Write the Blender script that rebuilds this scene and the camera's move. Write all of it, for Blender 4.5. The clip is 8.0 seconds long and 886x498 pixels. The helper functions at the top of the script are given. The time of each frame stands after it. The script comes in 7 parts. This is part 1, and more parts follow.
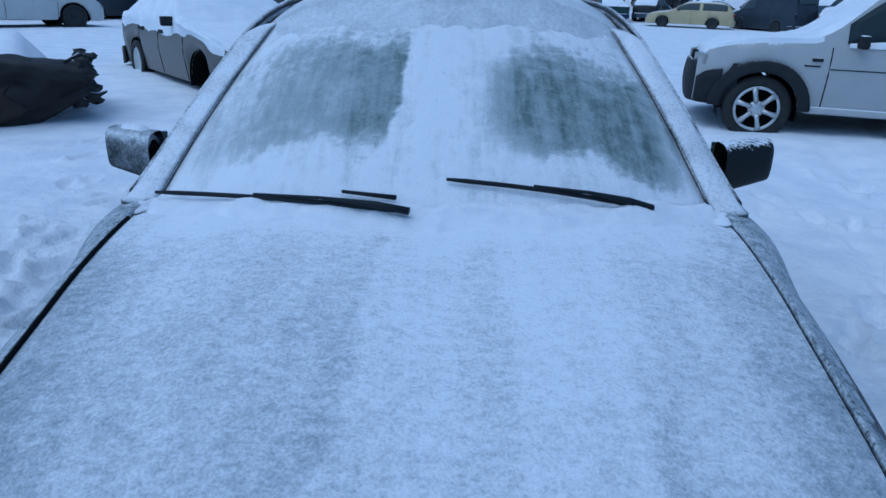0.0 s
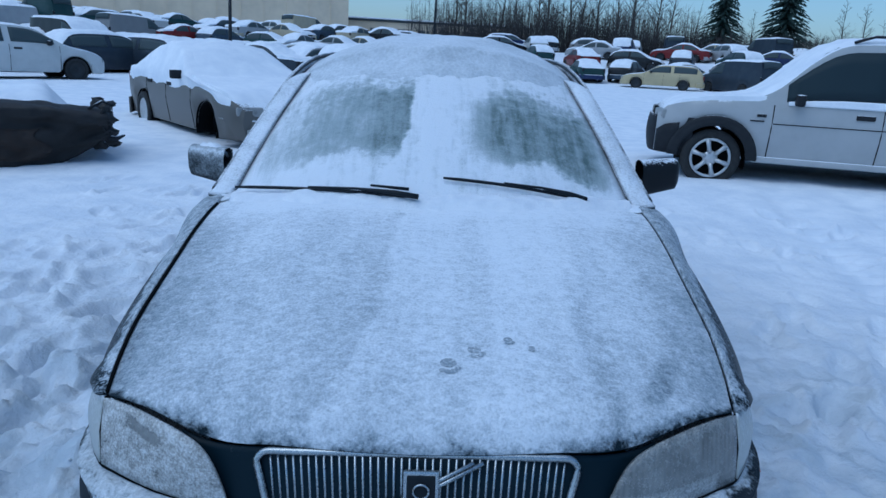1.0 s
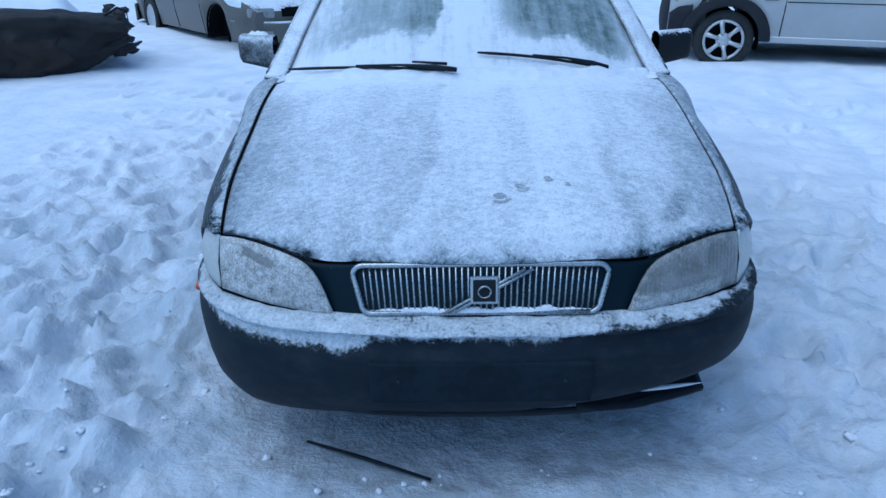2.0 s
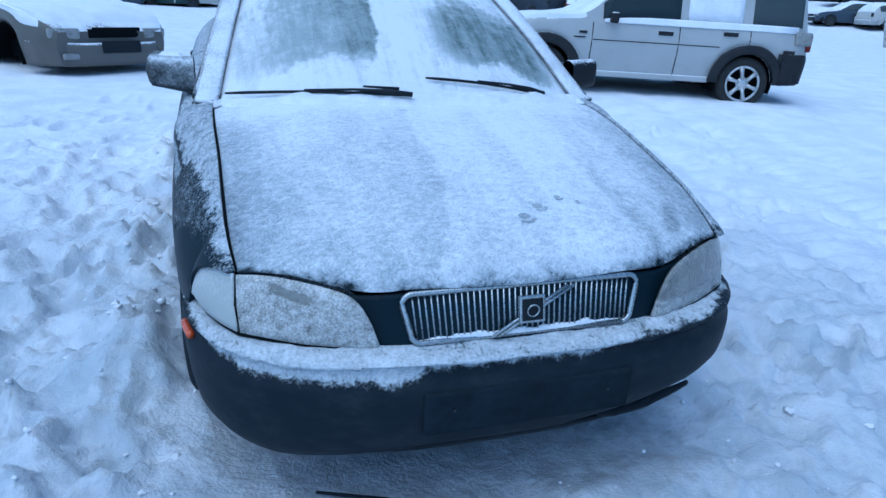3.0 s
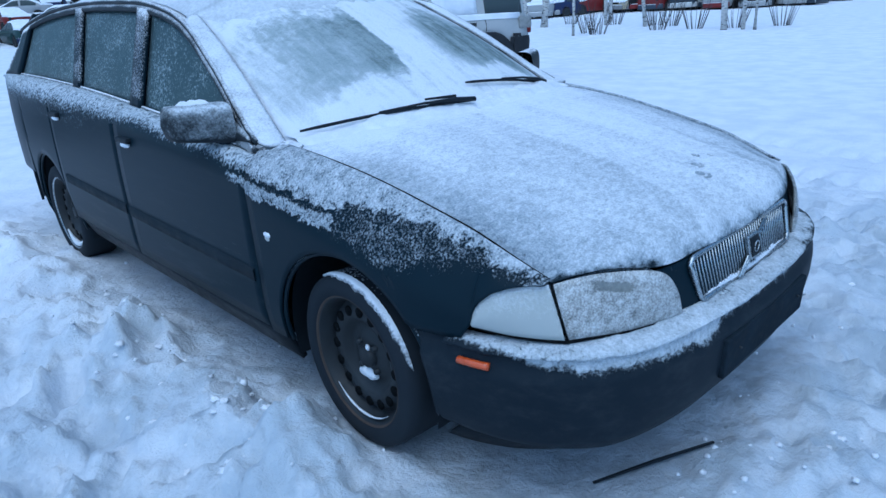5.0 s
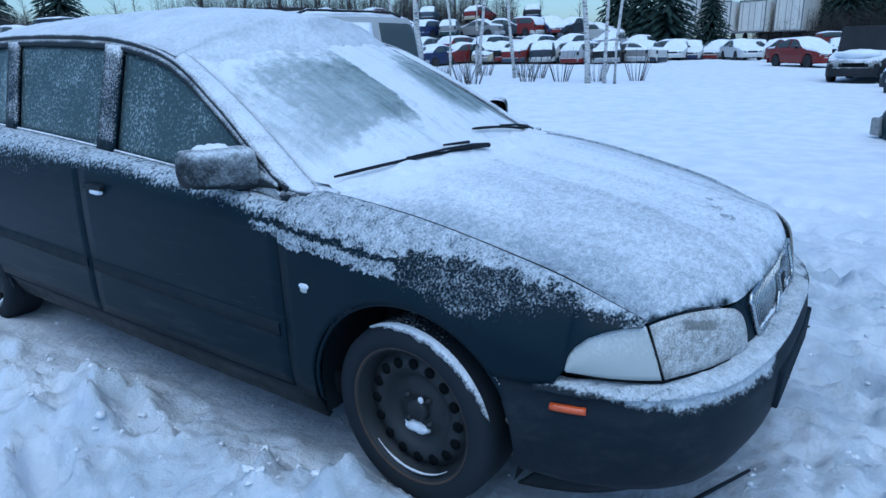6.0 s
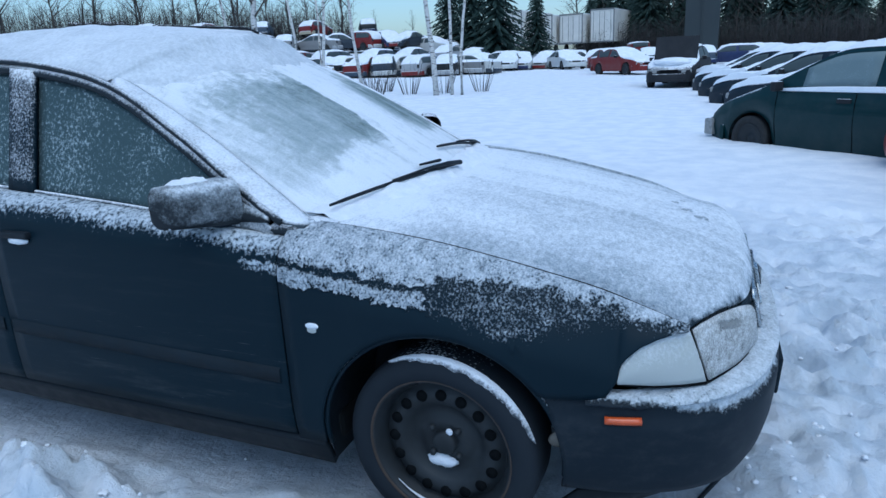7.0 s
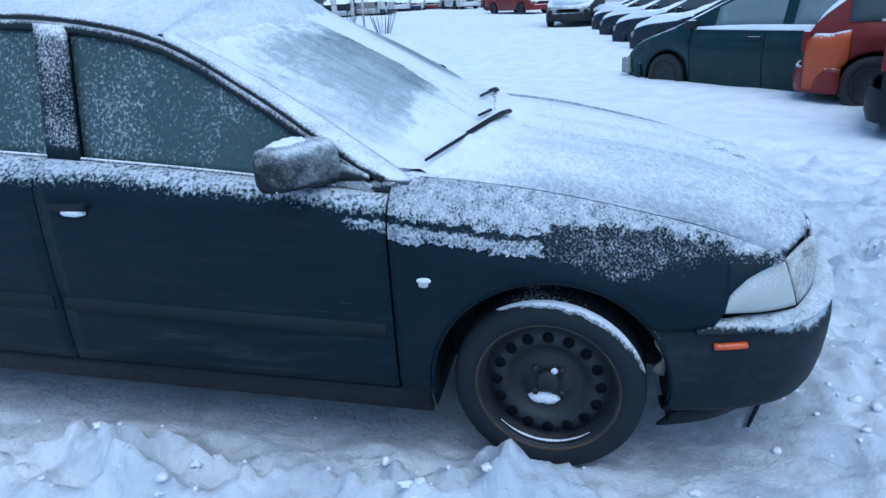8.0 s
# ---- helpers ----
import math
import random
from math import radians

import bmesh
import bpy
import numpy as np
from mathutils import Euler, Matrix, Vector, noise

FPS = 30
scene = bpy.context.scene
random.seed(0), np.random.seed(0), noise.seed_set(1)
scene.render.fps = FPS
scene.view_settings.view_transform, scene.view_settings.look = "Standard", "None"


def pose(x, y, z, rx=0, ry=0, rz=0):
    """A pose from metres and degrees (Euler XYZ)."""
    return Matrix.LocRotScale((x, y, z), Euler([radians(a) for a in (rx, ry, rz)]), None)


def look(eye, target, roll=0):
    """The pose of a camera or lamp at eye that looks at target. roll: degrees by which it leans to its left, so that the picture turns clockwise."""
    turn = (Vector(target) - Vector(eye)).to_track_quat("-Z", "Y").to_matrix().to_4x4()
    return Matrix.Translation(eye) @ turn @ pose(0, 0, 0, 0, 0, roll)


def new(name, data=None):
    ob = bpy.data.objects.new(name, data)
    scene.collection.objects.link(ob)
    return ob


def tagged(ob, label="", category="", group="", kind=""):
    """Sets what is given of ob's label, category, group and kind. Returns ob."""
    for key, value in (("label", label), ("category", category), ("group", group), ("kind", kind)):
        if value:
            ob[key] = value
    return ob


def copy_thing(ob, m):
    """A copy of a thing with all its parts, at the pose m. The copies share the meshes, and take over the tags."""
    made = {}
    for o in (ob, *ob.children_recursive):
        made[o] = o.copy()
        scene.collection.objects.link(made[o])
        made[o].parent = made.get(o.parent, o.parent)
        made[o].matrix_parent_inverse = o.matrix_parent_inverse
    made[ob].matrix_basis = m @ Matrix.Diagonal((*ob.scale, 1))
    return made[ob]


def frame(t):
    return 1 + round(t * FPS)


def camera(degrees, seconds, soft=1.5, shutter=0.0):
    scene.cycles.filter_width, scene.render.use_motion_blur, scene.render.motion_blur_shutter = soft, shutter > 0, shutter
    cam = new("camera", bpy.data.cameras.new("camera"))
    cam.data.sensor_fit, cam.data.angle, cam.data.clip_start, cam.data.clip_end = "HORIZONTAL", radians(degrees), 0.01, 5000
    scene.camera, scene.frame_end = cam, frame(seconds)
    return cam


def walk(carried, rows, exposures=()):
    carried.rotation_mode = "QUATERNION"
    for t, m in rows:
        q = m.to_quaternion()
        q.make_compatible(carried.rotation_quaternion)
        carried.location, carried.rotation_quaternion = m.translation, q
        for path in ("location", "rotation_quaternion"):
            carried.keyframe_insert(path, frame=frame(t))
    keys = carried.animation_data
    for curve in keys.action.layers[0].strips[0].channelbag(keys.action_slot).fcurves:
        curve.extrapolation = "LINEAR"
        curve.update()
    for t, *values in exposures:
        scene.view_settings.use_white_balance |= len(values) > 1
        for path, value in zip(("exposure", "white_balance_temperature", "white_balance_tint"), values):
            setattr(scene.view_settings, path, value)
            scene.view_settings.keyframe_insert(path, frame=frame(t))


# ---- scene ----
cam = camera(66.7, 8.0)
PATH = [
    (0, (0.028, -0.288, 1.383), (0.006, 1.589, 0.692), 2.4),
    (0.5, (-0.001, -0.671, 1.366), (0.041, 1.236, 0.766), 0.6),
    (1, (-0.004, -0.983, 1.368), (0.02, 0.944, 0.833), 3.2),
    (1.5, (0.024, -1.229, 1.334), (-0.002, 0.656, 0.666), 1.6),
    (2, (-0.109, -1.31, 1.321), (-0.105, 0.523, 0.522), 0.8),
    (2.2, (-0.233, -1.343, 1.323), (-0.186, 0.501, 0.548), 2.2),
    (3.3, (-0.887, -1.156, 1.256), (-0.211, 0.6, 0.58), 3.2),
    (3.5, (-1.056, -1.136, 1.241), (-0.382, 0.628, 0.583), 3.1),
    (4, (-1.348, -1.044, 1.236), (-0.444, 0.567, 0.468), 0.2),
    (4.5, (-1.544, -0.767, 1.232), (-0.398, 0.691, 0.484), -0.6),
    (5, (-1.838, -0.569, 1.254), (-0.542, 0.801, 0.589), -3.2),
    (5.2, (-1.946, -0.506, 1.28), (-0.617, 0.838, 0.625), -4.9),
    (6.3, (-2.241, -0.012, 1.268), (-0.557, 0.911, 0.71), -0.9),
    (6.5, (-2.298, 0.064, 1.283), (-0.565, 0.87, 0.696), -2.1),
    (7, (-2.301, 0.294, 1.294), (-0.508, 1.002, 0.763), -2.4),
    (7.5, (-2.312, 0.512, 1.308), (-0.466, 0.985, 0.699), -2.2),
    (8, (-2.494, 0.824, 1.348), (-0.665, 1.234, 0.649), -3.0),
]
EXPOSURES = [(0.0, -0.46, 4650, -2), (1.0, -0.34, 4800, -2), (1.6, -0.14, 4780, -2), (3.5, 0.10, 4650, -3), (5.0, 0.05, 4740, -3), (6.5, 0.03, 4980, -2), (7.0, 0.08, 5180, -2), (8.0, 0.30, 5050, -2)]
walk(cam, [(t, look(eye, target, roll)) for t, eye, target, roll in PATH], EXPOSURES)

# ---- world, sun ----
SUN_ELEV, SUN_ROT = radians(65.0), radians(240.0)
world = bpy.data.worlds.new("sky")
scene.world = world
world.use_nodes = True
wn = world.node_tree
sky = wn.nodes.new("ShaderNodeTexSky")
sky.sky_type = "NISHITA"
sky.sun_disc = False
sky.sun_elevation, sky.sun_rotation = SUN_ELEV, SUN_ROT
sky.altitude, sky.air_density, sky.dust_density, sky.ozone_density = 100, 1.0, 2.0, 2.0
wn.nodes["Background"].inputs[1].default_value = 0.15
wn.links.new(sky.outputs[0], wn.nodes["Background"].inputs[0])

sun_data = bpy.data.lights.new("sun", "SUN")
sun_data.energy, sun_data.angle, sun_data.color = 0.9, radians(75), (1.0, 0.93, 0.84)
sun = new("sun", sun_data)
sun.matrix_world = look((0, 0, 30), (0.30, 0.19, 29.07))

# ---- materials ----
def nd(nt, kind, ins=None, **props):
    n = nt.nodes.new("ShaderNode" + kind)
    for k, v in props.items():
        setattr(n, k, v)
    for k, v in (ins or {}).items():
        put_in(nt, n.inputs[k], v)
    return n


def put_in(nt, sock, v):
    if isinstance(v, bpy.types.NodeSocket):
        nt.links.new(v, sock)
    else:
        sock.default_value = v


def ma(nt, op, a, b=0.0, c=0.0):
    n = nd(nt, "Math", {0: a, 1: b, 2: c}, operation=op)
    return n.outputs[0]


def step(nt, v, lo, hi, out_lo=0.0, out_hi=1.0):
    n = nd(nt, "MapRange", {0: v, 1: lo, 2: hi, 3: out_lo, 4: out_hi}, interpolation_type="SMOOTHSTEP")
    return n.outputs[0]


def noi(nt, vec, scale, detail=3.0, rough=0.55, distort=0.0):
    n = nd(nt, "TexNoise", {"Vector": vec, "Scale": scale, "Detail": detail, "Roughness": rough, "Distortion": distort})
    return n.outputs[0]


def along(nt, v, xs, ys):
    """A smooth curve of heights over v, through a few stations."""
    lo, hi, a, b = xs[0], xs[-1], min(ys), max(ys)
    n = nd(nt, "FloatCurve", {1: nd(nt, "MapRange", {0: v, 1: lo, 2: hi}).outputs[0]})
    pts = n.mapping.curves[0].points
    while len(pts) < len(xs):
        pts.new(0.5, 0.5)
    for p, x, y in zip(pts, xs, ys):
        p.location = ((x - lo) / (hi - lo), (y - a) / (b - a))
    n.mapping.update()
    return ma(nt, "MULTIPLY_ADD", n.outputs[0], b - a, a)


def swing(nt, n, k):
    """A noise turned to lie about zero, times k."""
    return ma(nt, "MULTIPLY", ma(nt, "SUBTRACT", n, 0.5), k)


def total(nt, *vs):
    out = vs[0]
    for v in vs[1:]:
        out = ma(nt, "ADD", out, v)
    return out


def product(nt, *vs):
    out = vs[0]
    for v in vs[1:]:
        out = ma(nt, "MULTIPLY", out, v)
    return out


def mix(nt, f, a, b):
    n = nd(nt, "Mix", {0: f, 6: a, 7: b}, data_type="RGBA")
    return n.outputs[2]


def col(r, g, b):
    return (r, g, b, 1.0)


def start(name):
    m = bpy.data.materials.new(name)
    m.use_nodes = True
    nt = m.node_tree
    return m, nt, nt.nodes["Principled BSDF"]


def coords(nt):
    return nd(nt, "TexCoord").outputs["Object"]


def stretched(nt, vec, sx, sy, sz):
    return nd(nt, "Mapping", {"Vector": vec, "Scale": (sx, sy, sz)}).outputs[0]


def bumped(nt, bs, height, strength=0.5, dist=0.01):
    b = nd(nt, "Bump", {"Strength": strength, "Distance": dist, "Height": height})
    nt.links.new(b.outputs[0], bs.inputs["Normal"])


def up_of(nt):
    g = nd(nt, "NewGeometry")
    return nd(nt, "SeparateXYZ", {0: g.outputs["Normal"]}).outputs[2]


SNOW = col(0.82, 0.85, 0.90)


def simple(name, rgb, rough=0.6, metal=0.0, vary=0.15, scale=20.0, bump=0.15, coat=0.0):
    """A plain surface with two scales of tone and a fine relief."""
    m, nt, bs = start(name)
    v = coords(nt)
    a = noi(nt, v, scale, 5)
    b = noi(nt, v, scale * 0.13, 2)
    f = ma(nt, "ADD", ma(nt, "MULTIPLY", a, 0.5), ma(nt, "MULTIPLY", b, 0.5))
    lo = col(*[c * (1 - vary) for c in rgb])
    hi = col(*[min(1, c * (1 + vary)) for c in rgb])
    put_in(nt, bs.inputs["Base Color"], mix(nt, step(nt, f, 0.3, 0.7), lo, hi))
    put_in(nt, bs.inputs["Roughness"], step(nt, a, 0.3, 0.7, rough * 0.85, min(1, rough * 1.15)))
    bs.inputs["Metallic"].default_value = metal
    bs.inputs["Coat Weight"].default_value = coat
    if bump:
        bumped(nt, bs, a, bump, 0.004)
    return m


def frosted(name, rgb, bias=0.0, fine=110.0, patch=5.0, amp_fine=0.9, amp_patch=0.5, rough=0.4, coat=0.0, lo=0.45, hi=0.65,
            rand=False, dirt=0.015, streak=0.0):
    """Painted or plastic surface with frost and snow that lies where it faces up."""
    m, nt, bs = start(name)
    v = coords(nt)
    n1 = noi(nt, v, fine, 3, 0.6)
    n2 = noi(nt, v, patch, 4, 0.6, 0.6)
    up = up_of(nt)
    s = ma(nt, "ADD", up, ma(nt, "MULTIPLY", ma(nt, "SUBTRACT", n1, 0.5), amp_fine))
    s = ma(nt, "ADD", s, ma(nt, "MULTIPLY", ma(nt, "SUBTRACT", n2, 0.5), amp_patch))
    if streak:
        n3 = noi(nt, stretched(nt, v, 9, 1.2, 1), 1.0, 3, 0.6)
        s = ma(nt, "ADD", s, ma(nt, "MULTIPLY", ma(nt, "SUBTRACT", n3, 0.5), streak))
    s = ma(nt, "ADD", s, bias)
    f = step(nt, s, lo, hi)
    if rand:
        r = nd(nt, "ObjectInfo").outputs["Random"]
        ramp = nd(nt, "ValToRGB", {0: r})
        ramp.color_ramp.interpolation = "CONSTANT"
        shades = ((0.03, 0.04, 0.055), (0.35, 0.36, 0.37), (0.02, 0.05, 0.05), (0.5, 0.5, 0.48), (0.16, 0.02, 0.02),
                  (0.02, 0.03, 0.09), (0.22, 0.22, 0.22), (0.012, 0.014, 0.016), (0.42, 0.37, 0.26), (0.05, 0.07, 0.10))
        els = ramp.color_ramp.elements
        while len(els) < len(shades):
            els.new(0.5)
        for i, c in enumerate(shades):
            els[i].position = i / len(shades)
            els[i].color = col(*c)
        base = ramp.outputs[0]
    else:
        base = col(*rgb)
    n4 = noi(nt, v, 2.3, 6, 0.65)
    base = mix(nt, ma(nt, "MULTIPLY", step(nt, n4, 0.35, 0.75), dirt), base, col(0.10, 0.105, 0.11))
    bs.inputs["Specular IOR Level"].default_value = 0.15
    put_in(nt, bs.inputs["Base Color"], mix(nt, f, base, SNOW))
    put_in(nt, bs.inputs["Roughness"], step(nt, f, 0, 1, rough, 0.9))
    put_in(nt, bs.inputs["Coat Weight"], step(nt, f, 0, 0.5, coat, 0.0))
    bumped(nt, bs, ma(nt, "ADD", ma(nt, "MULTIPLY", f, 1.0), ma(nt, "MULTIPLY", n1, ma(nt, "MULTIPLY", f, 0.8))), 0.6, 0.006)
    return m


def snow_mat(name, grain=60.0, tone=1.0, clods=8.0):
    m, nt, bs = start(name)
    v = coords(nt)
    a = noi(nt, v, grain, 5, 0.65)
    b = noi(nt, v, clods, 5, 0.6)
    put_in(nt, bs.inputs["Base Color"], mix(nt, step(nt, b, 0.3, 0.7), col(0.76 * tone, 0.79 * tone, 0.85 * tone), col(0.86 * tone, 0.88 * tone, 0.92 * tone)))
    bs.inputs["Roughness"].default_value = 0.85
    bs.inputs["Subsurface Weight"].default_value = 0.0
    bumped(nt, bs, ma(nt, "ADD", a, ma(nt, "MULTIPLY", b, 2.0)), 0.5, 0.01)
    return m


def frosty_glass(name, density=0.5, fine=120.0, patch=4.0, tint=(0.05, 0.085, 0.085), streak=0.0, film=0.16, crystals=1.0, rearward=0.0, sharp=0.45):
    """Tinted glass with rime on it: thin grey film, crystals and thick patches."""
    m, nt, bs = start(name)
    v = coords(nt)
    n1 = noi(nt, v, fine, 4, 0.65)
    n2 = noi(nt, v, patch, 4, 0.6, 0.4)
    s = ma(nt, "ADD", ma(nt, "MULTIPLY", ma(nt, "SUBTRACT", n1, 0.5), crystals), ma(nt, "MULTIPLY", ma(nt, "SUBTRACT", n2, 0.5), 1.1))
    if streak:
        n3 = noi(nt, stretched(nt, v, 14, 1.0, 1.0), 1.0, 4, 0.65)
        s = ma(nt, "ADD", s, ma(nt, "MULTIPLY", ma(nt, "SUBTRACT", n3, 0.5), streak))
    xyz = nd(nt, "SeparateXYZ", {0: v})
    if rearward:
        # clearer in the lower front corner of the door
        k = ma(nt, "ADD", xyz.outputs[1], ma(nt, "MULTIPLY", xyz.outputs[2], 0.9))
        s = ma(nt, "ADD", s, step(nt, k, 2.55, 3.15, -rearward, rearward * 0.5))
    f = step(nt, s, 0.30 - density, 0.30 + sharp - density)
    bs.inputs["Base Color"].default_value = col(*tint)
    bs.inputs["Roughness"].default_value = 0.3
    bs.inputs["Specular IOR Level"].default_value = 0.25
    bs.inputs["Transmission Weight"].default_value = 0.25
    bs.inputs["IOR"].default_value = 1.2
    frost = nd(nt, "BsdfPrincipled", {"Base Color": mix(nt, step(nt, s, 0.3, 1.8), col(0.28, 0.35, 0.37), SNOW), "Roughness": 0.85})
    ms = nd(nt, "MixShader", {0: ma(nt, "ADD", ma(nt, "MULTIPLY", f, 0.96 - film), film), 1: bs.outputs[0], 2: frost.outputs[0]})
    bm_ = nd(nt, "Bump", {"Strength": 0.5, "Distance": 0.004, "Height": ma(nt, "ADD", n1, f)})
    nt.links.new(bm_.outputs[0], frost.inputs["Normal"])
    nt.links.new(ms.outputs[0], nt.nodes["Material Output"].inputs[0])
    return m


PAINT = (0.007, 0.0165, 0.025)
M_PAINT = frosted("dark_green_paint", PAINT, bias=-0.02, amp_patch=0.85, amp_fine=1.1)


def bonnet_frost():
    """Hoar frost on dark paint: grey and thin on one half and at the corners, thick streaks down the middle."""
    m, nt, bs = start("bonnet_paint_with_frost")
    v = coords(nt)
    xyz = nd(nt, "SeparateXYZ", {0: v})
    x, y = xyz.outputs[0], xyz.outputs[1]
    fine = noi(nt, v, 170.0, 3, 0.7)
    mid = noi(nt, stretched(nt, v, 42, 62, 50), 1.0, 4, 0.65, 0.3)
    patch = noi(nt, v, 2.6, 4, 0.6, 0.8)
    blot = noi(nt, v, 9.0, 4, 0.65, 0.6)
    streak = noi(nt, stretched(nt, v, 10, 0.8, 1), 1.0, 4, 0.6, 0.3)
    # the thin half ends in a clear line that bends out towards the nose
    line = along(nt, y, (0.12, 0.27, 0.42, 0.55, 0.85, 1.10), (-0.225, -0.170, -0.122, -0.100, -0.094, -0.088))
    d = total(nt, x, ma(nt, "MULTIPLY", line, -1.0), swing(nt, blot, 0.05))
    thin = product(nt, step(nt, d, -0.012, 0.014, 1.0, 0.0), step(nt, y, 0.80, 1.15, 1.0, 0.45))
    side = step(nt, total(nt, x, ma(nt, "MULTIPLY", y, -0.10), swing(nt, patch, 0.16)), 0.14, 0.50)
    rill = total(nt, x, ma(nt, "MULTIPLY", y, 0.08), swing(nt, blot, 0.05))
    rill = product(nt, step(nt, rill, 0.36, 0.40), step(nt, rill, 0.40, 0.45, 1.0, 0.0), step(nt, y, 0.25, 0.75, 1.0, 0.2))
    edge = step(nt, ma(nt, "ABSOLUTE", x), 0.50, 0.69)
    s = total(nt, 0.99, swing(nt, fine, 0.80), swing(nt, mid, 0.72), swing(nt, patch, 0.32), swing(nt, streak, 0.34), swing(nt, blot, 0.22))
    s = ma(nt, "SUBTRACT", s, total(nt, ma(nt, "MULTIPLY", thin, 0.16), ma(nt, "MULTIPLY", side, 0.12), ma(nt, "MULTIPLY", rill, 0.16), ma(nt, "MULTIPLY", edge, 0.20), step(nt, ma(nt, "ADD", y, swing(nt, patch, 0.5)), 0.15, 0.95, 0.13, 0.0)))
    # drift near the windscreen
    s = ma(nt, "ADD", s, step(nt, ma(nt, "ADD", y, swing(nt, blot, 0.2)), 0.95, 1.15, 0.0, 0.22))
    up = up_of(nt)
    aside = step(nt, ma(nt, "ABSOLUTE", ma(nt, "ADD", x, 0.352)), 0.02, 0.06)
    s = ma(nt, "ADD", s, product(nt, step(nt, up, 0.05, 0.45, -1.1, 0.0), aside))
    # the front lip and the corners are blown clear in tatters
    lip = along(nt, ma(nt, "ABSOLUTE", x), (0.0, 0.20, 0.33, 0.42, 0.50, 0.58, 0.665), (0.147, 0.152, 0.169, 0.195, 0.229, 0.270, 0.325))
    e = total(nt, y, ma(nt, "MULTIPLY", lip, -1.0), swing(nt, mid, 0.020), swing(nt, blot, 0.040))
    s = ma(nt, "SUBTRACT", s, product(nt, step(nt, e, -0.032, 0.002, 0.9, 0.0), aside))
    scar = total(nt, x, ma(nt, "MULTIPLY", y, -0.55), swing(nt, blot, 0.04))
    scar = product(nt, step(nt, scar, 0.30, 0.32), step(nt, scar, 0.35, 0.37, 1.0, 0.0), step(nt, y, 0.22, 0.26), step(nt, y, 0.36, 0.42, 1.0, 0.0))
    s = ma(nt, "SUBTRACT", s, ma(nt, "MULTIPLY", product(nt, scar, step(nt, mid, 0.35, 0.6)), 0.42))
    f = step(nt, s, -0.02, 0.50)
    frost = mix(nt, step(nt, s, 0.36, 1.12), col(0.30, 0.345, 0.39), SNOW)
    put_in(nt, bs.inputs["Base Color"], mix(nt, f, col(*PAINT), frost))
    put_in(nt, bs.inputs["Roughness"], step(nt, f, 0, 1, 0.4, 0.9))
    bs.inputs["Specular IOR Level"].default_value = 0.2
    bumped(nt, bs, total(nt, ma(nt, "MULTIPLY", f, 0.8), fine, ma(nt, "MULTIPLY", mid, 1.4)), 0.6, 0.005)
    return m


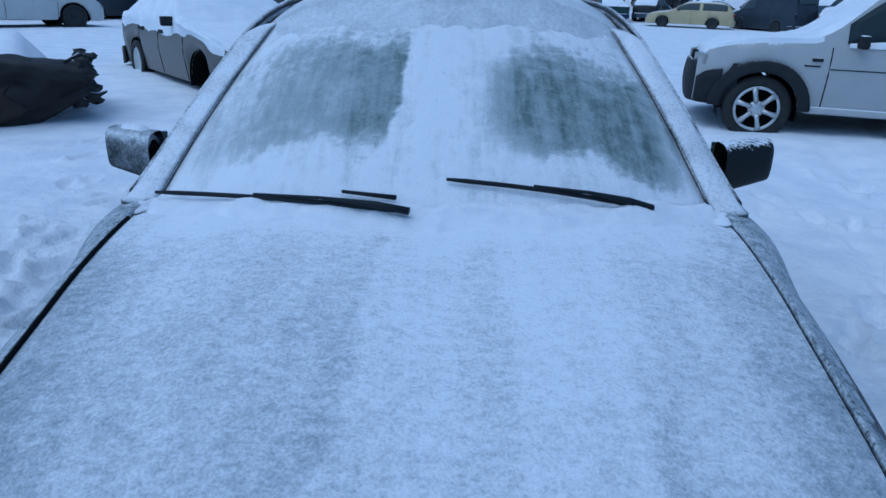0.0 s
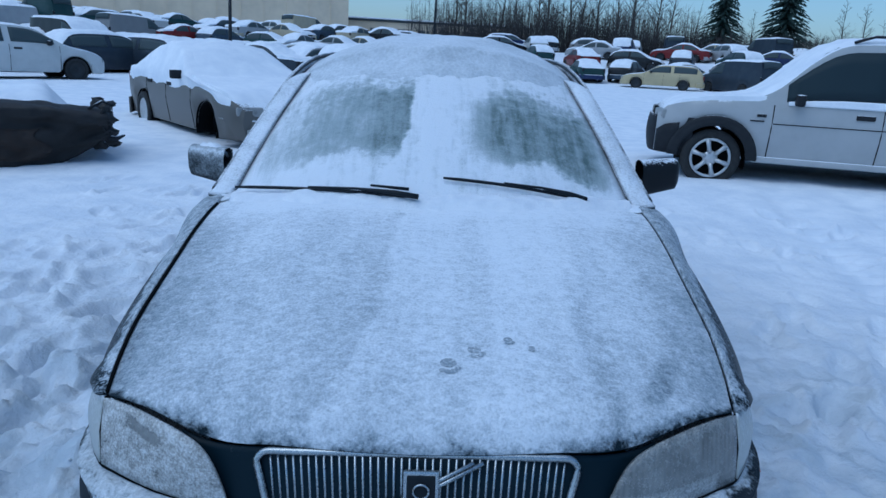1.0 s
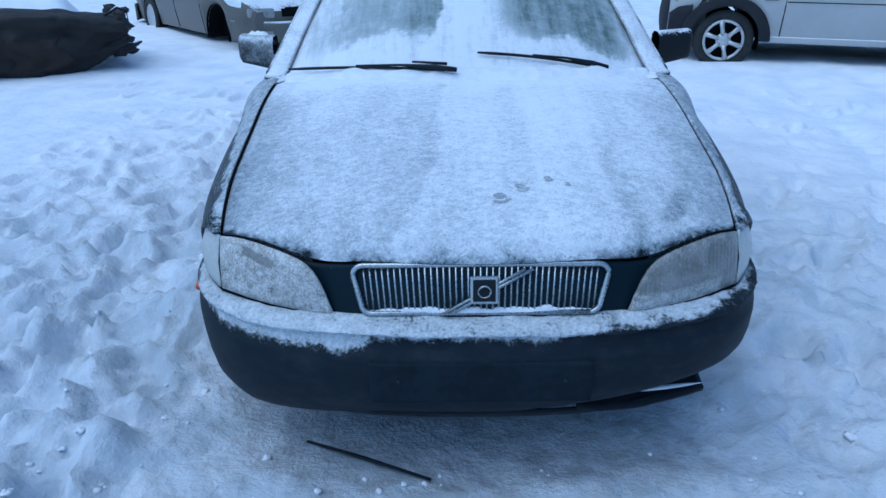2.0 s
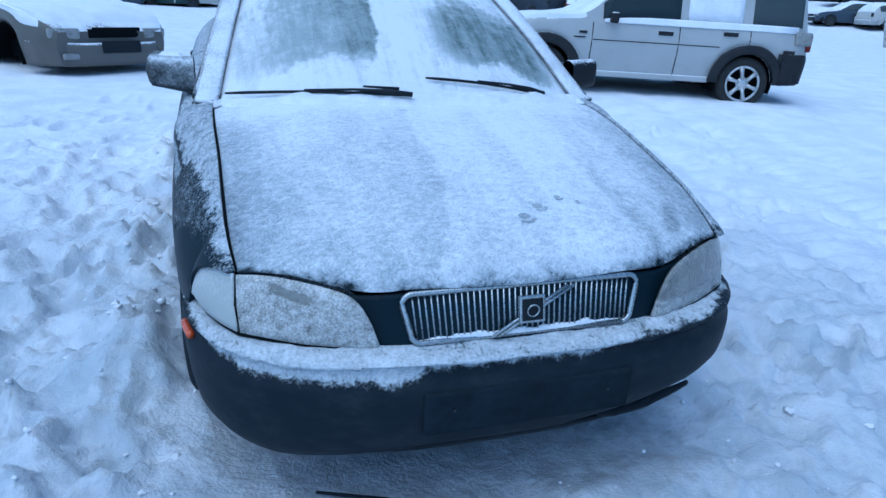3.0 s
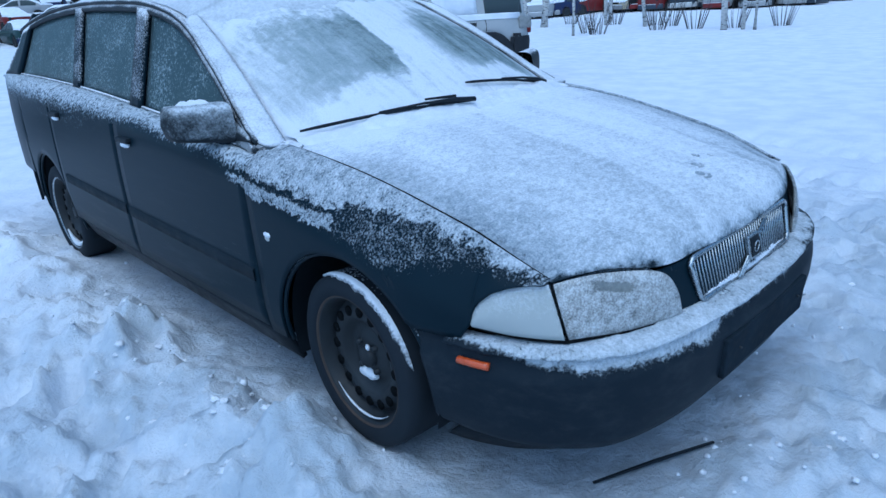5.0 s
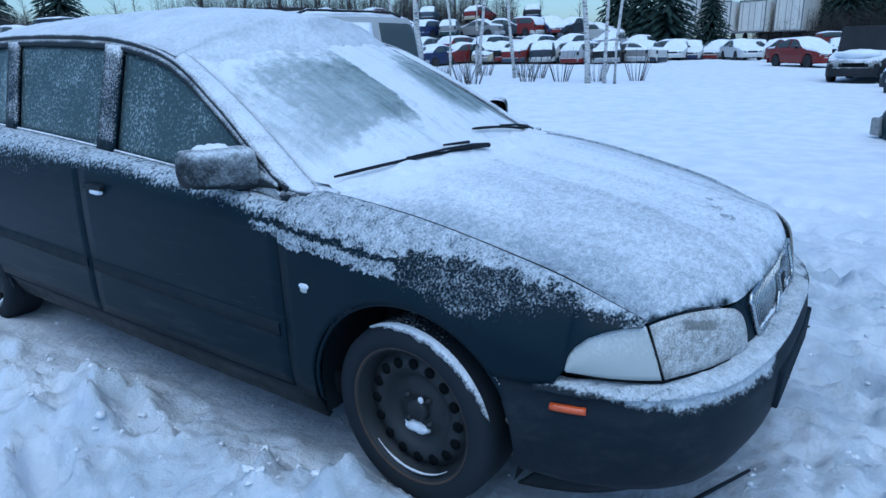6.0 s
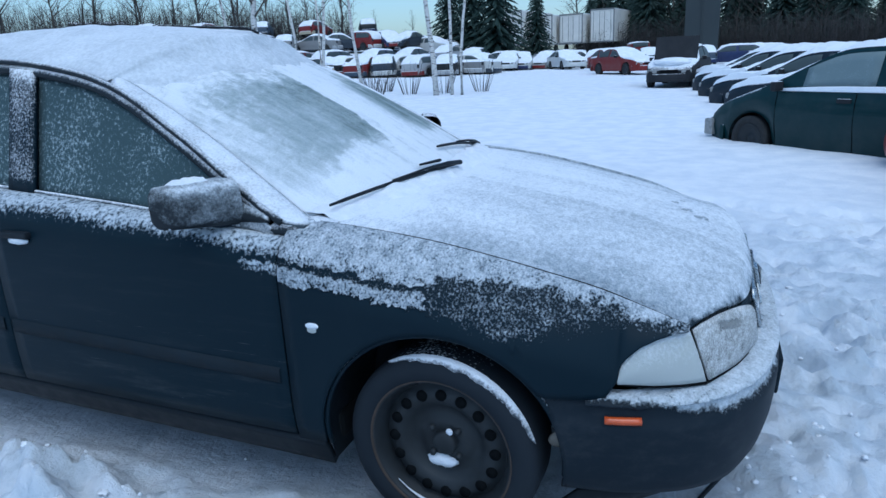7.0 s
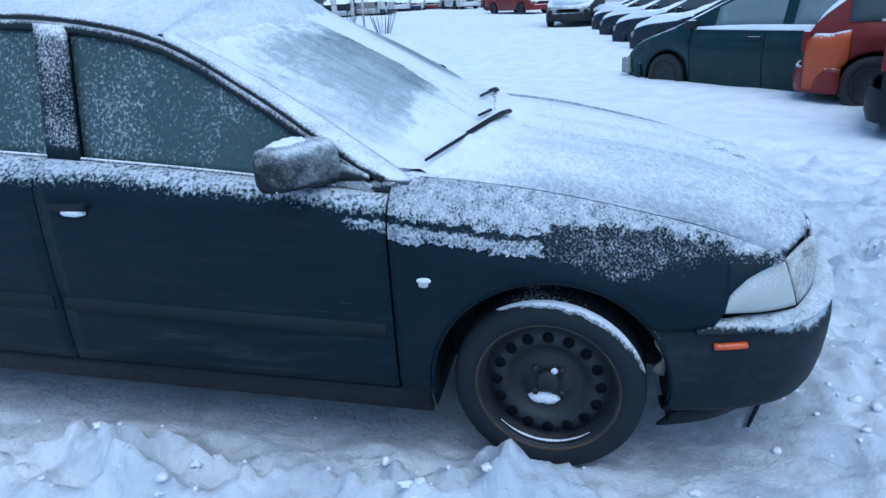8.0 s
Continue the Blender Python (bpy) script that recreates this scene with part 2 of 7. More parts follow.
def wing_frost():
    """Thick frost under the bonnet's edge, a tattered lobe behind, and a dark stretch of single crystals over the wheel."""
    m, nt, bs = start("wing_paint_with_frost")
    v = coords(nt)
    xyz = nd(nt, "SeparateXYZ", {0: v})
    y, z = xyz.outputs[1], xyz.outputs[2]
    fine = noi(nt, stretched(nt, v, 150, 165, 150), 1.0, 3, 0.6)
    mid = noi(nt, v, 32.0, 4, 0.65)
    patch = noi(nt, v, 8.0, 4, 0.6, 0.5)
    zz = total(nt, z, swing(nt, patch, 0.045), swing(nt, mid, 0.055))
    yy = total(nt, y, swing(nt, mid, 0.06), ma(nt, "MULTIPLY", z, -0.25))
    back = step(nt, yy, 0.735, 0.750)
    dense_z = along(nt, y, (0.30, 0.457, 0.59, 0.728, 0.866, 0.95, 1.04, 1.16, 1.34), (0.655, 0.708, 0.742, 0.765, 0.776, 0.775, 0.785, 0.806, 0.835))
    lobe_z = along(nt, y, (0.90, 1.0, 1.08, 1.16, 1.34), (0.700, 0.728, 0.742, 0.752, 0.766))
    speck_z = along(nt, y, (0.30, 0.454, 0.58, 0.644, 0.71, 0.78, 0.852, 0.95), (0.650, 0.676, 0.672, 0.660, 0.655, 0.662, 0.685, 0.700))
    dense = step(nt, ma(nt, "SUBTRACT", zz, dense_z), -0.022, 0.030)
    lobe = product(nt, back, step(nt, ma(nt, "SUBTRACT", zz, lobe_z), -0.005, 0.005))
    # a bare streak through the lobe
    gap = ma(nt, "ABSOLUTE", total(nt, zz, ma(nt, "MULTIPLY", dense_z, -1.0), 0.008))
    lobe = product(nt, lobe, step(nt, gap, 0.004, 0.012, 0.45, 1.0))
    front = ma(nt, "SUBTRACT", 1.0, back)
    speck = product(nt, front, step(nt, ma(nt, "SUBTRACT", zz, speck_z), -0.030, 0.035))
    bare = product(nt, step(nt, yy, 0.60, 0.70), front)
    c = ma(nt, "MAXIMUM", ma(nt, "MULTIPLY", dense, 0.90), ma(nt, "MAXIMUM", ma(nt, "MULTIPLY", lobe, 0.76), ma(nt, "MULTIPLY", speck, ma(nt, "SUBTRACT", 0.53, ma(nt, "MULTIPLY", bare, 0.10)))))
    s = total(nt, c, swing(nt, fine, 1.6), swing(nt, mid, 0.45), swing(nt, patch, 0.25), step(nt, z, 0.60, 0.68, -0.12, 0.0))
    f = step(nt, s, 0.40, 0.74)
    frost = mix(nt, step(nt, ma(nt, "ADD", s, ma(nt, "SUBTRACT", mid, 0.5)), 0.45, 1.50), col(0.25, 0.29, 0.33), col(0.70, 0.735, 0.78))
    base = mix(nt, step(nt, noi(nt, v, 2.3, 6, 0.65), 0.35, 0.75, 0.0, 0.03), col(*PAINT), col(0.10, 0.105, 0.11))
    put_in(nt, bs.inputs["Base Color"], mix(nt, f, base, frost))
    put_in(nt, bs.inputs["Roughness"], step(nt, f, 0, 1, 0.4, 0.9))
    bs.inputs["Specular IOR Level"].default_value = 0.10
    bumped(nt, bs, total(nt, f, ma(nt, "MULTIPLY", fine, f), ma(nt, "MULTIPLY", lobe, 0.8)), 0.8, 0.007)
    return m


def door_frost():
    """Dark paint with frost under the belt line, more of it to the rear, flecks of snow and a veil of road dust below."""
    m, nt, bs = start("door_paint_with_frost")
    v = coords(nt)
    xyz = nd(nt, "SeparateXYZ", {0: v})
    y, z = xyz.outputs[1], xyz.outputs[2]
    fine = noi(nt, v, 85.0, 2, 0.6)
    mid = noi(nt, v, 26.0, 4, 0.65)
    patch = noi(nt, v, 5.0, 4, 0.6, 0.5)
    under = ma(nt, "SUBTRACT", along(nt, y, (1.30, 1.45, 1.8, 2.35, 3.0, 3.6, 4.2, 4.6), (0.875, 0.888, 0.925, 0.968, 1.01, 1.035, 1.05, 1.05)), z)
    reach = along(nt, y, (1.3, 2.2, 2.5, 3.0, 3.6, 4.6), (0.052, 0.058, 0.075, 0.10, 0.12, 0.13))
    q = ma(nt, "DIVIDE", total(nt, under, swing(nt, mid, 0.050), swing(nt, patch, 0.040)), reach)
    top = step(nt, q, 0.10, 1.65, 0.74, 0.0)
    rear = product(nt, step(nt, y, 2.2, 2.9), step(nt, under, 0.10, 0.32, 0.33, 0.0))
    # two tongues blown back from the wing over the door's corner
    yw = total(nt, y, swing(nt, mid, 0.13))
    t1 = product(nt, step(nt, ma(nt, "ABSOLUTE", total(nt, z, -0.866, swing(nt, mid, 0.03))), 0.010, 0.018, 1.0, 0.0), step(nt, yw, 1.48, 1.53, 1.0, 0.0))
    t2 = product(nt, step(nt, ma(nt, "ABSOLUTE", total(nt, z, -0.802, ma(nt, "MULTIPLY", ma(nt, "SUBTRACT", y, 1.34), -0.12), swing(nt, mid, 0.05))), 0.012, 0.026, 1.0, 0.0), step(nt, yw, 1.42, 1.50, 1.0, 0.0))
    c = ma(nt, "MAXIMUM", ma(nt, "MAXIMUM", top, rear), ma(nt, "MULTIPLY", ma(nt, "MAXIMUM", t1, t2), 0.62))
    s = total(nt, c, swing(nt, fine, 1.2), swing(nt, mid, 0.45), step(nt, under, 0.12, 0.40, 0.0, -0.22))
    f = step(nt, s, 0.40, 0.72)
    dust = noi(nt, stretched(nt, v, 6, 3, 26), 1.0, 6, 0.7)
    k = product(nt, step(nt, dust, 0.48, 0.75), step(nt, z, 0.34, 0.60, 0.34, 0.07))
    base = mix(nt, k, col(*PAINT), col(0.10, 0.11, 0.115))
    scuff = product(nt, step(nt, noi(nt, stretched(nt, v, 30, 3.5, 190), 1.0, 4, 0.7), 0.66, 0.74), step(nt, z, 0.60, 0.66, 0.55, 0.0))
    base = mix(nt, scuff, base, col(0.22, 0.23, 0.24))
    put_in(nt, bs.inputs["Base Color"], mix(nt, f, base, mix(nt, step(nt, s, 0.5, 1.35), col(0.36, 0.41, 0.46), SNOW)))
    put_in(nt, bs.inputs["Roughness"], step(nt, f, 0, 1, 0.38, 0.9))
    bs.inputs["Specular IOR Level"].default_value = 0.10
    bumped(nt, bs, total(nt, f, ma(nt, "MULTIPLY", fine, f)), 0.7, 0.006)
    return m


def bumper_frost():
    """Dull black plastic, its upper edge crusted with snow that frays downwards."""
    m, nt, bs = start("bumper_plastic_with_frost")
    v = coords(nt)
    xyz = nd(nt, "SeparateXYZ", {0: v})
    x, y, z = xyz.outputs
    fine = noi(nt, v, 130.0, 3, 0.65)
    mid = noi(nt, v, 34.0, 4, 0.65)
    patch = noi(nt, v, 9.0, 4, 0.6, 0.5)
    low = along(nt, x, (-0.80, -0.765, -0.70, -0.56, -0.30, -0.25, 0.0, 0.11, 0.25, 0.43, 0.64, 0.80), (0.500, 0.487, 0.455, 0.444, 0.443, 0.466, 0.468, 0.463, 0.481, 0.492, 0.484, 0.490))
    e = total(nt, z, ma(nt, "MULTIPLY", low, -1.0), swing(nt, mid, 0.020), swing(nt, patch, 0.016))
    scar = product(nt, step(nt, x, 0.26, 0.34), step(nt, ma(nt, "ABSOLUTE", total(nt, z, ma(nt, "MULTIPLY", x, -0.05), -0.478, swing(nt, patch, 0.03))), 0.004, 0.014, 0.55, 0.0))
    s = total(nt, step(nt, e, -0.006, 0.036, 0.0, 0.93), swing(nt, fine, 1.0), swing(nt, mid, 0.75), swing(nt, patch, 0.6), ma(nt, "MULTIPLY", scar, -1.0), step(nt, z, 0.30, 0.44, -0.3, 0.0))
    f = step(nt, s, 0.34, 0.80)
    grime = mix(nt, step(nt, noi(nt, stretched(nt, v, 9, 9, 16), 1.0, 6, 0.7), 0.42, 0.75, 0.0, 0.35), col(0.0125, 0.019, 0.027), col(0.06, 0.066, 0.072))
    crust = mix(nt, step(nt, s, 0.45, 1.55), col(0.34, 0.38, 0.41), SNOW)
    put_in(nt, bs.inputs["Base Color"], mix(nt, f, grime, crust))
    put_in(nt, bs.inputs["Roughness"], step(nt, f, 0, 1, 0.55, 0.9))
    bs.inputs["Specular IOR Level"].default_value = 0.12
    bumped(nt, bs, total(nt, ma(nt, "MULTIPLY", f, 1.2), ma(nt, "MULTIPLY", fine, f), ma(nt, "MULTIPLY", mid, f)), 0.8, 0.007)
    return m


def lamp_frost():
    """Clear ribbed lens: frost over most of it, a wiped smear, and on the far lamp a clear grey upper half."""
    m, nt, bs = start("lamp_lens_with_frost")
    v = coords(nt)
    xyz = nd(nt, "SeparateXYZ", {0: v})
    x, y, z = xyz.outputs
    fine = noi(nt, v, 210.0, 3, 0.65)
    mid = noi(nt, v, 48.0, 4, 0.7)
    patch = noi(nt, v, 14.0, 4, 0.6, 0.6)
    far = step(nt, x, -0.1, 0.1)
    zz = total(nt, z, swing(nt, mid, 0.030), swing(nt, patch, 0.030))
    clear = product(nt, far, step(nt, zz, 0.562, 0.580), step(nt, zz, 0.640, 0.668, 1.0, 0.55))
    clear = ma(nt, "MAXIMUM", clear, product(nt, far, step(nt, x, 0.60, 0.64)))
    tilt = total(nt, z, ma(nt, "MULTIPLY", x, 0.22), swing(nt, patch, 0.020))
    smear = product(nt, step(nt, x, -0.60, -0.57), step(nt, x, -0.53, -0.48, 1.0, 0.0), step(nt, ma(nt, "ABSOLUTE", ma(nt, "SUBTRACT", tilt, 0.522)), 0.006, 0.016, 1.0, 0.0))
    s = total(nt, 0.70, swing(nt, fine, 1.2), swing(nt, mid, 0.95), swing(nt, patch, 0.45), ma(nt, "MULTIPLY", clear, -0.42), ma(nt, "MULTIPLY", smear, -0.55))
    f = step(nt, s, 0.25, 0.85)
    lens_c = mix(nt, step(nt, patch, 0.35, 0.65), col(0.16, 0.165, 0.16), col(0.27, 0.275, 0.265))
    put_in(nt, bs.inputs["Base Color"], mix(nt, f, lens_c, mix(nt, step(nt, s, 0.5, 1.2), col(0.46, 0.46, 0.45), col(0.76, 0.775, 0.78))))
    put_in(nt, bs.inputs["Roughness"], step(nt, f, 0, 1, 0.2, 0.85))
    put_in(nt, bs.inputs["Coat Weight"], step(nt, f, 0, 0.5, 0.5, 0.0))
    ribs = nd(nt, "TexWave", {"Vector": v, "Scale": 26.0, "Distortion": 0.0}, bands_direction="X").outputs["Fac"]
    bumped(nt, bs, total(nt, ma(nt, "MULTIPLY", f, 0.8), ma(nt, "MULTIPLY", fine, f), ma(nt, "MULTIPLY", ribs, 0.5)), 0.5, 0.004)
    return m


def screen_rime():
    """Greenish windscreen: two thinner fields with downward streaks, a band of snow between, drifts at foot and top."""
    m, nt, bs = start("windscreen_rime")
    v = coords(nt)
    xyz = nd(nt, "SeparateXYZ", {0: v})
    x, z = xyz.outputs[0], xyz.outputs[2]
    fine = noi(nt, v, 150.0, 3, 0.7)
    mid = noi(nt, v, 24.0, 5, 0.68, 0.5)
    patch = noi(nt, v, 6.0, 4, 0.6, 0.6)
    streak = noi(nt, stretched(nt, v, 13, 1.3, 1.3), 1.0, 4, 0.55, 0.6)
    wisp = noi(nt, stretched(nt, v, 38, 5, 5), 1.0, 4, 0.6, 0.4)
    xw = total(nt, x, swing(nt, patch, 0.035), swing(nt, mid, 0.022))
    zw = total(nt, z, swing(nt, patch, 0.10), swing(nt, mid, 0.11))
    # band of snow: a sharp side and a soft side that slants outwards to the top
    left = along(nt, z, (0.94, 1.02, 1.09, 1.16, 1.36), (-0.20, -0.150, -0.112, -0.090, -0.098))
    right = along(nt, z, (0.94, 1.03, 1.06, 1.144, 1.27, 1.36), (0.30, 0.20, 0.160, 0.115, 0.20, 0.30))
    lf = step(nt, ma(nt, "SUBTRACT", xw, left), -0.010, 0.008, 1.0, 0.0)
    rf_ = step(nt, ma(nt, "SUBTRACT", xw, right), -0.04, 0.12)
    # drifts at the foot, higher in the middle of each field; snow at the top and along the pillars
    foot = along(nt, x, (-0.68, -0.47, -0.29, -0.17, 0.0, 0.22, 0.33, 0.45, 0.58, 0.68), (0.965, 1.005, 1.055, 1.050, 1.06, 1.035, 1.045, 1.005, 0.960, 0.95))
    up_foot = step(nt, ma(nt, "SUBTRACT", zw, foot), -0.030, 0.022)
    top = along(nt, x, (-0.6, -0.3, -0.1, 0.2, 0.3, 0.47, 0.6), (1.235, 1.288, 1.300, 1.285, 1.272, 1.225, 1.17))
    below = step(nt, ma(nt, "SUBTRACT", zw, top), -0.09, 0.05, 1.0, 0.0)
    lf = product(nt, lf, step(nt, x, -0.66, -0.40, 0.30, 1.0), ma(nt, "ADD", 0.62, step(nt, x, -0.34, -0.12, 0.0, 0.24)))
    rf_ = product(nt, rf_, step(nt, x, 0.54, 0.68, 0.92, 0.25))
    field = product(nt, ma(nt, "MAXIMUM", lf, rf_), up_foot, below)
    s = total(nt, 1.0, ma(nt, "MULTIPLY", field, -0.78), swing(nt, fine, 0.30), swing(nt, mid, 0.58), swing(nt, patch, 0.34), swing(nt, streak, 0.62), swing(nt, wisp, 0.50))
    c = mix(nt, step(nt, s, 0.0, 0.55), col(0.095, 0.145, 0.140), col(0.36, 0.42, 0.44))
    c = mix(nt, step(nt, s, 0.45, 1.05), c, SNOW)
    bs.inputs["Base Color"].default_value = col(0.05, 0.085, 0.08)
    bs.inputs["Roughness"].default_value = 0.3
    bs.inputs["Specular IOR Level"].default_value = 0.25
    bs.inputs["Transmission Weight"].default_value = 0.25
    bs.inputs["IOR"].default_value = 1.2
    frost = nd(nt, "BsdfPrincipled", {"Base Color": c, "Roughness": 0.85})
    ms = nd(nt, "MixShader", {0: step(nt, s, -0.15, 0.35, 0.62, 1.0), 1: bs.outputs[0], 2: frost.outputs[0]})
    bm_ = nd(nt, "Bump", {"Strength": 0.6, "Distance": 0.006, "Height": total(nt, fine, mid, ma(nt, "MULTIPLY", s, 1.5))})
    nt.links.new(bm_.outputs[0], frost.inputs["Normal"])
    nt.links.new(ms.outputs[0], nt.nodes["Material Output"].inputs[0])
    return m


def mirror_frost():
    """Black housing, furred with frost on its front and top, bare at the outer end and below."""
    m, nt, bs = start("mirror_housing_under_frost")
    v = coords(nt)
    n = nd(nt, "SeparateXYZ", {0: nd(nt, "NewGeometry").outputs["Normal"]})
    fine = noi(nt, v, 120.0, 3, 0.65)
    mid = noi(nt, v, 38.0, 4, 0.65, 0.4)
    patch = noi(nt, v, 13.0, 4, 0.6, 0.5)
    s = total(nt, step(nt, n.outputs[2], -0.2, 0.9, 0.0, 0.65), step(nt, n.outputs[1], -0.9, 0.1, 0.36, 0.0), step(nt, n.outputs[2], -0.9, -0.2, -0.3, 0.0),
              swing(nt, fine, 0.7), swing(nt, mid, 0.6), swing(nt, patch, 0.9))
    f = step(nt, s, 0.10, 1.05)
    put_in(nt, bs.inputs["Base Color"], mix(nt, f, col(0.020, 0.025, 0.030), mix(nt, step(nt, s, 0.4, 1.2), col(0.42, 0.46, 0.49), SNOW)))
    put_in(nt, bs.inputs["Roughness"], step(nt, f, 0, 1, 0.5, 0.9))
    bs.inputs["Specular IOR Level"].default_value = 0.2
    bumped(nt, bs, total(nt, f, ma(nt, "MULTIPLY", fine, f)), 0.7, 0.006)
    return m


M_HOOD = bonnet_frost()
M_WING = wing_frost()
M_DOOR = door_frost()
M_BUMPER = bumper_frost()
M_PILLAR = frosted("screen_pillar_with_frost", (0.10, 0.12, 0.135), bias=-0.06, amp_patch=0.9, amp_fine=1.0, fine=130, patch=9, lo=-0.15, hi=1.05)
M_FRAME = frosted("window_frame_with_frost", (0.020, 0.026, 0.032), bias=-0.10, amp_patch=1.2, amp_fine=1.3, fine=140, lo=0.15, hi=1.1)
M_PALEGLASS = frosty_glass("pale_frosted_glass", 0.30, 60, 3.0, film=0.55)
M_POST = frosted("pillar_with_frost", PAINT, bias=-0.04, amp_fine=1.7, amp_patch=1.0, fine=130, lo=0.10, hi=1.0)


def nose_frost():
    """Dark panel; a thin patch of frost hangs from the bonnet's edge beside the grille, flecks elsewhere."""
    m, nt, bs = start("nose_panel_paint")
    v = coords(nt)
    xyz = nd(nt, "SeparateXYZ", {0: v})
    x, z = xyz.outputs[0], xyz.outputs[2]
    fine = noi(nt, v, 140.0, 3, 0.65)
    mid = noi(nt, v, 40.0, 4, 0.65)
    w = ma(nt, "MULTIPLY", ma(nt, "SUBTRACT", z, 0.614), 0.95)
    d = total(nt, ma(nt, "ABSOLUTE", ma(nt, "ADD", x, 0.352)), ma(nt, "MULTIPLY", w, -1.0), swing(nt, mid, 0.030))
    s = total(nt, step(nt, d, -0.02, 0.02, 0.40, 0.0), swing(nt, fine, 0.9), swing(nt, mid, 0.6), step(nt, z, 0.655, 0.70, 0.0, 0.22))
    f = step(nt, s, 0.42, 0.80)
    put_in(nt, bs.inputs["Base Color"], mix(nt, f, col(*PAINT), mix(nt, step(nt, s, 0.5, 1.3), col(0.38, 0.42, 0.46), SNOW)))
    put_in(nt, bs.inputs["Roughness"], step(nt, f, 0, 1, 0.4, 0.9))
    bs.inputs["Specular IOR Level"].default_value = 0.10
    bumped(nt, bs, total(nt, f, ma(nt, "MULTIPLY", fine, f)), 0.7, 0.006)
    return m


M_NOSE = nose_frost()
M_PLASTIC = frosted("black_bumper_plastic", (0.015, 0.023, 0.033), bias=-0.1, rough=0.55, coat=0.0)
M_TRIM = simple("black_trim", (0.014, 0.018, 0.023), 0.5)
M_GAP = simple("shut_line_rubber", (0.006, 0.007, 0.008), 0.8)
M_RUBBER = frosted("tyre_rubber", (0.018, 0.023, 0.03), bias=-0.5, rough=0.8, coat=0.0, dirt=0.06)
M_STEEL = simple("rusty_black_steel", (0.020, 0.024, 0.028), 0.6, 0.15, 0.4, 30)
M_RUST = simple("rust", (0.075, 0.055, 0.044), 0.8, 0.2, 0.4, 60)
M_CHROME = simple("frosted_chrome", (0.42, 0.45, 0.47), 0.28, 0.9, 0.2, 120)
M_DARK = simple("dark_interior", (0.02, 0.022, 0.024), 0.9)
M_SEAT = simple("grey_cloth", (0.03, 0.032, 0.035), 0.95)
M_SNOW = snow_mat("packed_snow")
M_TSNOW = frosted("thin_snow_on_rubber", (0.06, 0.07, 0.08), bias=0.26, fine=150, patch=25, amp_fine=1.1, amp_patch=0.8, lo=0.05, hi=0.95)
M_ROOFSNOW = frosted("crusted_roof_snow", (0.36, 0.40, 0.44), bias=0.1, fine=70, patch=5, amp_fine=0.9, amp_patch=0.9, lo=0.15, hi=1.6)
M_SNOWFINE = snow_mat("powder_snow", 140.0, 1.0, 20.0)
M_WS = screen_rime()
M_SIDEGLASS = frosty_glass("side_glass_rime", 0.25, 105, 4.0, tint=(0.03, 0.060, 0.068), film=0.13, crystals=3.3, rearward=0.14, sharp=0.55)
M_FARGLASS = frosty_glass("window_glass_frost", 0.05, 60, 3.0, tint=(0.03, 0.04, 0.045))
M_CABGLASS = frosty_glass("cab_glass", -0.25, 60, 3.0, tint=(0.03, 0.045, 0.055), film=0.03)
M_LENS = lamp_frost()
M_LENS2 = frosted("pale_corner_lens_with_frost", (0.47, 0.49, 0.47), bias=-0.02, fine=120, patch=9, amp_fine=0.7, amp_patch=0.6, rough=0.3, coat=0.4, lo=0.15, hi=1.0, dirt=0.1)
M_AMBER = simple("amber_lens", (0.55, 0.085, 0.015), 0.3, 0.0, 0.12, 40, 0.05, 0.5)
M_PRINT = frosted("melted_frost", (0.31, 0.35, 0.39), bias=-0.62, fine=150, amp_fine=1.2, lo=0.2, hi=0.8, coat=0.0)
M_BELT = frosted("belt_with_snow", PAINT, bias=0.05, amp_patch=0.8, amp_fine=1.3, fine=130, lo=0.15, hi=1.1)
M_MIRROR = frosted("mirror_housing_with_frost", (0.012, 0.014, 0.017), bias=-0.25, amp_fine=1.5, amp_patch=1.0, fine=90, lo=0.40, hi=0.75, rough=0.5, coat=0.0)
M_MIRROR2 = mirror_frost()
M_BRACKET = simple("dusty_beige_metal", (0.23, 0.21, 0.18), 0.8, 0.1, 0.4, 40)
M_PLATE = simple("dull_black_plastic", (0.015, 0.022, 0.030), 0.8, 0.0, 0.4, 40)
M_MOULD = simple("dusty_moulding", (0.010, 0.016, 0.022), 0.7, 0.0, 0.4, 12)

# dull rubber and raw plastic shine little
for m_, k_ in ((M_TRIM, 0.15), (M_GAP, 0.05), (M_PLATE, 0.08), (M_MOULD, 0.2), (M_DARK, 0.1)):
    m_.node_tree.nodes["Principled BSDF"].inputs["Specular IOR Level"].default_value = k_

# ---- building kit ----
def raw(name, verts, faces, mat, parent=None, label="", smooth=True, thick=0.0, flip=False):
    me = bpy.data.meshes.new(name)
    me.from_pydata([tuple(v) for v in verts], [], [tuple(reversed(f)) if flip else tuple(f) for f in faces])
    me.materials.append(mat)
    if smooth:
        me.shade_smooth()
    ob = new(name, me)
    if parent is not None:
        ob.parent = parent
    if label:
        tagged(ob, label)
    if thick:
        s = ob.modifiers.new("solid", "SOLIDIFY")
        s.thickness, s.offset = thick, -1
    return ob


def part(name, bm, mat, parent=None, label="", smooth=False):
    me = bpy.data.meshes.new(name)
    bm.to_mesh(me)
    bm.free()
    me.materials.append(mat)
    if smooth:
        me.shade_smooth()
    ob = new(name, me)
    if parent is not None:
        ob.parent = parent
    if label:
        tagged(ob, label)
    return ob


def thing(name, m, label, category, group="", kind=""):
    ob = new(name)
    ob.empty_display_size = 0.1
    ob.matrix_world = m
    return tagged(ob, label, category, group, kind)


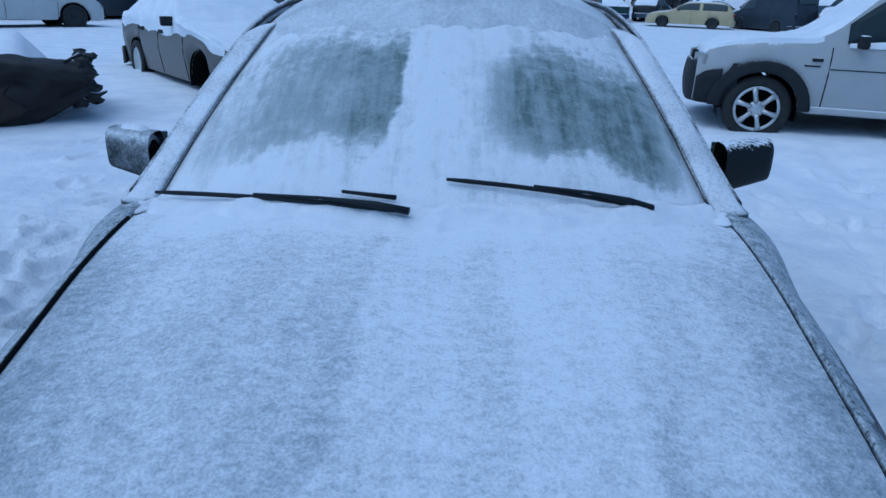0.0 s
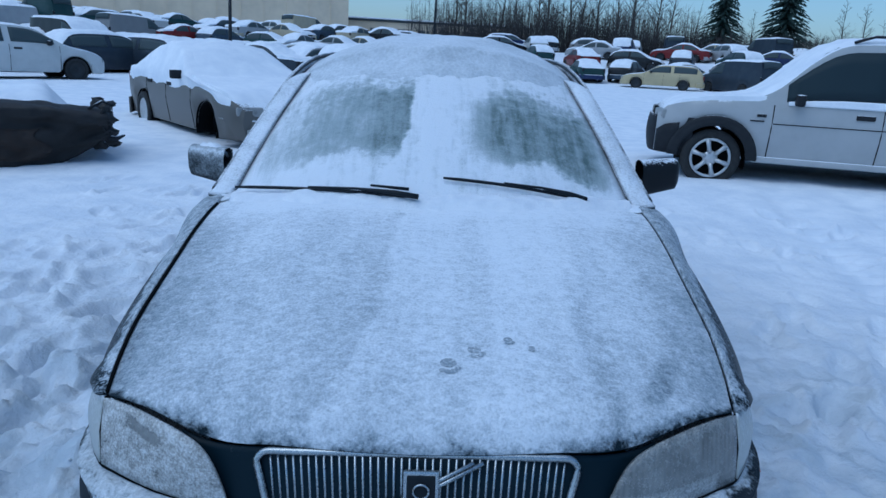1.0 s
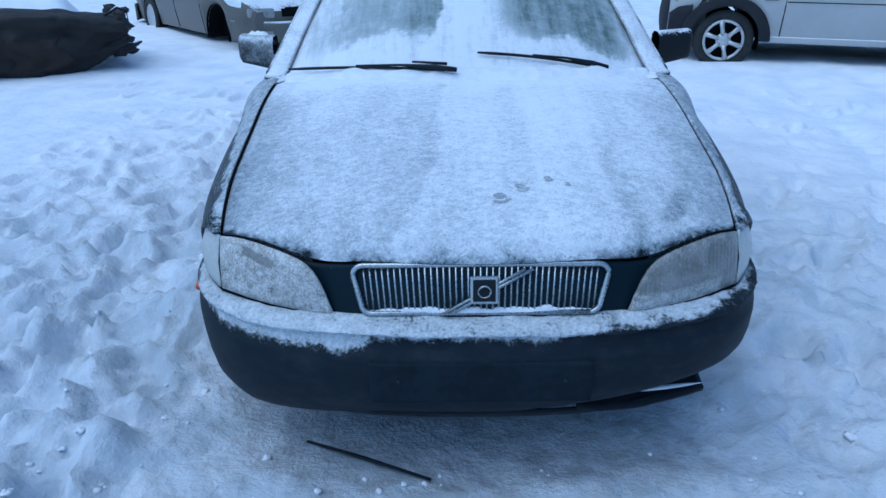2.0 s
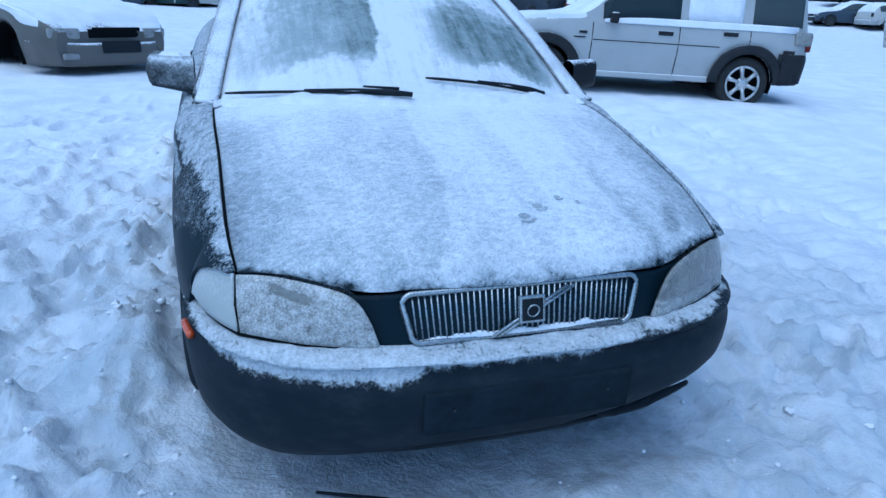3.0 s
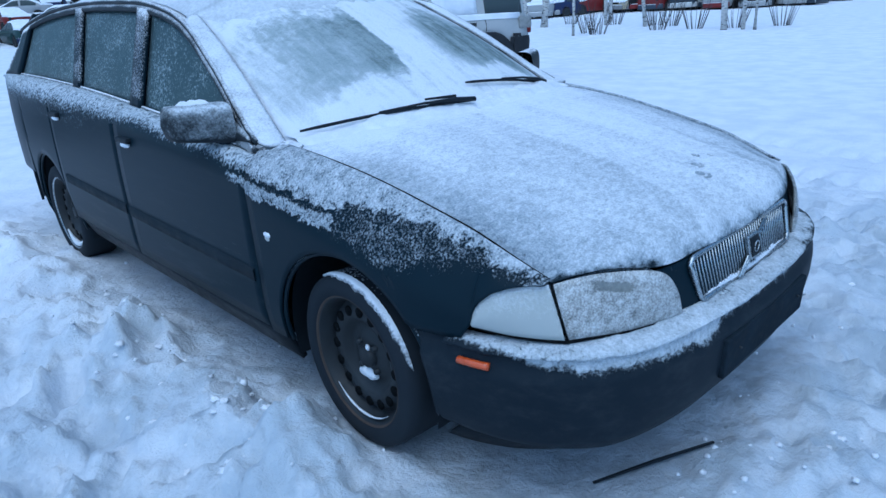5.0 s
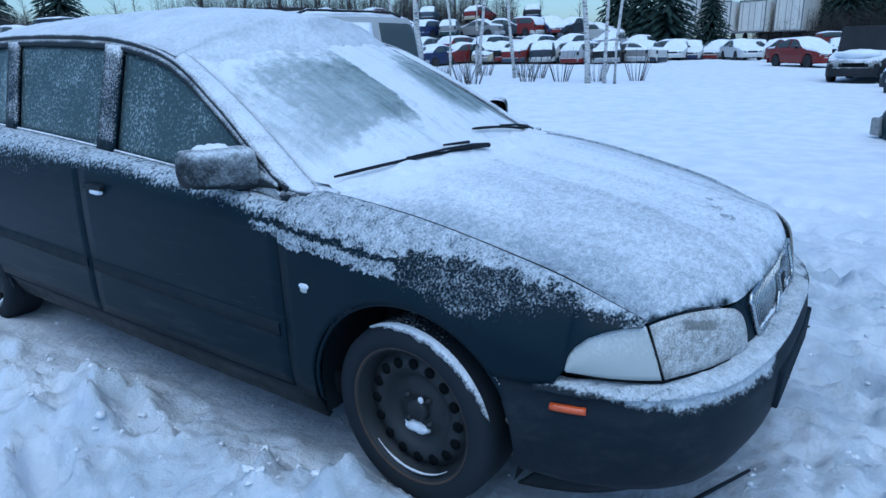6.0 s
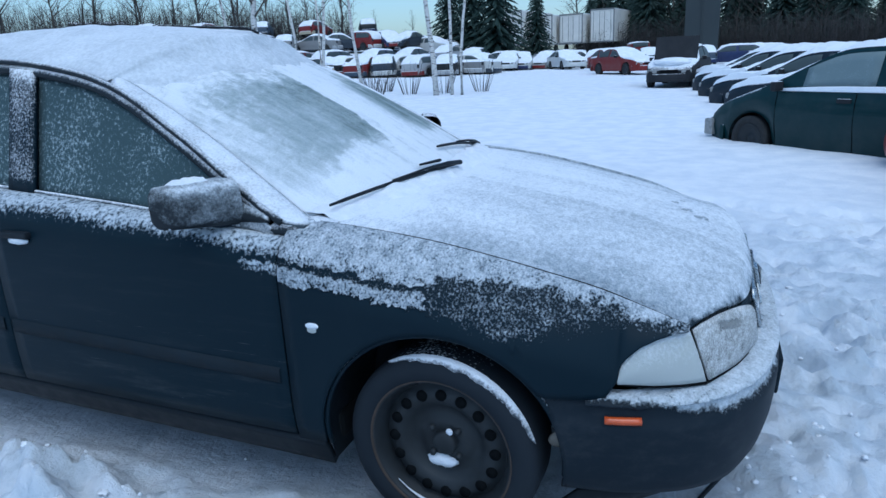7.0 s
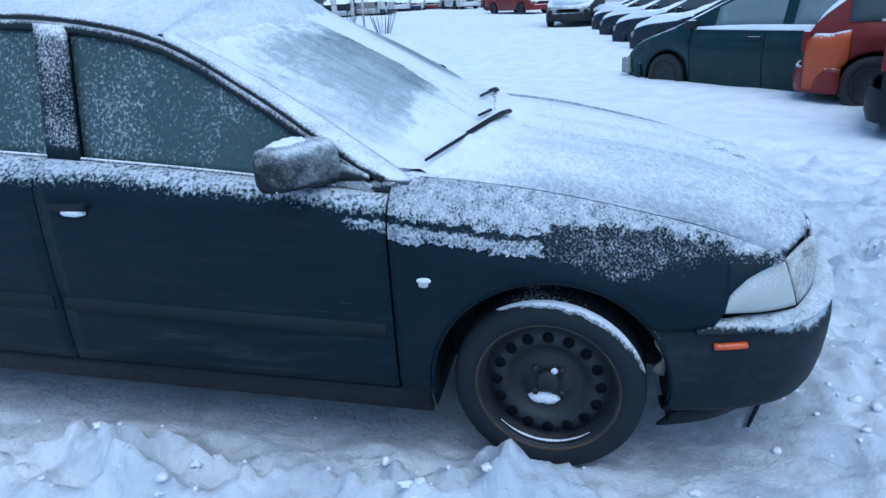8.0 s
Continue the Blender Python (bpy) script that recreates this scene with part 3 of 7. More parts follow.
def grid(fn, us, vs, ring=False):
    verts = [fn(u, v) for u in us for v in vs]
    nv = len(vs)
    faces = []
    nu = len(us)
    for i in range(nu if ring else nu - 1):
        j = (i + 1) % nu
        for k in range(nv - 1):
            faces.append((i * nv + k, j * nv + k, j * nv + k + 1, i * nv + k + 1))
    return verts, faces


def box(bm, size, at, bevel=0.0, m=None):
    r = bmesh.ops.create_cube(bm, size=1.0)
    vs = r["verts"]
    bmesh.ops.scale(bm, vec=size, verts=vs)
    if bevel:
        es = list({e for v in vs for e in v.link_edges})
        out = bmesh.ops.bevel(bm, geom=es, offset=bevel, segments=2, affect="EDGES", profile=0.6)
        vs = out["verts"]
        vs = list({v for f in out["faces"] for v in f.verts} | {v for v in vs})
    if m is not None:
        bmesh.ops.transform(bm, matrix=m, verts=vs)
    bmesh.ops.translate(bm, vec=at, verts=vs)
    return bm


def boxed(size, at, bevel=0.0, m=None):
    return box(bmesh.new(), size, at, bevel, m)


def sweep(points, radii, sides=8, flat=1.0):
    """A tube along points; flat squeezes it upright."""
    pts = [Vector(p) for p in points]
    if not isinstance(radii, (list, tuple)):
        radii = [radii] * len(pts)
    verts, faces = [], []
    for i, p in enumerate(pts):
        d = (pts[min(i + 1, len(pts) - 1)] - pts[max(i - 1, 0)]).normalized()
        a = d.cross(Vector((0, 0, 1)))
        if a.length < 1e-3:
            a = d.cross(Vector((1, 0, 0)))
        a.normalize()
        b = a.cross(d).normalized()
        for k in range(sides):
            t = 2 * math.pi * k / sides
            verts.append(p + a * math.cos(t) * radii[i] + b * math.sin(t) * radii[i] * flat)
    n = len(pts)
    for i in range(n - 1):
        for k in range(sides):
            l = (k + 1) % sides
            faces.append((i * sides + k, i * sides + l, (i + 1) * sides + l, (i + 1) * sides + k))
    faces.append(tuple(reversed(range(sides))))
    faces.append(tuple(range((n - 1) * sides, n * sides)))
    return verts, faces


def lathe(profile, sides=40, axis="x"):
    """Turns (along, radius) pairs round the x axis."""
    def fn(u, v):
        a, r = profile[v]
        return (a, r * math.cos(u), r * math.sin(u))
    return grid(fn, [2 * math.pi * i / sides for i in range(sides)], range(len(profile)), ring=True)


def ip(x, xs, ys):
    """Smooth interpolation through given stations."""
    i = int(np.searchsorted(xs, x)) - 1
    i = max(0, min(i, len(xs) - 2))
    t = (x - xs[i]) / (xs[i + 1] - xs[i])
    t = max(0.0, min(1.0, t))

    def slope(k):
        a, b = max(k - 1, 0), min(k + 1, len(xs) - 1)
        return (ys[b] - ys[a]) / (xs[b] - xs[a])
    h = xs[i + 1] - xs[i]
    t2, t3 = t * t, t * t * t
    return (2 * t3 - 3 * t2 + 1) * ys[i] + (t3 - 2 * t2 + t) * h * slope(i) + (-2 * t3 + 3 * t2) * ys[i + 1] + (t3 - t2) * h * slope(i + 1)


def ipn(t, pts):
    """A smooth curve through points, t from 0 to 1 by equal steps."""
    ts = [i / (len(pts) - 1) for i in range(len(pts))]
    return tuple(ip(t, ts, [p[k] for p in pts]) for k in range(len(pts[0])))


def lin(a, b, n):
    return [a + (b - a) * i / (n - 1) for i in range(n)]


def fbm(x, y, z=0.0, octaves=4):
    return noise.fractal(Vector((x, y, z)), 1.0, 2.0, octaves)


def join(meshes):
    vs, fs = [], []
    for v, f in meshes:
        o = len(vs)
        vs += [tuple(p) for p in v]
        fs += [tuple(i + o for i in q) for q in f]
    return vs, fs


def lump(x, y, z, a, b, c, seed=0.0, n=8, rough=0.16):
    """A small uneven heap of snow."""
    verts, faces = grid(lambda u, v: (lambda r: (x + a * r * math.cos(u) * math.cos(v), y + b * r * math.sin(u) * math.cos(v), z + c * r * math.sin(v)))(1 + rough * fbm(3 * math.cos(u) + x * 40 + seed, 3 * math.sin(u) + y * 30, 2 * v)),
                        lin(0, 2 * math.pi, 2 * n + 1)[:-1], lin(-math.pi / 2, math.pi / 2, n), ring=True)
    return verts, faces


def disc(x, y, z, r, h):
    bm = bmesh.new()
    bmesh.ops.create_cone(bm, cap_ends=True, segments=14, radius1=r, radius2=r * 0.85, depth=h, matrix=Matrix.Translation((x, y, z)) @ Matrix.Rotation(radians(90), 4, "Y"))
    return bm


def disc2(x, y, z, r, h):
    bm = bmesh.new()
    bmesh.ops.create_cone(bm, cap_ends=True, segments=14, radius1=r, radius2=r * 0.85, depth=h, matrix=Matrix.Translation((x, y, z)) @ Matrix.Rotation(radians(90), 4, "X"))
    return bm

# ---- the dark green estate car ----
LEAN_CAR = 1.4
CAR = thing("estate_car", pose(0, 0, 0, 0, -LEAN_CAR, 0), "dark green estate car covered in frost and thin snow", "car")
YF, YR, ZH, RW = 0.914, 3.59, 0.304, 0.276   # axles, hub height, tyre radius
ARCH, ZA = 0.338, 0.316   # wheel arch radius and centre


def w_side(y):
    return ip(y, [0.26, 0.303, 0.355, 0.41, 0.46, 0.54, 0.65, 0.85, 1.25, 2.0, 3.0, 3.6, 4.2, 4.5, 4.64],
              [0.64, 0.68, 0.712, 0.744, 0.767, 0.792, 0.812, 0.826, 0.838, 0.842, 0.842, 0.836, 0.80, 0.745, 0.68])


def x_gap(y):
    return ip(y, [0.30, 0.40, 0.55, 0.80, 1.0, 1.2, 1.36], [0.663, 0.676, 0.684, 0.692, 0.702, 0.708, 0.70])


def z_gap(y):
    return ip(y, [0.30, 0.39, 0.507, 0.65, 0.80, 0.954, 1.15, 1.36], [0.668, 0.706, 0.752, 0.79, 0.826, 0.858, 0.886, 0.905])


def z_mid(y):
    return ip(y, [0.115, 0.145, 0.18, 0.24, 0.317, 0.546, 0.80, 1.0, 1.25], [0.665, 0.69, 0.715, 0.742, 0.763, 0.815, 0.868, 0.902, 0.935])


def z_hood(x, y):
    xg, a = x_gap(y), abs(x)
    r = min(1.0, a / xg)
    z = z_gap(y) + (z_mid(y) - z_gap(y)) * (1 - r ** 3.4)
    # raised middle between two creases that run towards the grille
    c = 0.30 + 0.22 * max(0.0, y - 0.15)
    k = max(0.0, min(1.0, (c - a) / 0.07 + 0.5))
    return z + 0.007 * k * k * (3 - 2 * k) * min(1.0, max(0, y - 0.13) / 0.15)


def belt(y):
    return ip(y, [1.30, 1.45, 1.8, 2.35, 3.0, 3.6, 4.2, 4.5], [0.875, 0.888, 0.925, 0.968, 1.01, 1.035, 1.05, 1.05])


def x_up(z):
    return 0.765 - 0.36 * (z - 0.90)


def arch_z(y, y0):
    d = abs(y - y0)
    return ZA + math.sqrt(max(0.0, ARCH ** 2 - d * d)) if d < ARCH else 0.0


def sill_z(y):
    return 0.29 + 0.016 * (y - 1.3)


def flank(y, z, zt, xt, sh=0.11, chamfer=False):
    """Half width of the flank: upright below, rounding over to (xt, zt)."""
    w = w_side(y)
    w -= 0.035 * max(0.0, (0.42 - z) / 0.2) ** 2
    if chamfer:
        zs = zt - sh
        if z <= zs:
            return w
        flat = xt + (w - xt) * (1 - min(1.0, (z - zs) / sh) ** 1.3) ** 0.8
        t = min(1.0, max(0.0, (z - zt + 0.12) / 0.12))
        full = xt + (w - xt) * math.sqrt(max(0.0, 1 - t ** 2.2))
        k = max(0.0, min(1.0, (y - 1.0) / 0.3))
        return flat + (full - flat) * k * k * (3 - 2 * k)
    zs = zt - sh
    if z <= zs:
        return w - 0.012 * max(0.0, (z - 0.6) / 0.3) ** 2
    w2 = w - 0.012 * max(0.0, (zs - 0.6) / 0.3) ** 2
    t = min(1.0, (z - zs) / sh)
    return xt + (w2 - xt) * math.sqrt(max(0.0, 1 - t ** 2.2))


TOPS = [math.sin(v * math.pi / 2) for v in lin(0, 1, 22)]


def panel(name, ys, zb, zt, xt, s, mat, parent, sh=0.11, label="", thick=0.012, chamfer=False):
    def fn(y, v):
        lo, hi = zb(y), zt(y)
        z = lo + (hi - lo) * v
        return (s * flank(y, z, hi, xt(y), min(sh, hi - lo), chamfer), y, z)
    vs, fs = grid(fn, ys, TOPS)
    return raw(name, vs, fs, mat, parent, label, thick=thick, flip=s > 0)


def cols(a, b, n, extra=()):
    return sorted(set([round(v, 4) for v in lin(a, b, n)] + list(extra)))


LAMP_TOP = [(0.663, 0.303, 0.668), (0.70, 0.355, 0.664), (0.735, 0.41, 0.645), (0.756, 0.446, 0.609), (0.767, 0.46, 0.562)]
LAMP_LOW = [(0.663, 0.259, 0.539), (0.70, 0.305, 0.544), (0.735, 0.365, 0.550), (0.757, 0.425, 0.556), (0.767, 0.458, 0.560)]


def front_edge(y):
    if y < 0.46:
        return ip(y, [0.303, 0.355, 0.41, 0.446, 0.461], [0.666, 0.662, 0.643, 0.607, 0.562])
    if y < YF:
        return max(0.515, 0.562 - 0.047 * (y - 0.46) / 0.03, arch_z(y, YF))
    if y < YF + ARCH - 0.002:
        return arch_z(y, YF)
    return sill_z(y)


GAP = 0.007
for s in (-1, 1):
    e = [YF + ARCH * math.cos(a) for a in lin(0.02, math.pi - 0.02, 30)]
    fender = panel("front_wing", cols(0.306, 1.338, 30, e + [0.44, 0.45, 0.46, 0.475, 0.49, YF + ARCH, YF - ARCH]), front_edge, lambda y: z_gap(y) - 0.003,
                   lambda y: x_gap(y) + 0.0015, s, M_WING, CAR, 0.165, chamfer=True)
    # lip of the wheel arch
    for y0 in (YF, YR):
        lip = [(s * (flank(y0 + ARCH * math.cos(a), ZA + ARCH * math.sin(a), 0.95, 0.76) - 0.006), y0 + (ARCH - 0.004) * math.cos(a), ZA + (ARCH - 0.004) * math.sin(a)) for a in lin(-0.12, math.pi + 0.12, 34)]
        raw("arch_lip", *sweep(lip, 0.008, 6), M_PAINT, CAR)
        # dark liner of the wheel housing
        def liner(a, v, y0=y0, s=s):
            return (s * (0.80 - 0.30 * v), y0 + (ARCH + 0.008) * math.cos(a), ZA + (ARCH + 0.008) * math.sin(a))
        raw("wheel_housing", *grid(liner, lin(-0.3, math.pi + 0.3, 30), lin(0, 1, 3)), M_TRIM, CAR)
        raw("inner_housing", *grid(lambda a, r, y0=y0, s=s: (s * 0.50, y0 + r * math.cos(a), ZA + r * math.sin(a)), lin(-0.3, math.pi + 0.3, 20), [0.02, ARCH + 0.01]), M_TRIM, CAR)

    # doors
    dtop = lambda y: belt(y) - 0.012
    dx = lambda y: x_up(belt(y)) + 0.008
    d1 = panel("front_door", cols(1.338 + GAP, 2.415, 24), lambda y: 0.302 + 0.030 * (y - 1.3), dtop, dx, s, M_DOOR, CAR, 0.085)
    d2 = panel("rear_door", cols(2.415 + GAP, 3.31, 20, [YR - ARCH, 3.245, 3.25, 3.26, 3.28]),
               lambda y: max(0.302 + 0.030 * (y - 1.3), arch_z(y, YR)), dtop, dx, s, M_DOOR, CAR, 0.085)
    e = [YR + ARCH * math.cos(a) for a in lin(0.02, math.pi - 0.02, 26)]
    panel("rear_wing", cols(3.31 + GAP, 4.60, 22, [v for v in e if v > 3.32]),
          lambda y: max(arch_z(y, YR), 0.50 if y > YR + ARCH else 0), dtop, dx, s, M_DOOR, CAR, 0.085)
    # side mouldings, dull and dusty
    for d, a, b in ((d1, 1.365, 2.40), (d2, 2.44, 3.235)):
        raw("side_moulding", *grid(lambda y, t, s=s: (s * (flank(y, 0.5, 0.9, 0.76) + (0.019 if 0.1 < t < 0.9 else 0.006)), y, 0.462 + 0.052 * t + 0.042 * (y - 1.3)),
                                   lin(a, b, 14), [0.0, 0.11, 0.5, 0.89, 1.0]), M_MOULD, d, flip=s > 0)
    # handles
    for d, y in ((d1, 2.30), (d2, 3.20)):
        z = 0.845 if y < 3 else 0.89
        x = flank(y, z, belt(y), x_up(belt(y)), 0.085)
        hp = boxed((0.014, 0.15, 0.04), (s * (x + 0.004), y, z), 0.006)
        h = part("handle_cup", hp, M_TRIM, d)
        part("door_handle", boxed((0.03, 0.125, 0.022), (s * (x + 0.018), y, z + 0.006), 0.008), M_TRIM, d)
        raw("handle_snow", *lump(s * (x + 0.02), y - 0.01, z - 0.012, 0.012, 0.045, 0.012), M_SNOWFINE, d)
    lockx = flank(2.385, 0.86, belt(2.385), x_up(belt(2.385)), 0.085)
    part("door_lock", disc(s * lockx, 2.375, 0.862, 0.012, 0.008), M_CHROME, d1)
    # sill
    raw("sill", *grid(lambda y, t, s=s: (s * (0.815 - 0.05 * t), y, 0.292 - 0.10 * t + 0.028 * (y - 1.3)), lin(1.262, 3.245, 16), lin(0, 1, 5)), M_TRIM, CAR, "black sill under the doors", thick=0.02, flip=s < 0)
    # shut-line strips behind the panel gaps
    for y in (1.3415, 2.4185, 3.3135):
        raw("door_seal", *grid(lambda z, t, y=y, s=s: (s * (flank(y, z, belt(max(y, 1.34)), x_up(belt(max(1.34, y))), 0.085) - 0.014), y - 0.02 + 0.04 * t, z), lin(0.3, 0.89, 20), [0, 1]), M_GAP, CAR)
    raw("bonnet_seal", *sweep([(s * (x_gap(y) + 0.001), y, z_gap(y) + (0.0045 if s < 0 else -0.018)) for y in lin(0.305, 1.20, 24)], 0.0046 if s < 0 else 0.002, 6), M_GAP, CAR)

    # side windows: inner frame, glass and pillars
    TOPL = ([1.345, 1.45, 1.553, 1.732, 2.02, 2.3, 2.6, 3.2, 3.7, 4.05, 4.3], [0.900, 0.955, 1.020, 1.130, 1.278, 1.346, 1.375, 1.392, 1.375, 1.335, 1.28])

    def roofline(y):
        return ip(y, *TOPL)

    def pane(name, a, b, mat, inset, parent, la=0.0, lb=0.0):
        def fn(u, v):
            y = a + (b - a) * u
            lo, hi = belt(y) - 0.005, roofline(y) - 0.035
            y2 = y + (la * (1 - u) + lb * u) * (v - 0.5)
            hi = max(lo + 0.002, roofline(min(max(y2, a if not la else y2), 4.3)) - 0.035)
            z = lo + (hi - lo) * v
            return (s * (x_up(z) - inset), y2, z)
        return raw(name, *grid(fn, lin(0, 1, 20), lin(0, 1, 12)), mat, parent, thick=0.005, flip=s > 0)
    p1 = pane("front_door_glass", 1.56, 2.33, M_SIDEGLASS, 0.012, d1, 0.0, 0.05)
    p2 = pane("rear_door_glass", 2.44, 3.13, M_SIDEGLASS, 0.012, d2, 0.05, 0.10)
    pane("quarter_glass", 3.22, 4.12, M_SIDEGLASS, 0.012, CAR, 0.10, -0.12)

    def post(name, a, b, mat, la, lb, parent, inset=0.004):
        def fn(u, v):
            y = a + (b - a) * u
            lo = belt(y) - 0.01
            y2 = y + (la * (1 - u) + lb * u) * (v - 0.5)
            z = lo + (roofline(y2) - 0.02 - lo) * v
            return (s * (x_up(z) - inset), y2, z)
        return raw(name, *grid(fn, lin(0, 1, 5), lin(0, 1, 10)), mat, parent, thick=0.02, flip=s > 0)
    post("middle_pillar", 2.33, 2.44, M_POST, 0.05, 0.05, CAR)
    post("rear_pillar", 3.13, 3.22, M_POST, 0.10, 0.10, CAR)
    post("tail_pillar", 4.12, 4.34, M_PAINT, -0.12, -0.3, CAR)
    # window frame over the glass, from mirror to tail
    fr = [(s * (x_up(roofline(y) - 0.022) + 0.0), y, roofline(y) - 0.022) for y in lin(1.43, 4.2, 50)]
    raw("window_frame", *sweep(fr, 0.016, 8), M_FRAME, CAR, "black window frame speckled with frost")
    br = [(s * (x_up(belt(y)) + 0.003), y, belt(y) - 0.002) for y in lin(1.50, 4.2, 40)]
    raw("belt_moulding", *sweep(br, 0.009, 8), M_BELT, CAR, "snow-topped belt moulding")
    raw("door_corner", *grid(lambda u, v, s=s: (s * (x_up(belt(y_) + (roofline(y_) - 0.03 - belt(y_)) * v) - 0.004), y_, belt(y_) - 0.01 + (roofline(y_) - 0.02 - belt(y_)) * v) if (y_ := 1.346 + 0.224 * u) else None,
                               lin(0, 1, 6), lin(0, 1, 6)), M_PILLAR, d1, thick=0.01, flip=s > 0)


# bonnet, with its rounded nose edge
def y_front(a):
    return ip(a, [0.0, 0.18, 0.32, 0.42, 0.50, 0.58, 0.663], [0.134, 0.139, 0.153, 0.179, 0.211, 0.252, 0.303])


def y_back(a):
    return 1.118 + 0.165 * (a / 0.70) ** 2


def bonnet(u, v):
    a = abs(u)
    yf, yb = y_front(a * 0.663), y_back(a * 0.70)
    y = yf + (yb - yf) * v ** 1.25
    x = u * (x_gap(y) - 0.0025)
    z = z_hood(x, y)
    # the lip turns down at the front edge
    d = y - yf
    z -= 0.030 * max(0.0, 1 - d / 0.035) ** 2 * (1 - a ** 6)
    # it dips between lamp and grille
    z -= 0.022 * math.exp(-((abs(x) - 0.41) / 0.10) ** 2) * max(0.0, 1 - d / 0.08) ** 2
    return (x, y, z)


raw("bonnet", *grid(bonnet, [-1, -0.998, -0.994] + lin(-0.985, 0.985, 61) + [0.994, 0.998, 1], [0, 0.002, 0.008] + lin(0.02, 1, 58)), M_HOOD, CAR, "frost-covered bonnet with snow streaks", thick=0.01)


# panel between the lamps that carries the grille
def nose(u, v):
    a = abs(u)
    xb, xt = 0.362, 0.47
    x = u * (xb + (xt - xb) * v ** 1.6)
    b = abs(x)
    yt = y_front(b) + 0.004
    yb = ip(b, [0.0, 0.2, 0.30, 0.365], [0.105, 0.111, 0.122, 0.138])
    zt = z_hood(x, y_front(b)) - 0.036 - 0.024 * math.exp(-((b - 0.41) / 0.10) ** 2)
    z = 0.50 + (zt - 0.50) * v
    return (x, yb + (yt - yb) * v ** 1.3, z)


raw("nose_panel", *grid(nose, lin(-1, 1, 41), lin(0, 1, 12)), M_NOSE, CAR, "dark painted panel round the grille", thick=0.01)

# grille: frame, bars, slanting bar and badge
GR = thing("grille", Matrix(), "", "")
GR.parent = CAR
tagged(GR, "chrome grille with upright bars and a slanting bar")


def on_grille(x, t, out=0.0):
    """t from 0 at the lower edge to 1 at the upper."""
    bow = 0.16 * x * x
    return (x, 0.110 + 0.026 * t + bow - out, 0.534 + 0.115 * t)


def loop_pts(wb, wt, r, n=6):
    out = []
    for cx, cz, a0 in ((1, 0, -90), (1, 1, 0), (-1, 1, 90), (-1, 0, 180)):
        for i in range(n):
            a = radians(a0 + 90 * i / (n - 1))
            w = wb if cz == 0 else wt
            t = (0 + r) if cz == 0 else (1 - r)
            out.append((cx * (w - r * 0.115) + r * 0.115 * math.cos(a), t + r * math.sin(a)))
    return out


lp = loop_pts(0.288, 0.306, 0.22)
fr_pts = [on_grille(x, t, 0.006) for x, t in lp]
fr_pts.append(fr_pts[0])
raw("grille_frame", *sweep(fr_pts, 0.0072, 8), M_CHROME, GR, "rounded chrome frame")
raw("grille_backing", *grid(lambda x, t: on_grille(x, t, -0.012), lin(-0.295, 0.295, 21), [0, 0.5, 1]), M_GAP, GR, thick=0.004)
NB = 39
for i in range(NB):
    x = -0.276 + 0.552 * i / (NB - 1)
    q0, q1 = on_grille(x * 0.985, 0.03), on_grille(x * 1.02, 0.97)
    b_ = raw("grille_bar", *sweep([q0, q1], 0.0028, 5), M_CHROME, GR)
sl = [on_grille(-0.085 + 0.20 * k, 0.02 + 0.93 * k, 0.009) for k in (0, 1)]
for off in (-0.009, 0.009):
    raw("slanting_bar", *sweep([(p[0] + off, p[1], p[2]) for p in sl], 0.0042, 6), M_CHROME, GR)
bp = on_grille(0.008, 0.54, 0.010)
part("badge_frame", boxed((0.068, 0.014, 0.068), bp, 0.004, Matrix.Rotation(radians(-12), 4, "X")), M_CHROME, GR)
part("badge_face", boxed((0.054, 0.006, 0.054), (bp[0], bp[1] - 0.007, bp[2] + 0.001), 0.003, Matrix.Rotation(radians(-12), 4, "X")), M_TRIM, GR, "dark square badge")


ring = [(bp[0] + 0.015 * math.cos(a), bp[1] - 0.012, bp[2] + 0.015 * math.sin(a)) for a in lin(0, 2 * math.pi, 17)]
raw("badge_ring", *sweep(ring, 0.0022, 5), M_CHROME, GR)
raw("grille_snow", *grid(lambda u, v: (lambda q: (q[0], q[1] - 0.004 + 0.012 * v, q[2] + (0.011 + 0.009 * fbm(u * 16, 2.0)) * math.sin(math.pi * v) * min(1.0, 6 * min(u, 1 - u))))(on_grille(-0.278 + 0.556 * u, 0.035)), lin(0, 1, 60), lin(0, 1, 5)), M_SNOWFINE, GR, "snow lying on the grille's lower edge")


# lamps
def lens(top, low, s, mat, name, parent, out=0.010, n=24):
    def fn(u, v):
        a, b = ipn(u, low), ipn(u, top)
        p = [a[k] + (b[k] - a[k]) * v for k in range(3)]
        bulge = out * math.sin(math.pi * min(1, max(0, v))) * math.sin(math.pi * min(1, 0.1 + 0.8 * u))
        nx, ny = 0.5 + 0.4 * u, -0.85 + 0.5 * u
        return (s * (p[0] + nx * bulge), p[1] + ny * bulge, p[2] - 0.002 + 0.0 * v)
    return raw(name, *grid(fn, lin(0, 1, n), lin(0, 1, 10)), mat, parent, thick=0.008, flip=s > 0)


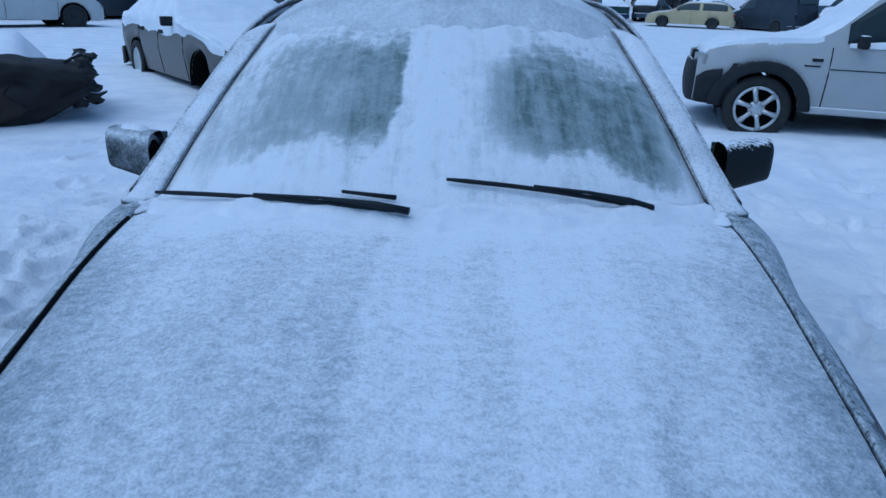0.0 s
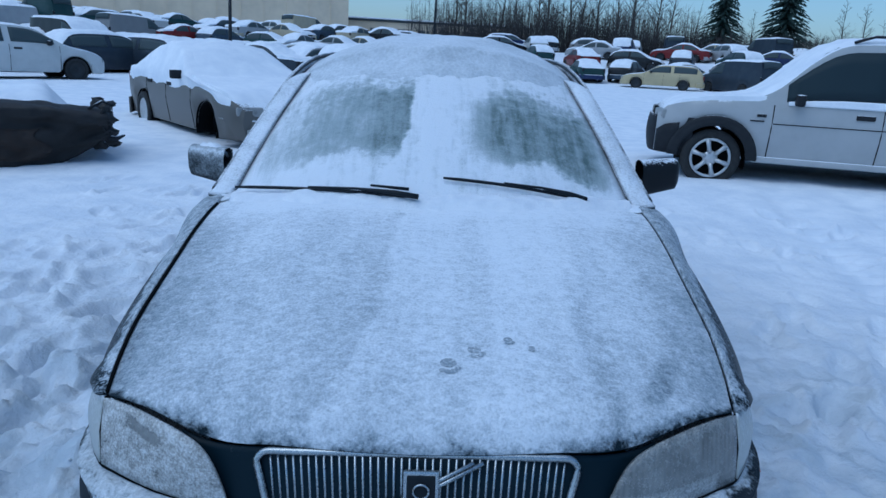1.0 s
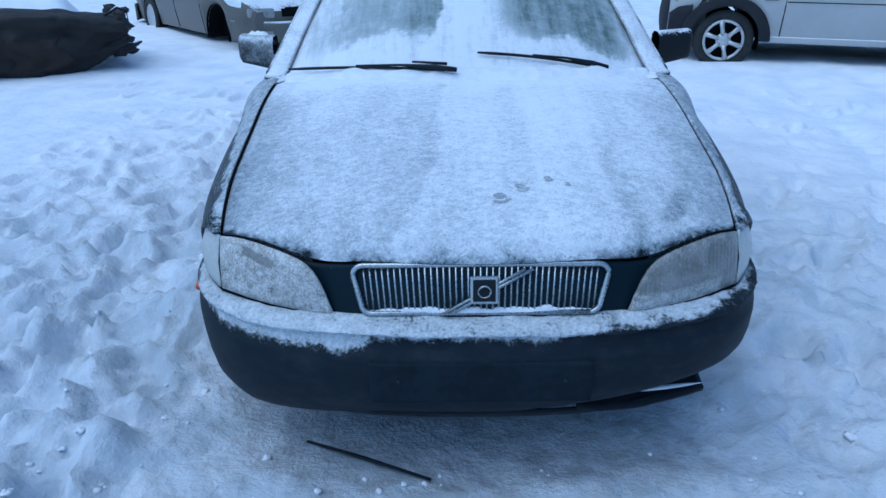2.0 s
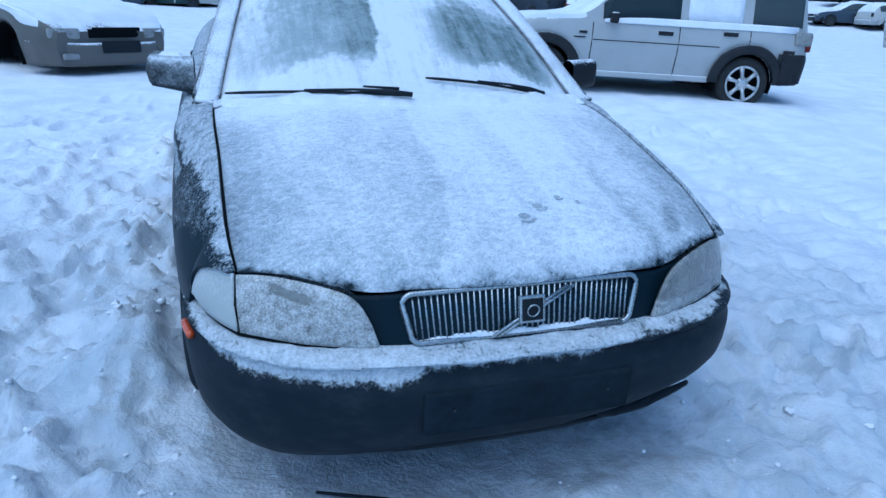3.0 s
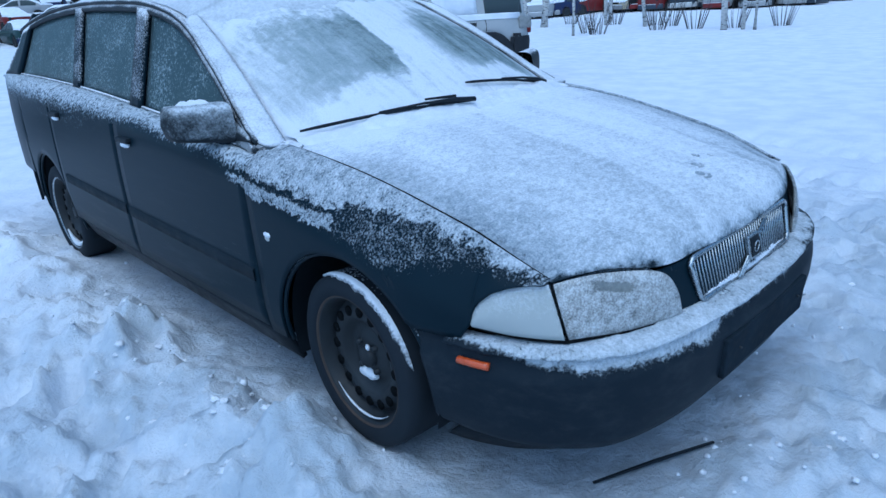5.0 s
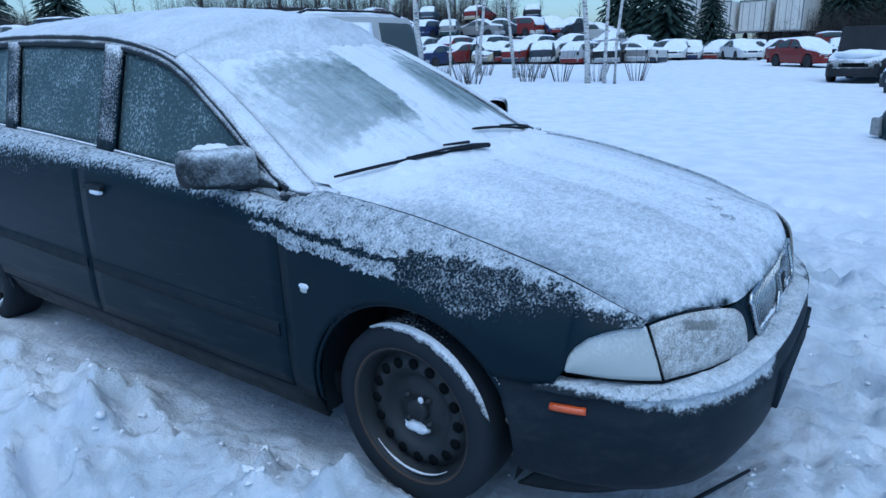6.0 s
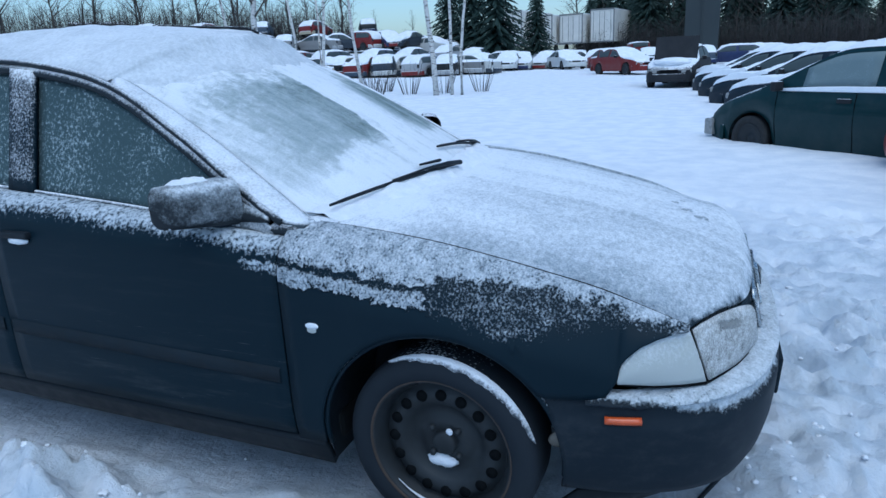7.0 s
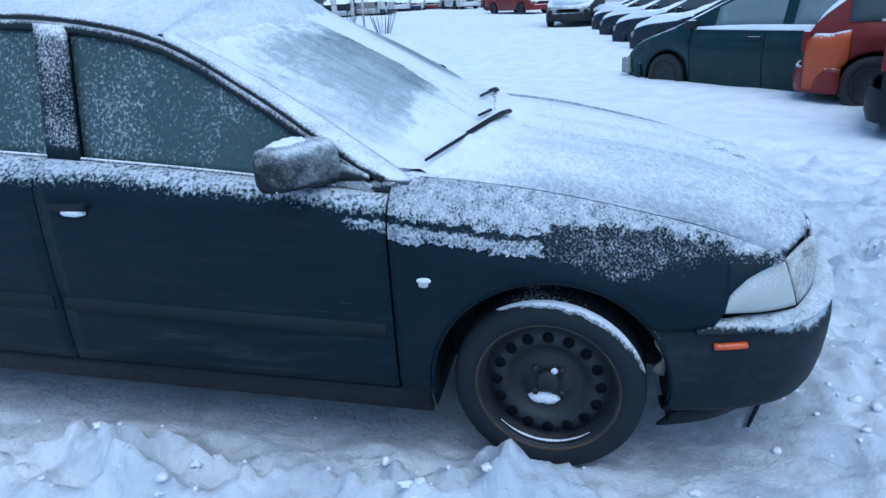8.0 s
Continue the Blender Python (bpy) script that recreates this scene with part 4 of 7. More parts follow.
HL_TOP = [(0.362, 0.137, 0.531), (0.378, 0.141, 0.590), (0.408, 0.154, 0.640), (0.455, 0.176, 0.663), (0.55, 0.228, 0.676), (0.61, 0.264, 0.676), (0.660, 0.299, 0.667)]
HL_LOW = [(0.362, 0.136, 0.529), (0.41, 0.147, 0.530), (0.46, 0.163, 0.531), (0.51, 0.181, 0.532), (0.56, 0.203, 0.534), (0.61, 0.229, 0.537), (0.660, 0.257, 0.539)]
LT = [(0.666, 0.306, 0.667)] + LAMP_TOP[1:]
LL = [(0.666, 0.262, 0.539)] + LAMP_LOW[1:]
for s in (-1, 1):
    hl = lens(HL_TOP, HL_LOW, s, M_LENS, "headlamp", CAR)
    tagged(hl, "clear headlamp lens speckled with frost")
    inner = [(s * x * 0.985, y + 0.028, z) for x, y, z in HL_LOW] + [(s * x * 0.985, y + 0.03, z) for x, y, z in HL_TOP]
    raw("reflector", inner, [(i, i + 1, 8 + i, 7 + i) for i in range(6)], M_CHROME, hl)
    co = lens(LT, LL, s, M_LENS2, "corner_lamp", CAR)
    tagged(co, "pale corner lamp lens filled with frost")
    for k in range(7):
        u = 0.40 + 0.035 * k
        a, b = ipn(u, LL), ipn(u, LT)
        q = [[a[j] + (b[j] - a[j]) * t for j in range(3)] for t in (0.10, 0.32)]
        raw("lens_rib", *sweep([(s * (p[0] + 0.008), p[1] - 0.006, p[2]) for p in q], 0.0016, 4), M_CHROME, co)
    edge = [(s * (p[0] + 0.004), p[1] - 0.004, p[2] + 0.001) for p in [ipn(t, LT) for t in lin(0.25, 1, 16)]]
    raw("lens_rim", *sweep(edge, 0.0035, 6), M_LENS2, co)
    gapline = [(s * p[0], p[1] - 0.003, p[2] - 0.006) for p in [ipn(t, HL_LOW) for t in lin(0, 1, 14)] + [ipn(t, LL) for t in lin(0, 1, 12)]]
    raw("lamp_seal", *sweep(gapline, 0.006, 6), M_GAP, CAR)
    raw("lamp_divider", *sweep([(s * 0.664, 0.254, 0.535), (s * 0.672, 0.276, 0.60), (s * 0.665, 0.300, 0.668)], 0.0022, 6), M_GAP, CAR)
    # side repeater and marker lamp
    x = flank(1.25, 0.645, z_gap(1.25), x_gap(1.25), 0.165, True)
    raw("side_repeater", *lump(s * (x + 0.001), 1.25, 0.640, 0.013, 0.030, 0.019, 0, 8, 0.0), M_LENS2, CAR, "small clear side repeater")
    raw("repeater_snow", *lump(s * (x + 0.005), 1.248, 0.652, 0.012, 0.026, 0.012, 0, 8, 0.05), M_SNOWFINE, CAR)


# front bumper
BX = [0.0, 0.20, 0.36, 0.50, 0.60, 0.675, 0.73, 0.768, 0.788, 0.800, 0.806]
BY = [0.062, 0.066, 0.082, 0.118, 0.166, 0.226, 0.298, 0.382, 0.455, 0.535, YF - ARCH + 0.006]
BPTS = [(-x, y) for x, y in zip(reversed(BX), reversed(BY))] + list(zip(BX[1:], BY[1:]))
BSEC = [(-0.10, 0.522), (-0.05, 0.520), (-0.016, 0.512), (-0.003, 0.500), (0.0, 0.480), (0.004, 0.462), (0.012, 0.452), (0.014, 0.43), (0.012, 0.38), (0.006, 0.32),
        (-0.004, 0.27), (-0.02, 0.235), (-0.06, 0.212), (-0.12, 0.205)]


def bumper_at(t):
    p = ipn(t, BPTS)
    q = ipn(min(1, t + 0.004), BPTS)
    o = ipn(max(0, t - 0.004), BPTS)
    d = Vector((q[0] - o[0], q[1] - o[1])).normalized()
    return p, (d.y, -d.x)


def bumper(t, k):
    p, n = bumper_at(t)
    off, z = BSEC[k]
    side = min(1.0, max(0.0, (abs(p[0]) - 0.60) / 0.2))
    if z > 0.5:
        off *= 1 - 0.55 * side
    low = 0.012 * side if z < 0.25 else 0.0
    # the lower edge is pushed up in the middle and on one side
    low += 0.042 * min(1.0, max(0.0, (p[0] + 0.62) / 0.37)) * max(0.0, 0.35 - z) / 0.145
    low += 0.13 * max(0.0, min(0.5, p[0] - 0.08)) * max(0.0, 0.40 - z) / 0.195
    # the rear edge follows the wheel arch
    if p[1] > 0.46:
        end = YF - math.sqrt(max(0.0, ARCH ** 2 - (z - ZA) ** 2)) + 0.003
        return (p[0] + n[0] * off, 0.46 + (p[1] - 0.46) * (end - 0.46) / (BY[-1] - 0.46), z + low)
    return (p[0] + n[0] * off, p[1] + n[1] * off, z + low)


FB = raw("front_bumper", *grid(bumper, lin(0, 1, 81), range(len(BSEC))), M_BUMPER, CAR, "black plastic front bumper with a snow-covered top", thick=0.012, flip=True)
for s in (-1, 1):
    t0, t1 = (0.083, 0.138) if s < 0 else (0.862, 0.917)
    mk = []
    for t in lin(t0, t1, 8):
        p, n = bumper_at(t)
        mk.append((p[0] + n[0] * 0.010, p[1] + n[1] * 0.010, 0.4685))
    raw("side_marker", *sweep(mk, 0.011, 8, 0.9), M_AMBER, FB, "amber side marker lamp")
# snow lying along the top of the bumper and over its edge
def bumper_snow(t, v):
    p, n = bumper_at(t)
    side = min(1.0, max(0.0, (abs(p[0]) - 0.60) / 0.2))
    hang = 0.014 + 0.008 * fbm(t * 13, 1.7, 0, 4) + 0.006 * fbm(t * 60, 4.2)
    inn = -0.088 * (1 - 0.55 * side)
    if v < 0.6:
        k = v / 0.6
        off, z = inn + (0.004 - inn) * k, 0.522 - 0.012 * k ** 2 + 0.007 * math.sin(math.pi * (0.15 + 0.7 * k)) * (1 + 0.8 * fbm(t * 40, k * 3))
    else:
        k = (v - 0.6) / 0.4
        off, z = 0.005 + 0.005 * math.sin(math.pi * min(1, k * 0.9)), 0.512 - max(0.006, hang) * k
    if v > 0.97:
        off -= 0.014
    return (p[0] + n[0] * off, p[1] + n[1] * off, z + 0.002 * fbm(t * 90, v * 9))


raw("bumper_snow", *grid(bumper_snow, lin(0.055, 0.945, 260), lin(0, 1, 16)), M_BUMPER, FB, "crusted snow on the bumper", flip=True)
# number plate holder, empty, in the middle of the bumper
part("plate_holder", boxed((0.54, 0.018, 0.115), (0, 0.056, 0.378), 0.006, Matrix.Rotation(radians(4), 4, "X")), M_PLATE, FB, "empty black number plate holder")
for x in (-0.2, 0.2):
    part("plate_bolt", disc2(x, 0.040, 0.39, 0.004, 0.006), M_STEEL, FB)
# lower valance
raw("valance", *grid(lambda t, v: (lambda p: (p[0] * 0.93, p[1] + 0.10 + 0.05 * v, 0.215 - 0.05 * v))(ipn(t, BPTS)), lin(0.1, 0.9, 31), lin(0, 1, 3)), M_TRIM, CAR, thick=0.01)
# hanging strip of the torn undertray
raw("torn_undertray", *grid(lambda u, v: (0.26 + 0.375 * u, 0.150 + 0.115 * u ** 1.4 + 0.07 * v, 0.255 - 0.030 * u - 0.038 * math.sin(math.pi * min(1.0, 0.25 + 0.6 * u)) * (1 - v) + 0.004 * fbm(u * 9, v * 3)), lin(0, 1, 24), lin(0, 1, 6)), M_TRIM, CAR, "torn black undertray hanging below the bumper", thick=0.012)
raw("undertray_snow", *sweep([(0.40 + 0.22 * k, 0.172 + 0.075 * k, 0.262 - 0.026 * k) for k in lin(0, 1, 12)], [0.001 + 0.005 * math.sin(math.pi * k / 11) for k in range(12)], 6), M_SNOWFINE, CAR)


# windscreen
WS_LOW = [(-0.690, 1.336, 0.906), (-0.45, 1.212, 0.925), (-0.22, 1.156, 0.935), (0, 1.14, 0.938), (0.22, 1.156, 0.935), (0.45, 1.212, 0.925), (0.690, 1.336, 0.906)]
WS_TOP = [(-0.552, 2.078, 1.308), (-0.36, 1.985, 1.347), (-0.18, 1.945, 1.358), (0, 1.93, 1.362), (0.18, 1.945, 1.358), (0.36, 1.985, 1.347), (0.552, 2.078, 1.308)]


def screen(u, v, lift=0.0):
    a, b = ipn(u, WS_LOW), ipn(u, WS_TOP)
    bow = 0.02 * math.sin(math.pi * v)
    return (a[0] + (b[0] - a[0]) * v, a[1] + (b[1] - a[1]) * v - bow * 0.45 - lift * 0.45, a[2] + (b[2] - a[2]) * v + bow * 0.9 + lift * 0.9)


raw("windscreen", *grid(screen, lin(0, 1, 41), lin(0, 1, 30)), M_WS, CAR, "greenish windscreen under rime with a band of snow", thick=0.005)
raw("windscreen_seal", *sweep([screen(0, v, 0.003 - 0.02 * max(0.0, v - 0.75)) for v in lin(0, 0.97, 16)] + [screen(u, 0.985, -0.006) for u in lin(0.03, 0.97, 24)] + [screen(1, v, 0.003 - 0.02 * max(0.0, v - 0.75)) for v in reversed(lin(0, 0.97, 16))], 0.0034, 6), M_FRAME, CAR)
# scuttle between bonnet and windscreen
raw("scuttle", *grid(lambda u, v: (u * 0.70, y_back(abs(u) * 0.70) - 0.015 + v * (ipn(0.5 + 0.5 * u * 0.999, WS_LOW)[1] + 0.03 - y_back(abs(u) * 0.70)),
                                   z_hood(u * 0.70, 1.15) - 0.012 + 0.012 * v + 0.006 * abs(u)), lin(-1, 1, 31), lin(0, 1, 6)), M_TRIM, CAR, thick=0.01)
def scuttle_snow(u, v):
    a = screen(0.5 + 0.5 * u * 0.985, 0.03 + 0.03 * fbm(u * 6, 2.2), 0.004)
    yb = y_back(abs(u) * 0.70) - 0.05 - 0.03 * fbm(u * 4, 8.8)
    b = (u * 0.685, yb, z_hood(u * 0.685, min(1.2, yb)) - 0.003)
    k = v
    h = 0.012 * math.sin(math.pi * v) * (1 + 0.6 * fbm(u * 6, v * 2, 4)) + 0.003 * fbm(u * 20, v * 6)
    return (b[0] + (a[0] - b[0]) * k, b[1] + (a[1] - b[1]) * k, b[2] + (a[2] - b[2]) * k + h)


for s in (-1, 1):
    raw("corner_snow", *lump(s * 0.690, 1.310, 0.897, 0.050, 0.085, 0.013, s, 14, 0.2), M_PILLAR, CAR)
    raw("pillar_foot", *lump(s * 0.748, 1.352, 0.886, 0.034, 0.070, 0.026, s, 14, 0.1), M_FRAME, CAR, "dark pillar foot speckled with frost")
raw("scuttle_snow", *grid(scuttle_snow, lin(-1, 1, 120), lin(0, 1, 16)), M_SNOWFINE, CAR, "snow drifted against the foot of the windscreen")
for s in (-1, 1):
    def pillar(u, v, s=s):
        a = screen(1 if s > 0 else 0, u, 0.0)
        y = 1.335 + (2.03 - 1.335) * u
        z = ip(y, *TOPL)
        b = (s * (x_up(z) + 0.004), y, z)
        p = [a[k] + (b[k] - a[k]) * v for k in range(3)]
        bow = 0.006 * math.sin(math.pi * v)
        return (p[0] + s * bow * 0.8, p[1] - bow * 0.3, p[2] + bow * 0.7 - 0.15 * max(0.0, u - 0.93))
    raw("windscreen_pillar", *grid(pillar, lin(-0.06, 1.0, 26), lin(0, 1, 8)), M_PILLAR, CAR, thick=0.012, flip=s < 0)


# roof
def roof(u, v):
    y = 2.03 + (4.30 - 2.03) * v
    a = abs(u)
    ze = ip(y, *TOPL) + 0.004
    xe = x_up(ze) + 0.004
    zc = ip(y, [1.93, 2.15, 2.45, 3.0, 3.6, 4.1, 4.3], [1.362, 1.412, 1.448, 1.462, 1.45, 1.415, 1.38])
    yf = y
    if v < 0.25:
        front = ipn(0.5 + 0.5 * u, WS_TOP)
        k = (1 - v / 0.25) ** 1.5
        yf = y + (front[1] + 0.004 - 2.03) * k
    return (u * xe, yf, ze + (zc - ze) * (1 - a ** 1.9) - 0.012 * a ** 6)


ROOF = raw("roof", *grid(lambda u, v: (lambda p: (p[0], p[1], p[2] - 0.014 * max(0.0, 1 - v / 0.3)))(roof(u, v)), lin(-1, 1, 41), lin(0, 1, 40)), M_PILLAR, CAR, "frost-covered roof panel", thick=0.012)
for s in (-1, 1):
    raw("roof_gutter", *sweep([(s * (x_up(ip(y, *TOPL)) + 0.008), y, ip(y, *TOPL) + 0.004) for y in lin(1.36, 4.25, 44)], 0.010, 6), M_FRAME, CAR)


def roof_snow(u, v):
    if v < 0.10:
        # tongue that lies over the top of the windscreen
        k = 1 - v / 0.10
        reach = 0.16 + 0.05 * fbm(u * 4, 3.3) + 0.03 * fbm(u * 15, 1.3)
        p = screen(0.5 + 0.48 * u, 1 - reach * k)
        q = roof(u * 0.93, 0.012)
        b = min(1.0, v / 0.02 + 0.0) if k < 0.2 else 0.0
        p = tuple(p[i] + (q[i] - p[i]) * (1 - k) ** 3 for i in range(3))
        e = max(0.0, min(1.0, (1 - abs(u)) / 0.55)) ** 0.7
        h = 0.040 * (1 - k) ** 1.3 * e + 0.005 * fbm(p[0] * 14, p[1] * 14) * min(1, 3 * (1 - k)) - 0.006 * max(0.0, 1 - 4 * (1 - k))
    else:
        p = roof(u * 0.93, 0.012 + (v - 0.10) / 0.90 * 0.97)
        e = max(0.0, min(1.0, (1 - abs(u)) / 0.55, (1 - v) / 0.05)) ** 0.7
        h = 0.042 * e * (1 + 0.35 * fbm(p[0] * 3, p[1] * 3)) + 0.003 * fbm(p[0] * 16, p[1] * 16) - 0.003
    return (p[0], p[1], p[2] + h)


raw("roof_snow", *grid(roof_snow, lin(-1, 1, 70), lin(0, 1, 120)), M_ROOFSNOW, CAR, "layer of snow on the roof")


# tail
def tail(u, v):
    prof = [(4.60, 0.50), (4.63, 0.62), (4.60, 0.85), (4.52, 1.05), (4.42, 1.22), (4.28, 1.375)]
    y, z = ipn(v, prof)
    wd = ip(z, [0.5, 0.8, 1.05, 1.375], [0.74, 0.74, 0.70, 0.56])
    return (u * wd, y - 0.10 * abs(u) ** 3, z)


raw("tailgate", *grid(tail, lin(-1, 1, 25), lin(0, 1, 20)), M_PAINT, CAR, thick=0.02)
raw("rear_window", *grid(lambda u, v: (lambda p: (p[0] * 0.86, p[1] + 0.008, p[2]))(tail(u, 0.60 + 0.33 * v)), lin(-1, 1, 15), lin(0, 1, 8)), M_SIDEGLASS, CAR, thick=0.004)
RB = raw("rear_bumper", *grid(lambda t, k: (lambda p: (p[0] * 1.0, 4.66 - (p[1] - 0.02) * 1.0 + [-0.06, 0.0, 0.025, 0.02, -0.02][k] * (1 if abs(p[0]) < 0.7 else 0.3), [0.57, 0.56, 0.50, 0.40, 0.28][k]))(ipn(t, BPTS)),
                              lin(0.09, 0.91, 41), range(5)), M_PLASTIC, CAR, "black plastic rear bumper", thick=0.015)
for s in (-1, 1):
    raw("tail_lamp", *grid(lambda z, t, s=s: (s * (0.765 - 0.10 * t - 0.12 * (z - 0.6)), 4.50 + 0.09 * t - 0.10 * (z - 0.6), z), lin(0.62, 1.0, 6), lin(0, 1, 4)), M_AMBER, CAR, thick=0.02)

# inside: floor, fascia, seats, dark headlining
part("cabin_floor", boxed((1.50, 3.0, 0.10), (0, 2.75, 0.28), 0.02), M_DARK, CAR)
part("engine_bay", boxed((1.0, 0.95, 0.32), (0, 0.72, 0.40), 0.02), M_DARK, CAR)
part("boot_floor", boxed((1.0, 1.1, 0.3), (0, 3.9, 0.42), 0.02), M_DARK, CAR)
part("fascia", boxed((1.36, 0.42, 0.26), (0, 1.52, 0.80), 0.06), M_DARK, CAR)
st, sf = lathe([(-0.012, 0.175), (0.0, 0.19), (0.012, 0.175), (0.0, 0.162), (-0.012, 0.175)], 28)
wheel_i = raw("steering_wheel", st, sf, M_TRIM, CAR)
wheel_i.matrix_basis = pose(0.36, 1.86, 0.86, 0, 0, 90) @ pose(0, 0, 0, 0, 28, 0)
for x, y in ((-0.36, 2.35), (0.36, 2.35), (-0.36, 3.25), (0.36, 3.25)):
    seat = part("car_seat", boxed((0.50, 0.50, 0.20), (x, y - 0.1, 0.47), 0.06), M_SEAT, CAR)
    part("backrest", boxed((0.48, 0.16, 0.60), (x, y + 0.22, 0.80), 0.06, Matrix.Rotation(radians(-14), 4, "X")), M_SEAT, seat)
    part("headrest", boxed((0.26, 0.10, 0.17), (x, y + 0.31, 1.18), 0.04), M_SEAT, seat)


# wheels
def tyre_profile():
    return [(-0.080, 0.203), (-0.090, 0.213), (-0.096, 0.235), (-0.092, 0.256), (-0.082, 0.270), (-0.05, RW), (0.05, RW), (0.080, 0.270), (0.095, 0.25), (0.095, 0.23), (0.08, 0.203)]


def car_wheel(m, name, rust):
    """A steel wheel; its outer face points to -x."""
    wh = new(name)
    wh.empty_display_size = 0.1
    wh.parent = CAR
    wh.matrix_basis = m
    raw("tyre", *lathe(tyre_profile(), 56), M_RUBBER, wh, "worn black tyre", flip=True)
    # tread blocks
    rim = raw("rim", *lathe([(-0.070, 0.196), (-0.082, 0.205), (-0.085, 0.208), (-0.078, 0.199), (-0.060, 0.192), (-0.035, 0.180), (0.03, 0.170), (0.08, 0.19), (0.08, 0.204)], 56), M_STEEL, wh, "black steel rim with rust", flip=True)
    raw("rim_edge", *lathe([(-0.081, 0.203), (-0.0875, 0.2075), (-0.084, 0.211)], 56), M_RUST if rust else M_CHROME, rim)
    raw("wheel_disc", *lathe([(-0.030, 0.182), (-0.034, 0.170), (-0.046, 0.160), (-0.050, 0.138), (-0.040, 0.118), (-0.020, 0.105), (-0.018, 0.080), (-0.030, 0.062), (-0.032, 0.048), (-0.030, 0.034)], 56), M_STEEL, rim, flip=True)
    raw("hub", *lathe([(-0.030, 0.036), (-0.045, 0.034), (-0.050, 0.028), (-0.050, 0.0)], 24), M_STEEL, rim, flip=True)
    for i in range(16):
        a = 2 * math.pi * i / 16
        v, f = lathe([(0.0, 0.0165), (-0.0052, 0.0158), (-0.0048, 0.0)], 14)
        ho = raw("vent_hole", v, f, M_GAP, rim)
        ho.matrix_basis = pose(-0.0475, 0.150 * math.cos(a), 0.150 * math.sin(a))
    for i in range(4):
        a = 2 * math.pi * (i + 0.5) / 4
        v, f = lathe([(-0.018, 0.0), (-0.018, 0.0095), (0.0, 0.0105)], 6)
        nu = raw("wheel_bolt", v, f, M_STEEL, rim)
        nu.matrix_basis = pose(-0.026, 0.054 * math.cos(a), 0.054 * math.sin(a))
    return wh


W1 = car_wheel(pose(-0.725, YF, ZH, 0, 0, -3), "front_wheel", True)
W2 = car_wheel(pose(-0.730, YR, ZH), "rear_wheel", False)
car_wheel(pose(0.725, YF, ZH, 0, 0, 177), "front_wheel", False)
car_wheel(pose(0.730, YR, ZH, 0, 0, 180), "rear_wheel", False)
for s in (-1, 1):
    raw("splash_bracket", *grid(lambda u, v, s=s: (s * (0.745 + 0.02 * math.sin(math.pi * v)), 0.594 + 0.022 * u + 0.012 * math.sin(3 * math.pi * v) * u, 0.345 + 0.125 * v), lin(0, 1, 4), lin(0, 1, 12)), M_BRACKET, CAR, "dusty beige bracket behind the bumper", thick=0.01, flip=s > 0)
# snow caught on the tyre and in the rim
def crescent(a, t):
    w = max(0.0, math.sin(math.pi * (a - 1.03) / 1.85)) ** 0.45 * (0.9 + 0.25 * fbm(a * 7, 2.0))
    r = RW + 0.003 - 0.021 * t * w + 0.004 * math.sin(math.pi * t) * w
    return (-0.070 - 0.022 * t * w - 0.006 * math.sin(math.pi * t) * w + 0.0015 * fbm(a * 24, t * 3), r * math.cos(a), r * math.sin(a))


raw("tyre_snow", *grid(crescent, lin(1.03, 2.88, 110), lin(0, 1, 8)), M_TSNOW, W1, "crescent of snow on the tyre shoulder")
raw("rim_snow", *sweep([(-0.072, 0.186 * math.cos(a), 0.186 * math.sin(a)) for a in lin(-2.3, -0.75, 26)], [0.001 + 0.004 * math.sin(math.pi * k / 25) * (1 + 0.6 * fbm(k * 0.7, 3)) for k in range(26)], 7), M_TSNOW, W1)
raw("hub_snow", *lump(-0.03, 0.012, -0.062, 0.018, 0.048, 0.020), M_SNOWFINE, W1)
raw("bolt_snow", *lump(-0.046, -0.018, 0.040, 0.006, 0.010, 0.010), M_SNOWFINE, W1)
raw("rim_snow", *sweep([(-0.072, 0.186 * math.cos(a), 0.186 * math.sin(a)) for a in lin(-2.3, -0.75, 16)], [0.004 + 0.012 * math.sin(math.pi * k / 15) for k in range(16)], 7), M_SNOWFINE, W2)


